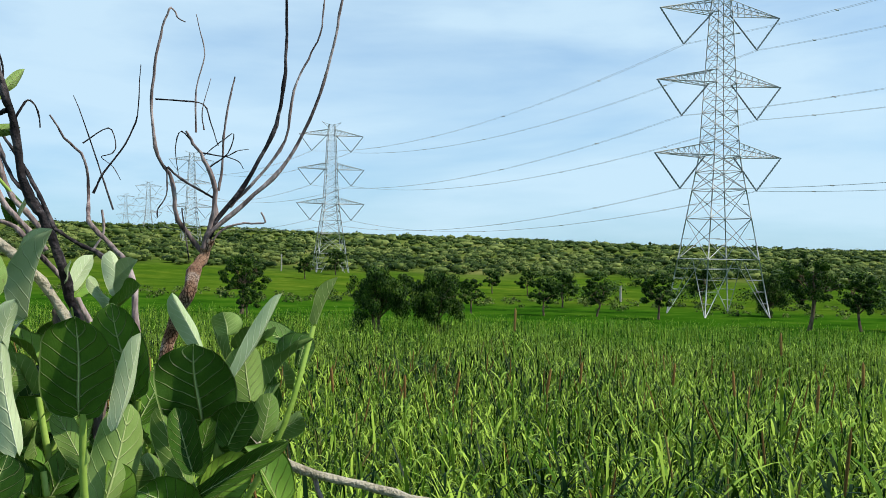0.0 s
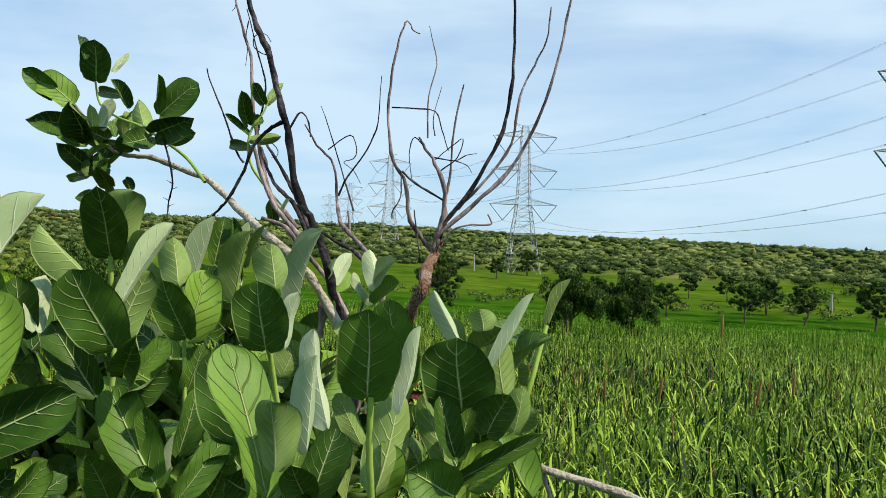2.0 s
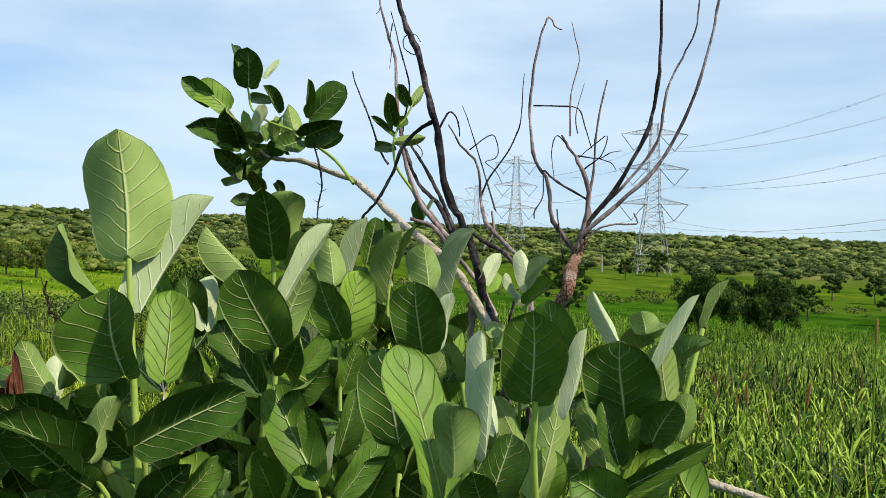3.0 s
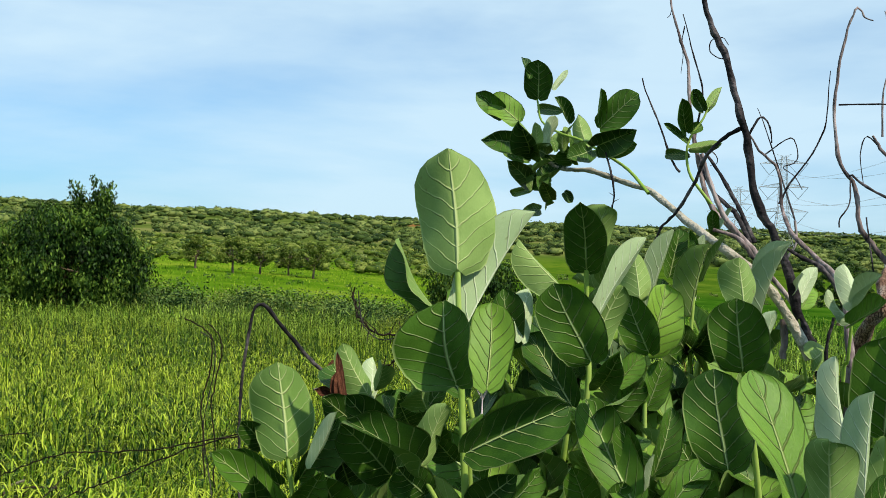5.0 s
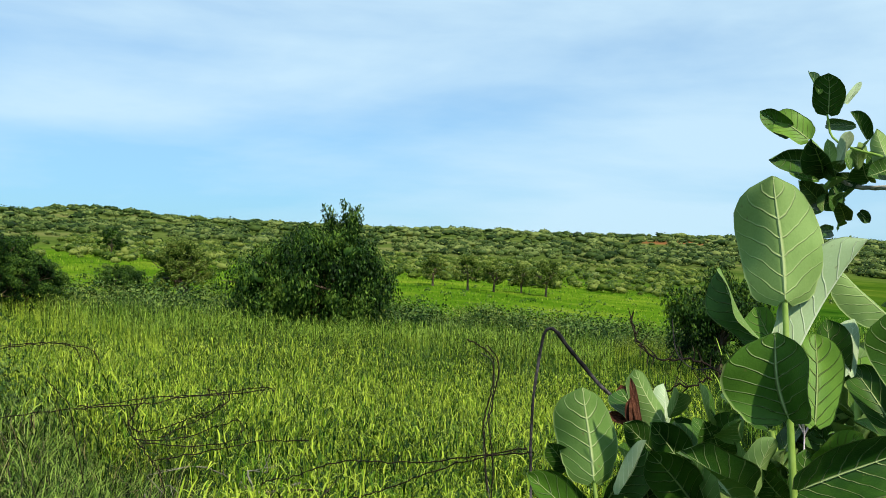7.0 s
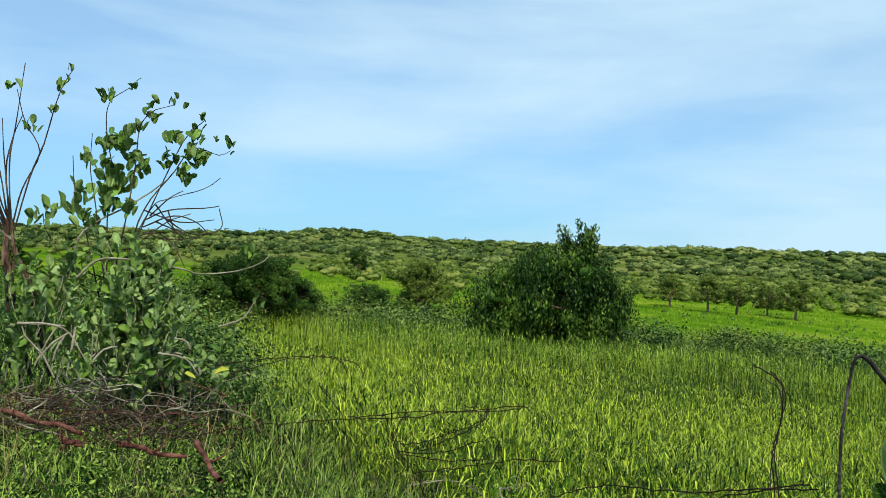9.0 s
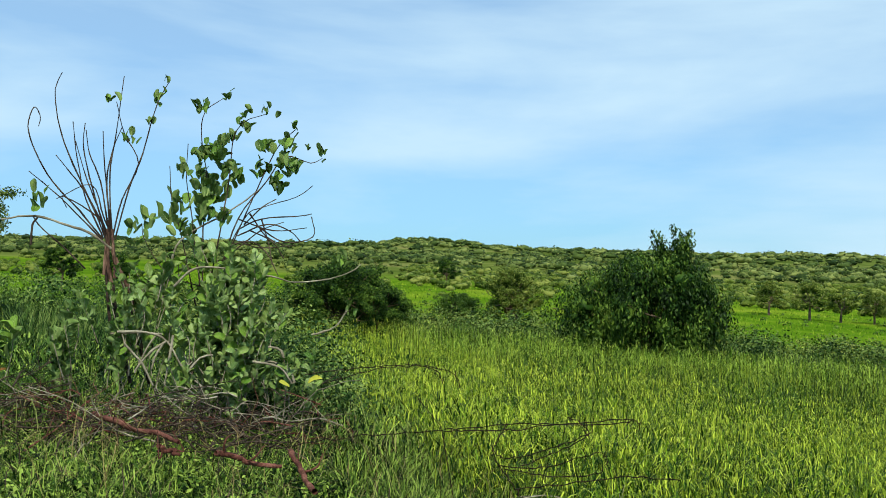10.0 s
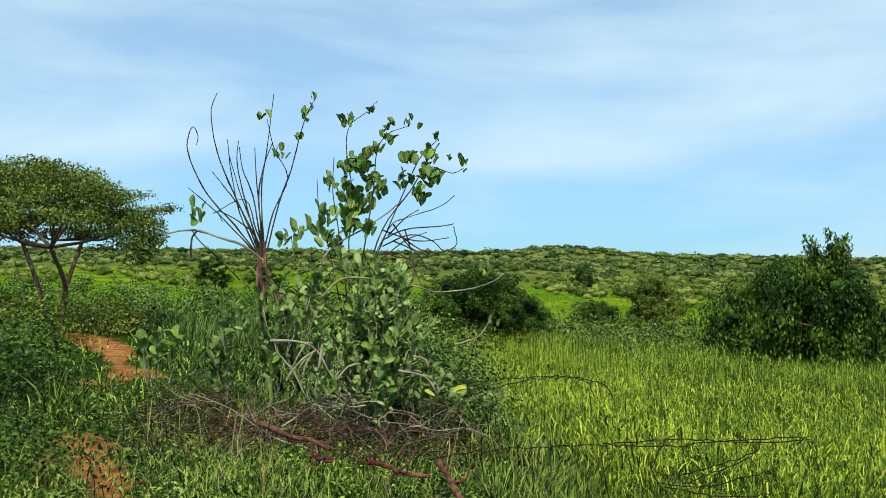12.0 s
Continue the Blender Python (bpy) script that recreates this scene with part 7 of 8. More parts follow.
tuft(GREEN_BUSH, (-10.66, 0.52, 1.39), 8, 0.17)
tuft(GREEN_BUSH, (-10.64, 0.72, 1.22), 14, 0.17)
tuft(GREEN_BUSH, (-10.65, 0.62, 0.98), 14, 0.17)
tuft(GREEN_BUSH, (-10.63, 0.81, 1.16), 8, 0.16)
tuft(GREEN_BUSH, (-10.59, 1.14, 1.35), 6, 0.13)
tuft(GREEN_BUSH, (-10.61, 0.99, 1.44), 3, 0.1)
tuft(GREEN_BUSH, (-10.70, -0.33, 1.10), 9, 0.19)
tuft(GREEN_BUSH, (-10.70, -0.18, 1.28), 12, 0.19)
tuft(GREEN_BUSH, (-10.70, -0.05, 1.32), 12, 0.19)
tuft(GREEN_BUSH, (-10.69, 0.01, 1.35), 9, 0.18)
tuft(GREEN_BUSH, (-10.70, -0.14, 0.96), 15, 0.21)
tuft(GREEN_BUSH, (-10.70, -0.04, 0.83), 15, 0.21)
tuft(GREEN_BUSH, (-10.70, -0.20, 0.74), 12, 0.2)
tuft(GREEN_BUSH, (-10.69, 0.11, 1.13), 10, 0.18)
tuft(GREEN_BUSH, (-10.69, 0.21, 1.07), 9, 0.17)
tuft(GREEN_BUSH, (-10.70, -0.45, 0.73), 15, 0.2)
tuft(GREEN_BUSH, (-10.70, -0.50, 0.53), 9, 0.19)
tuft(GREEN_BUSH, (-10.69, -0.76, 0.52), 8, 0.18)
tuft(GREEN_BUSH, (-10.69, -0.90, 0.39), 8, 0.18)
tuft(GREEN_BUSH, (-10.70, -0.17, 0.61), 12, 0.2)
tuft(GREEN_BUSH, (-10.70, -0.35, 0.41), 8, 0.18)
tuft(GREEN_BUSH, (-10.56, 1.34, 0.11), 6, 0.17)
tuft(GREEN_BUSH, (-10.54, 1.45, -0.42), 4, 0.15)
tuft(GREEN_BUSH, (-10.69, 0.02, 0.61), 9, 0.18)
tuft(GREEN_BUSH, (-10.67, 0.46, 1.14), 8, 0.16)
GZ = float(GREEN_BUSH.location[2])
fill_leaves(GREEN_BUSH, 352, 47, (-10.15, 0.28, -0.30), (0.2, 0.262, 0.3), 0.120, ("grey", "pale", "bright"), 24, GZ, SMALL)
fill_leaves(GREEN_BUSH, 258, 48, (-10.0, 0.0, -0.85), (0.2, 0.344, 0.25), 0.120, ("grey", "pale", "bright"), 18, GZ, SMALL)
fill_leaves(GREEN_BUSH, 446, 41, (-10.255, 0.18, -0.38), (0.2, 0.213, 0.24), 0.120, ("bright", "grey", "pale"), 24, GZ, SMALL)
fill_leaves(GREEN_BUSH, 397, 45, (-10.155, 0.08, -0.78), (0.2, 0.262, 0.2), 0.120, ("pale", "grey", "bright"), 22, GZ, SMALL)
fill_leaves(GREEN_BUSH, 165, 42, (-10.155, 0.68, -0.98), (0.2, 0.246, 0.15), 0.120, ("mature", "pale"), 10, GZ, SMALL)
fill_leaves(GREEN_BUSH, 150, 49, (-10.35, 0.12, 0.02), (0.18, 0.26, 0.17), 0.115, ("bright", "grey", "mature"), 18, GZ, SMALL)
fill_leaves(DRY_BUSH, 80, 50, (-10.45, -0.75, -0.05), (0.12, 0.26, 0.16), 0.110, ("mature", "bright"), 11, GZ, SMALL)
fill_leaves(DRY_BUSH, 258, 43, (-10.455, -0.92, -0.33), (0.15, 0.312, 0.3), 0.120, ("grey", "bright", "pale"), 16, GZ, SMALL)
fill_leaves(DRY_BUSH, 140, 46, (-10.355, -1.32, -0.68), (0.15, 0.287, 0.2), 0.120, ("mature", "mature"), 10, GZ, SMALL)
fill_leaves(DRY_BUSH, 57, 44, (-10.555, -2.22, -0.58), (0.15, 0.115, 0.1), 0.145, ("mature", "bright"), 5, GZ, SMALL)
for k in range(2):
    b = np.array((-9.6, 0.70 + 0.20 * k, -1.15 + 0.03 * k))
    part("leaf", SMALL["yellow"][k], GREEN_BUSH, "fallen bright yellow leaf", leaf_pose(b, b + np.array((0.04, 0.13 if k else -0.11, 0.06)), (0.5, 0, 0.8), 0.075, GREEN_BUSH.location))


UPPER = [(-1.604, 2.079, 0.297), (-1.554, 2.112, 0.216), (-1.501, 2.146, 0.312), (-1.573, 2.099, 0.165)]
for q in UPPER:
    tuft(BUSH, q, 4, 0.085)


# ---- acacia ----
def acacia():
    """Flat-topped thorn tree: forked trunk, spreading limbs, a shallow domed crown of fine leaf sprays."""
    rg = np.random.default_rng(61)
    wood = Shape()
    tips = []
    lean = np.array([0.13, -0.42, 0.0])
    for s in range(3):
        a = s * 2.1 + 0.3
        foot = np.array([0.05 * math.cos(a), 0.05 * math.sin(a), -0.3])
        knee = np.array([0.42 * math.cos(a + 0.5), 0.42 * math.sin(a + 0.5), 1.1])
        fork = np.array([0.95 * math.cos(a), 0.95 * math.sin(a), 2.2 + 0.3 * s]) + 0.45 * lean
        wood.tube(smooth_line([foot, knee, fork]), np.linspace(0.075, 0.05, 9), 7)
        for b in range(7):
            th = a + (b - 3) * 0.42 + rg.uniform(-0.15, 0.15)
            r = rg.uniform(1.2, 2.9)
            e = np.array([r * math.cos(th), r * math.sin(th), 4.2 - 0.18 * r * r + rg.uniform(-0.15, 0.25)]) + lean
            e[2] += 0.15 * (e @ lean)
            m = fork * 0.45 + e * 0.55 + np.array([0, 0, -0.25])
            wood.tube(smooth_line([fork, m, e]), np.linspace(0.05, 0.012, 9), 5)
            for c in range(4):
                e2 = e + rg.normal(size=3) * np.array([0.5, 0.5, 0.15])
                wood.tube([m, (m + e2) / 2 + np.array([0, 0, 0.06]), e2], [0.018, 0.012, 0.005], 4)
                tips.append(e2)
            tips.append(e)
    tips = np.array(tips)
    r = np.sqrt(rg.uniform(0, 1, 420)) * 2.95
    th = rg.uniform(0, 6.3, 420)
    dome = np.stack([r * np.cos(th), r * np.sin(th), 4.40 - 0.19 * r * r - rg.uniform(0, 1, 420) ** 2 * 0.7 + 0.15 * np.sin(th * 5)], 1) + lean
    dome[:, 2] += 0.15 * (dome @ lean)
    c = np.concatenate([tips, dome])
    pts = np.repeat(c, 110, 0) + rg.normal(size=(len(c) * 110, 3)).clip(-1.5, 1.5) * np.array([0.24, 0.24, 0.07])
    v, f = leaf_cards(pts, 0.078, rg, 0.9, (pts - np.repeat(c, 110, 0)) * np.array([4.0, 4.0, 6.0]))
    t = thing("acacia_tree", "flat-topped green acacia tree with a forked trunk", "tree", polar(106.8, 26))
    part("trunk", wood.mesh("trunk", M_BARK, True), t)
    part("crown", mesh_np("crown", v, f, M_LEAF_ACACIA), t)


acacia()


# ---- verge ----
def sward(name, label, seed, count, a0, a1, r0, r1, lo, hi, wide, material, segs=3, lean=0.6, mask=None, lift=0.0):
    """Grass blades over a stretch of ground."""
    rg = np.random.default_rng(seed)
    p, r = scatter(rg, count, a0, a1, r0, r1)
    clump = 0.55 + 0.45 * np.sin(p[:, 0] * 2.3 + 1.7 * np.sin(p[:, 1] * 1.9)) * np.sin(p[:, 1] * 2.9 + np.sin(p[:, 0] * 1.3))
    ok = rg.random(count) < 0.35 + 0.65 * clump
    ok &= rg.random(count) > soil_amount(p[:, 0], p[:, 1]) * 0.97
    if mask is not None:
        ok &= mask(p[:, 0], p[:, 1], rg)
    p, r, clump = p[ok], r[ok], clump[ok]
    n = len(p)
    p[:, 2] += rg.uniform(0, 1, n) ** 1.5 * lift * (0.3 + clump)
    L = rg.uniform(lo, hi, n) * (0.6 + 0.6 * clump)
    v, f = strips(p, rg.uniform(0, 6.3, n), L, rg.uniform(lean, 1.5, n), rg.uniform(0.1, 0.9, n), wide * np.clip(r / 6, 0.8, 3) * rg.uniform(0.6, 1.4, n), segs, rg.normal(0, 0.2, n))
    return tagged(new(name, mesh_np(name, v, f, material)), label, "grass", kind="stuff")


def off_crop(x, y, rg):
    """Thins the verge grass out where the crop begins."""
    a = np.degrees(np.arctan2(-x, y))
    return rg.random(len(x)) < soft_step(a, 74, 84) + 0.9 * (1 - soft_step(np.hypot(x, y), 5.0, 7.0))


def by_path(x, y, rg):
    """Keeps the grass thin where the bare path runs."""
    a, r = np.degrees(np.arctan2(-x, y)), np.hypot(x, y)
    return rg.random(len(x)) > 0.85 * soft_step(a, 99, 101.5) * (1 - soft_step(a, 107, 109)) * soft_step(r, 11.0, 12.5)


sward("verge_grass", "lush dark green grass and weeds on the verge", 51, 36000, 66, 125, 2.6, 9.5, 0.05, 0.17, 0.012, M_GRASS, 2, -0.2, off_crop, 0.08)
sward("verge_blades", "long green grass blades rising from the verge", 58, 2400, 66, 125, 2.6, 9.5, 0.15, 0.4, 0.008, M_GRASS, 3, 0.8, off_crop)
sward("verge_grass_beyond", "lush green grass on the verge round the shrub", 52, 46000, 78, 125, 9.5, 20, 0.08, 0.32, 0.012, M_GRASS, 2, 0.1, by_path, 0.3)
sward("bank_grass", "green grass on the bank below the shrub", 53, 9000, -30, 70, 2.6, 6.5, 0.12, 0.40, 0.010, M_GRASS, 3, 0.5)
sward("dry_straw", "yellowed straw among the grass at the field edge", 54, 5000, 36, 74, 3.6, 6.5, 0.2, 0.5, 0.006, M_DRY, 3, 0.7)
sward("tall_grass", "tall pale green grass beyond the bare path", 55, 16000, 92, 106, 17.0, 30, 0.4, 1.0, 0.008, M_WEED, 4, 1.1, lambda x, y, rg: np.degrees(np.arctan2(-x, y)) < 100.5 + 6 * soft_step(np.hypot(x, y), 25, 26))
sward("older_millet", "taller dark green weedy millet below the broad tree", 62, 15000, 46, 71, 19, 33, 0.45, 0.85, 0.010, M_LEAF_TREE, 2, 0.9)
sward("meadow_grass", "short bright green pasture grass", 56, 30000, 36, 92, 46, 130, 0.25, 0.5, 0.03, M_CROP_YOUNG, 1, 0.8)
sward("far_verge_grass", "rough green grass beyond the verge", 57, 26000, 84, 125, 20, 60, 0.3, 0.7, 0.02, M_GRASS, 1, 0.7)
sward("verge_straw", "thin dry straw stalks tangled in the verge grass", 59, 2000, 72, 112, 4.0, 10.5, 0.3, 0.8, 0.0045, M_DRY, 3, 0.1, None, 0.3)
sward("verge_tangle", "dark tangled weed stems among the verge grass", 60, 1100, 70, 106, 4.5, 10.5, 0.25, 0.6, 0.006, M_TWIG, 3, 0.1, None, 0.22)
sward("bank_turf", "short green grass on the bank", 61, 16000, -60, 300, 0.5, 5.0, 0.05, 0.16, 0.009, M_GRASS, 2, 0.3)


def tufts(name, label, seed, centres, blades, lo, hi, wide, material, rise=0.35):
    """Tussocks: arching blades that spring from common feet."""
    rg = np.random.default_rng(seed)
    n = len(centres) * blades
    size = np.repeat(rg.uniform(0.6, 1.3, len(centres)), blades)
    p = np.repeat(centres, blades, 0) + rg.normal(size=(n, 3)) * np.array([0.035, 0.035, 0]) * size[:, None]
    v, f = strips(p, rg.uniform(0, 6.3, n), rg.uniform(lo, hi, n) * size, rg.uniform(rise, 1.5, n), rg.uniform(0.15, 0.95, n), wide * rg.uniform(0.6, 1.4, n) * np.clip(np.hypot(p[:, 0], p[:, 1]) / 7, 0.8, 2.5), 3, rg.normal(0, 0.2, n))
    return tagged(new(name, mesh_np(name, v, f, material)), label, "grass", kind="stuff")


def open_ground(seed, n, a0, a1, r0, r1, mask=None):
    """Places off the bare paths and the crop."""
    rg = np.random.default_rng(seed)
    p, _ = scatter(rg, n, a0, a1, r0, r1)
    ok = rg.random(n) > soil_amount(p[:, 0], p[:, 1]) * 1.5
    if mask is not None:
        ok &= mask(p[:, 0], p[:, 1], rg)
    return p[ok]


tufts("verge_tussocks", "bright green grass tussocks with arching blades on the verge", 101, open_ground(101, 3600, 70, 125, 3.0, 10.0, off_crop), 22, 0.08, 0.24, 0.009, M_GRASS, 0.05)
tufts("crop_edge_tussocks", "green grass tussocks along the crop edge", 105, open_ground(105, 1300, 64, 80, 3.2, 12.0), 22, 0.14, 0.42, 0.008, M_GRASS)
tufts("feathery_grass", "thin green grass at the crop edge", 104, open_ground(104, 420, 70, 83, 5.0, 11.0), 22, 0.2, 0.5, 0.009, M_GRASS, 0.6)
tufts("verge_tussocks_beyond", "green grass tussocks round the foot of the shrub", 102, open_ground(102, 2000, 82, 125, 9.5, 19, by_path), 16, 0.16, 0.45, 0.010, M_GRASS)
spot = np.random.default_rng(103).normal(size=(26, 3)) * np.array([0.65, 0.22, 0]) + np.array([-10.7, -3.45, 0])
spot[:, 2] = height(spot[:, 0], spot[:, 1])
tufts("path_side_grass", "tall dark green grass clump beside the bare path", 103, spot, 60, 0.35, 0.75, 0.010, M_GRASS, 0.7)


def weeds(name, label, seed, n, a0, a1, r0, r1, lo, hi, cards, leaf, material):
    rg = np.random.default_rng(seed)
    p, _ = scatter(rg, n, a0, a1, r0, r1)
    p = p[rg.random(n) > soil_amount(p[:, 0], p[:, 1]) * 1.4]
    return shrubs(name, label, p, rg.uniform(lo, hi, len(p)), rg, material, cards, leaf, 0.8)


weeds("feathery_weeds", "feathery light green weeds beside the shrub", 92, 22, 84, 90, 11, 13, 0.8, 1.35, 1500, 0.045, M_WEED)
weeds("acacia_foot_shrubs", "pale green shrubs round the foot of the acacia", 97, 26, 103, 112, 21, 27, 0.7, 1.5, 420, 0.075, M_LEAF_LIGHT)
weeds("low_weeds", "low leafy green weeds over the verge", 93, 1000, 78, 122, 3.2, 13, 0.07, 0.20, 60, 0.26, M_GRASS)
weeds("path_bushes", "dark leafy bushes at the edge of the bare path", 98, 13, 108.5, 113.5, 11.3, 14.0, 0.7, 1.25, 800, 0.065, M_LEAF_TREE)
weeds("verge_shrubs", "dark green shrubs beyond the bare path", 94, 52, 106.5, 118, 11, 26, 0.4, 1.1, 480, 0.07, M_LEAF_TREE)
weeds("dark_weeds", "dark leafy weeds beside the bare path", 96, 30, 106.0, 111.5, 7.4, 10.2, 0.35, 0.65, 420, 0.07, M_LEAF_TREE)
# Added weeds in the dark tree-leaf colour, in place of a shadow on the verge.
weeds("shrub_side_weeds", "dark green leafy weeds standing in for shade beside the half-bare shrub", 99, 34, 96.5, 103, 9.5, 13.5, 0.25, 0.5, 420, 0.065, M_LEAF_TREE)
weeds("mid_shrubs", "green shrubs scattered behind the verge", 95, 260, 80, 118, 24, 75, 0.5, 1.4, 130, 0.13, M_WEED)


# ---- brushwood and wire ----
def brush_pile(seed, count, centre, spread, label):
    """A loose heap of dead branchlets, each with its side twigs."""
    rg = np.random.default_rng(seed)
    z = float(height(centre[0], centre[1]))
    t = thing("brush_pile", label, "brushwood", (centre[0], centre[1], z))
    for _ in range(count):
        a, ln = rg.uniform(0, 6.3), rg.uniform(0.4, 1.2)
        x, y = rg.normal(0, spread[0]), rg.normal(0, spread[1])
        gz = float(height(centre[0] + x, centre[1] + y)) - z
        p = np.array([x, y, gz + 0.12 + rg.uniform(0.0, 0.55) * math.exp(-(x / spread[0]) ** 2 / 3 - (y / spread[1]) ** 2 / 3)])
        d = np.array([math.cos(a), math.sin(a), rg.uniform(-0.1, 0.5)]) * ln / 2
        k = rg.normal(size=3) * 0.06
        sh = Shape()
        main = smooth_line([p - d, p - d * 0.4 + k, p + d * 0.3 - k * 0.6, p + d], 3)
        sh.tube(main, np.linspace(0.009, 0.002, len(main)), 5)
        for s in (2, 4, 5, 7):
            e = d * rg.uniform(0.2, 0.5) + rg.normal(size=3) * 0.12
            sh.tube([main[s], main[s] + e * 0.5 + rg.normal(size=3) * 0.02, main[s] + e], [0.004, 0.003, 0.001], 4)
        part("twig", sh.mesh("twig", (M_TWIG, M_TWIG, M_TWIG, M_TWIG, M_RUST, M_PALEBARK)[int(rg.integers(6))]), t)
    return t


brush_pile(71, 110, (-9.2, -0.45), (0.45, 0.65), "tangled heap of dead grey-brown twigs below the shrub")
brush_pile(72, 26, (-9.9, 0.75), (0.4, 0.45), "dry brown twigs heaped under the leafy shrub")
brush_pile(73, 44, (-10.0, -1.75), (0.3, 0.3), "small heap of dry brown twigs in the grass")
brush_pile(74, 22, (-5.6, 2.3), (0.6, 0.5), "dead grey twigs lying at the field edge")


def ground_branch(a, b, r0, r1, lift=0.1):
    (x0, y0), (x1, y1) = a, b
    z0, z1 = float(height(x0, y0)), float(height(x1, y1))
    t = thing("dead_branch", "broken reddish dead branch lying in the grass", "branch", (x0, y0, z0), "broken branches in the grass")
    rg = np.random.default_rng(int(abs(x0 * 100)))
    a, b = np.array((x0, y0, z0 + lift)), np.array((x1, y1, z1 + lift * 0.9))
    pts = [a + (b - a) * f + rg.normal(size=3) * np.array((0.014, 0.014, 0.008)) for f in (0, 0.18, 0.4, 0.55, 0.8, 1.0)]
    limb(t, pts, r0 * 0.8, r1 * 0.7, M_RUST)
    for k in (1, 3):
        limb(t, [pts[k], pts[k] + rg.normal(size=3) * 0.05 + np.array((0.05, 0.03, 0.05)), pts[k] + np.array((rg.uniform(-0.2, 0.2), rg.uniform(-0.2, 0.2), 0.14))], r1 * 0.45, 0.003, M_RUST)
    return t


ground_branch((-8.98, -1.11), (-7.55, -0.37), 0.030, 0.026, 0.36)
ground_branch((-7.15, -0.49), (-7.11, -0.35), 0.024, 0.018, 0.36)
ground_branch((-7.16, -0.10), (-7.19, 0.37), 0.026, 0.022, 0.36)
ground_branch((-7.63, 0.48), (-6.56, 0.54), 0.030, 0.026, 0.36)


def strand(pts, label="old rusty barbed wire trailing loose over the grass", barbs=True):
    """A loose strand of twisted wire with barbs."""
    line = smooth_line(pts, 6)
    g = (line[0][0], line[0][1], float(height(line[0][0], line[0][1])))
    t = thing("barbed_wire", label, "wire", g, "loose wire strands")
    sh = Shape()
    rg = np.random.default_rng(int(abs(pts[0][0]) * 100))
    line = line + rg.normal(size=line.shape) * (0.004 if barbs else 0.0015)
    sh.tube(line - np.array(g), 0.0030 if barbs else 0.0022, 5)
    for q in line[2::3] - np.array(g) if barbs else ():
        for s in (-1, 1):
            sh.tube([q, q + np.array([rg.normal(0, 0.02), rg.normal(0, 0.02), s * 0.035])], [0.0022, 0.001], 4)
    part("wire", sh.mesh("wire", M_BARB), t)
    return t


# ---- stray tall stalks in the millet ----
def tall_stalk(top, seed):
    """A tall stalk with arching blades and an ear, standing out of the crop."""
    rg = np.random.default_rng(200 + seed)
    g = float(height(top[0], top[1]))
    t = thing("millet_stalk", "tall dark green millet stalk with a long ear", "millet", (top[0], top[1], g), "tall stalks in the millet")
    h = top[2] - g
    sh = Shape()
    lean = rg.normal(0, 0.05, 2)
    sh.tube([(0, 0, -0.05), (lean[0] * 0.4, lean[1] * 0.4, h * 0.5), (lean[0], lean[1], h - 0.25)], [0.012, 0.010, 0.006], 6)
    part("stalk", sh.mesh("stalk", M_CROP), t)
    e = Shape()
    a = np.array((lean[0], lean[1], h - 0.26))
    b = np.array((lean[0] * 1.4, lean[1] * 1.4, h))
    e.tube([a, a * 0.9 + b * 0.1, (a + b) / 2, a * 0.1 + b * 0.9, b], [0.005, 0.013, 0.015, 0.012, 0.003], 7)
    part("ear", e.mesh("ear", M_EAR), t)
    for k in range(6):
        base = np.array([[lean[0] * 0.5, lean[1] * 0.5, h * (0.3 + 0.1 * k)]])
        v, f = strips(base, np.array([k * 2.5 + rg.uniform(0, 1)]), np.array([rg.uniform(0.4, 0.6)]), np.array([rg.uniform(0.6, 1.2)]), np.array([rg.uniform(0.5, 1.1)]), np.array([0.045]), 6)
        part("blade", mesh_np("blade", v, f, M_CROP), t)


tall_stalk((0.83, 9.44, -0.63), 0)
tall_stalk((0.98, 8.42, -1.14), 1)
tall_stalk((0.12, 8.97, -1.25), 2)
tall_stalk((3.71, 9.27, -0.84), 3)
tall_stalk((1.59, 9.85, -1.26), 4)
tall_stalk((2.98, 8.48, -1.17), 5)
tall_stalk((3.40, 7.78, -1.17), 6)
tall_stalk((2.59, 9.64, -1.22), 7)
tall_stalk((-0.32, 9.46, -1.36), 8)
tall_stalk((4.21, 8.51, -1.05), 9)
tall_stalk((-1.00, 8.91, -1.23), 10)
strand([(-6.56, 0.46, -0.68), (-6.53, 0.70, -0.65), (-6.49, 0.90, -0.63), (-6.45, 1.09, -0.61), (-6.41, 1.25, -0.62), (-6.38, 1.35, -0.66), (-6.37, 1.38, -0.74)])
strand([(-5.99, 0.20, -1.06), (-5.88, 0.46, -1.01), (-5.75, 0.72, -0.96), (-5.62, 0.97, -0.93), (-5.47, 1.21, -0.89), (-5.31, 1.44, -0.84), (-5.13, 1.66, -0.82), (-4.96, 1.87, -0.78), (-4.81, 1.97, -0.75), (-4.72, 1.98, -0.76)])
strand([(-5.11, 1.38, -0.80), (-5.12, 1.33, -0.89), (-5.13, 1.30, -0.95), (-5.12, 1.34, -1.03), (-5.10, 1.39, -1.11), (-5.07, 1.47, -1.24), (-5.06, 1.49, -1.38)])
strand([(-5.13, 1.30, -0.95), (-5.11, 1.37, -0.99), (-5.05, 1.52, -0.96), (-4.99, 1.67, -0.90), (-4.93, 1.79, -0.84), (-4.93, 1.80, -0.79)])
strand([(-5.12, 1.34, -1.03), (-5.05, 1.52, -1.04), (-4.96, 1.73, -0.98), (-4.91, 1.84, -0.94), (-4.89, 1.87, -0.98), (-4.92, 1.82, -1.06), (-5.02, 1.58, -1.08), (-5.11, 1.37, -1.05)])
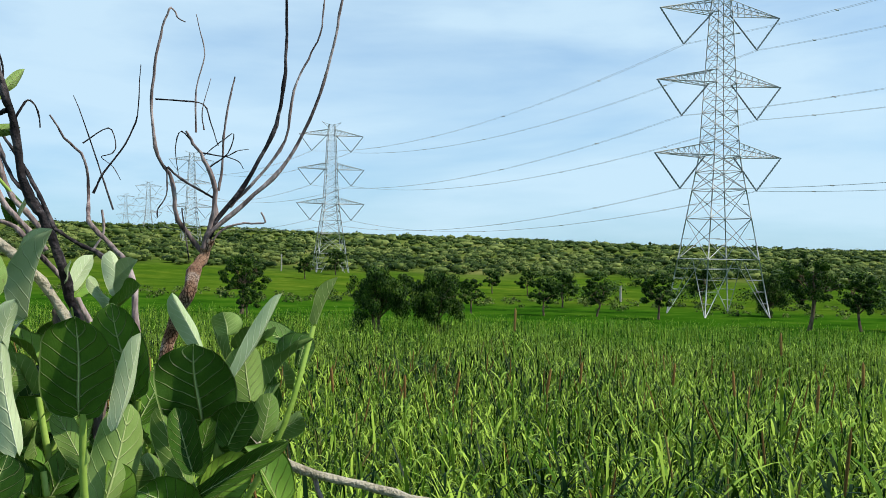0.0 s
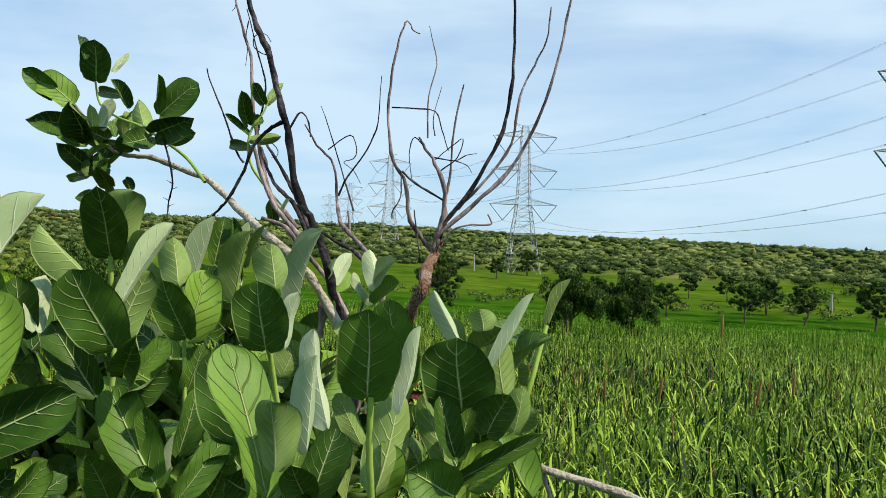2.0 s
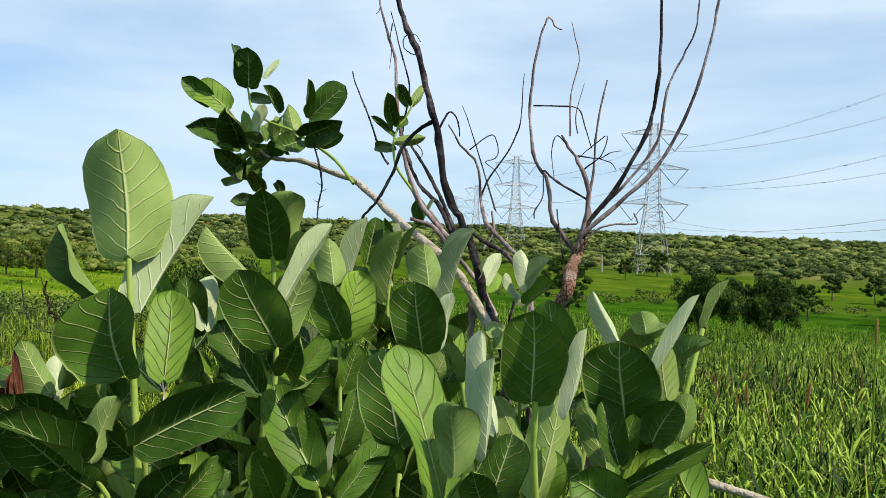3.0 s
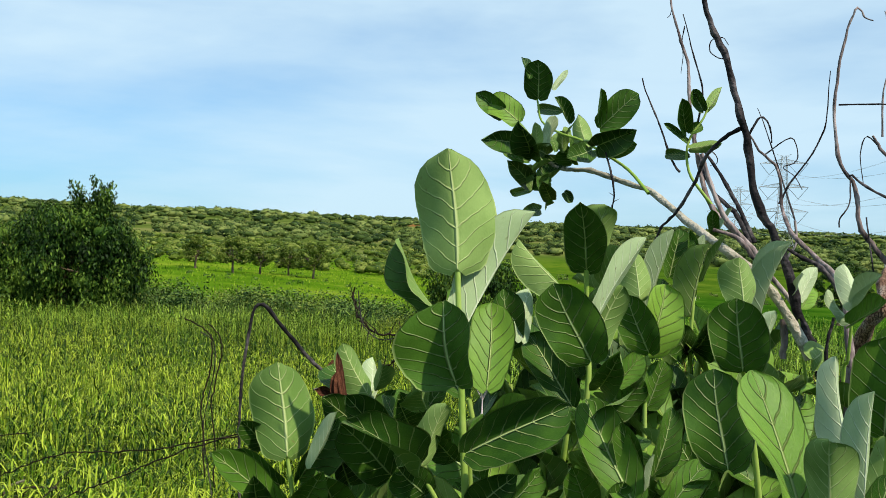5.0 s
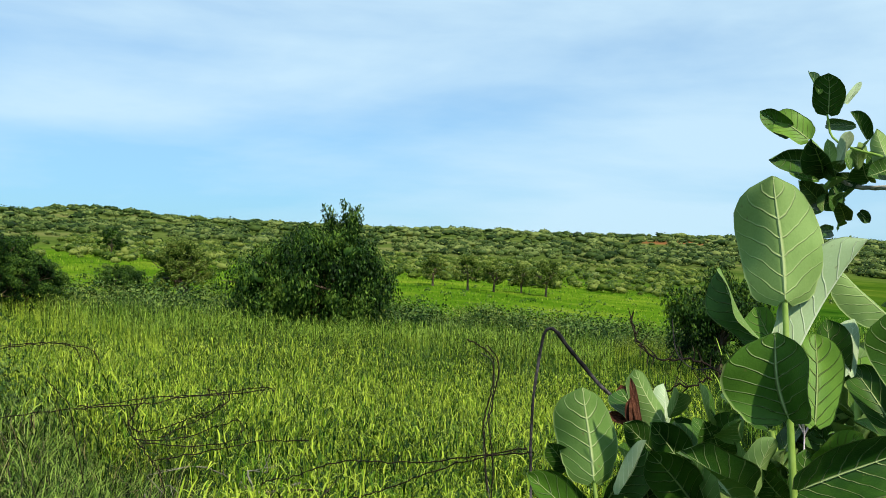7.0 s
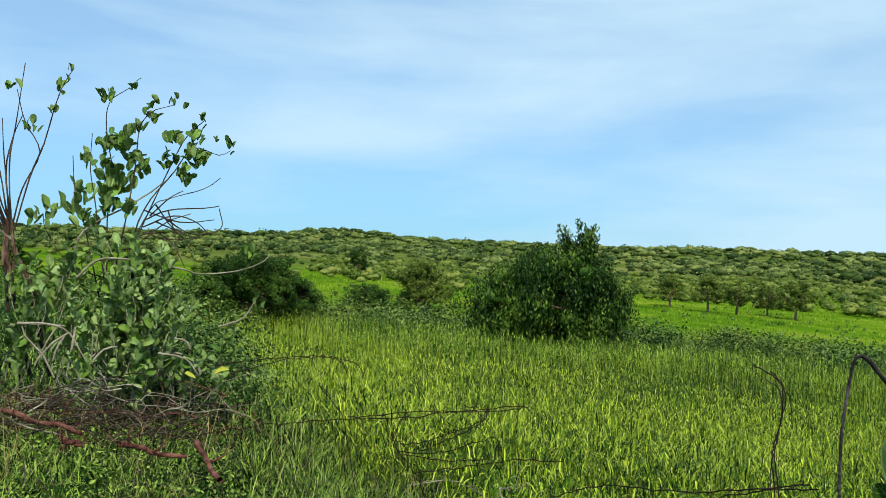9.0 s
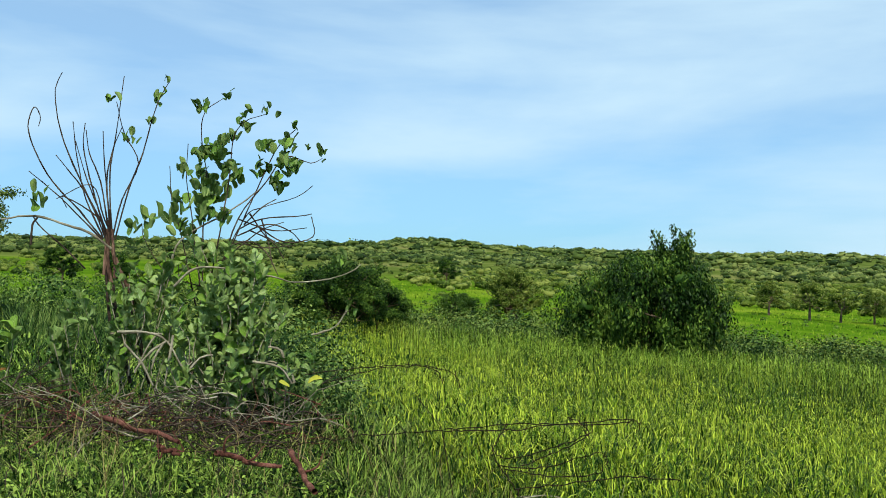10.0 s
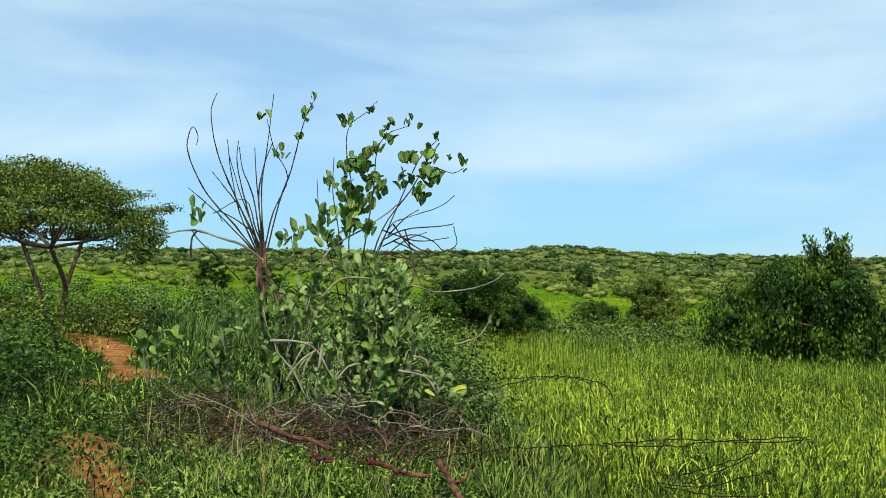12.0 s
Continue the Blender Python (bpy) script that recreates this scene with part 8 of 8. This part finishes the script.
strand([(-4.90, 1.36, -1.11), (-4.80, 1.59, -1.07), (-4.67, 1.87, -1.02), (-4.54, 2.10, -1.02)])
strand([(-4.42, 1.76, -1.18), (-4.22, 1.84, -1.11), (-4.03, 1.90, -1.03), (-3.84, 1.94, -0.97), (-3.64, 1.99, -0.94), (-3.41, 2.08, -0.90), (-3.17, 2.15, -0.84), (-2.92, 2.23, -0.77)])
strand([(-4.12, 1.92, -1.28), (-3.88, 2.03, -1.16), (-3.68, 2.06, -1.08), (-3.46, 2.12, -0.97), (-3.25, 2.15, -0.88), (-3.04, 2.16, -0.81), (-2.82, 2.18, -0.76)])
strand([(-5.01, 1.00, -0.80), (-4.97, 1.15, -0.81), (-4.91, 1.35, -0.80), (-4.86, 1.51, -0.77), (-4.75, 1.77, -0.76), (-4.68, 1.92, -0.74)])
strand([(-5.00, 1.42, -1.01), (-4.93, 1.60, -0.93), (-4.87, 1.73, -0.85), (-4.87, 1.74, -0.79), (-4.91, 1.65, -0.74)])
strand([(-6.28, 0.56, -0.71), (-6.24, 0.82, -0.63), (-6.17, 1.12, -0.59), (-6.11, 1.36, -0.63), (-6.09, 1.42, -0.73)])
strand([(-1.97, 1.75, -0.13), (-1.97, 1.76, -0.19), (-1.95, 1.77, -0.23), (-1.91, 1.80, -0.26), (-1.85, 1.85, -0.26), (-1.81, 1.88, -0.27), (-1.77, 1.91, -0.29)])
strand([(-1.92, 1.79, -0.38), (-1.89, 1.82, -0.35), (-1.83, 1.86, -0.33), (-1.80, 1.89, -0.31)])
strand([(-2.36, 1.44, -0.23), (-2.33, 1.47, -0.25), (-2.31, 1.50, -0.28), (-2.30, 1.50, -0.32), (-2.31, 1.50, -0.40), (-2.32, 1.48, -0.48), (-2.32, 1.49, -0.57), (-2.31, 1.49, -0.70)], "thin dry vine stem standing out of the grass", False)
strand([(-2.50, 1.64, -0.27), (-2.48, 1.66, -0.30), (-2.47, 1.67, -0.35), (-2.48, 1.66, -0.44), (-2.49, 1.65, -0.54), (-2.48, 1.66, -0.65), (-2.48, 1.66, -0.80)], "thin dry vine stem standing out of the grass", False)
strand([(-4.77, 0.77, -0.59), (-4.75, 0.84, -0.68), (-4.74, 0.89, -0.75), (-4.73, 0.92, -0.90), (-4.72, 0.97, -1.16)], "thin dry vine stem standing out of the grass", False)
strand([(-6.35, 0.55, -0.29), (-6.33, 0.66, -0.26), (-6.32, 0.72, -0.23)], "thin dry vine stem standing out of the grass", False)
strand([(-9.12, 0.85, -0.63), (-9.08, 1.06, -0.57), (-9.06, 1.20, -0.43)], "thin dry vine stem standing out of the grass", False)
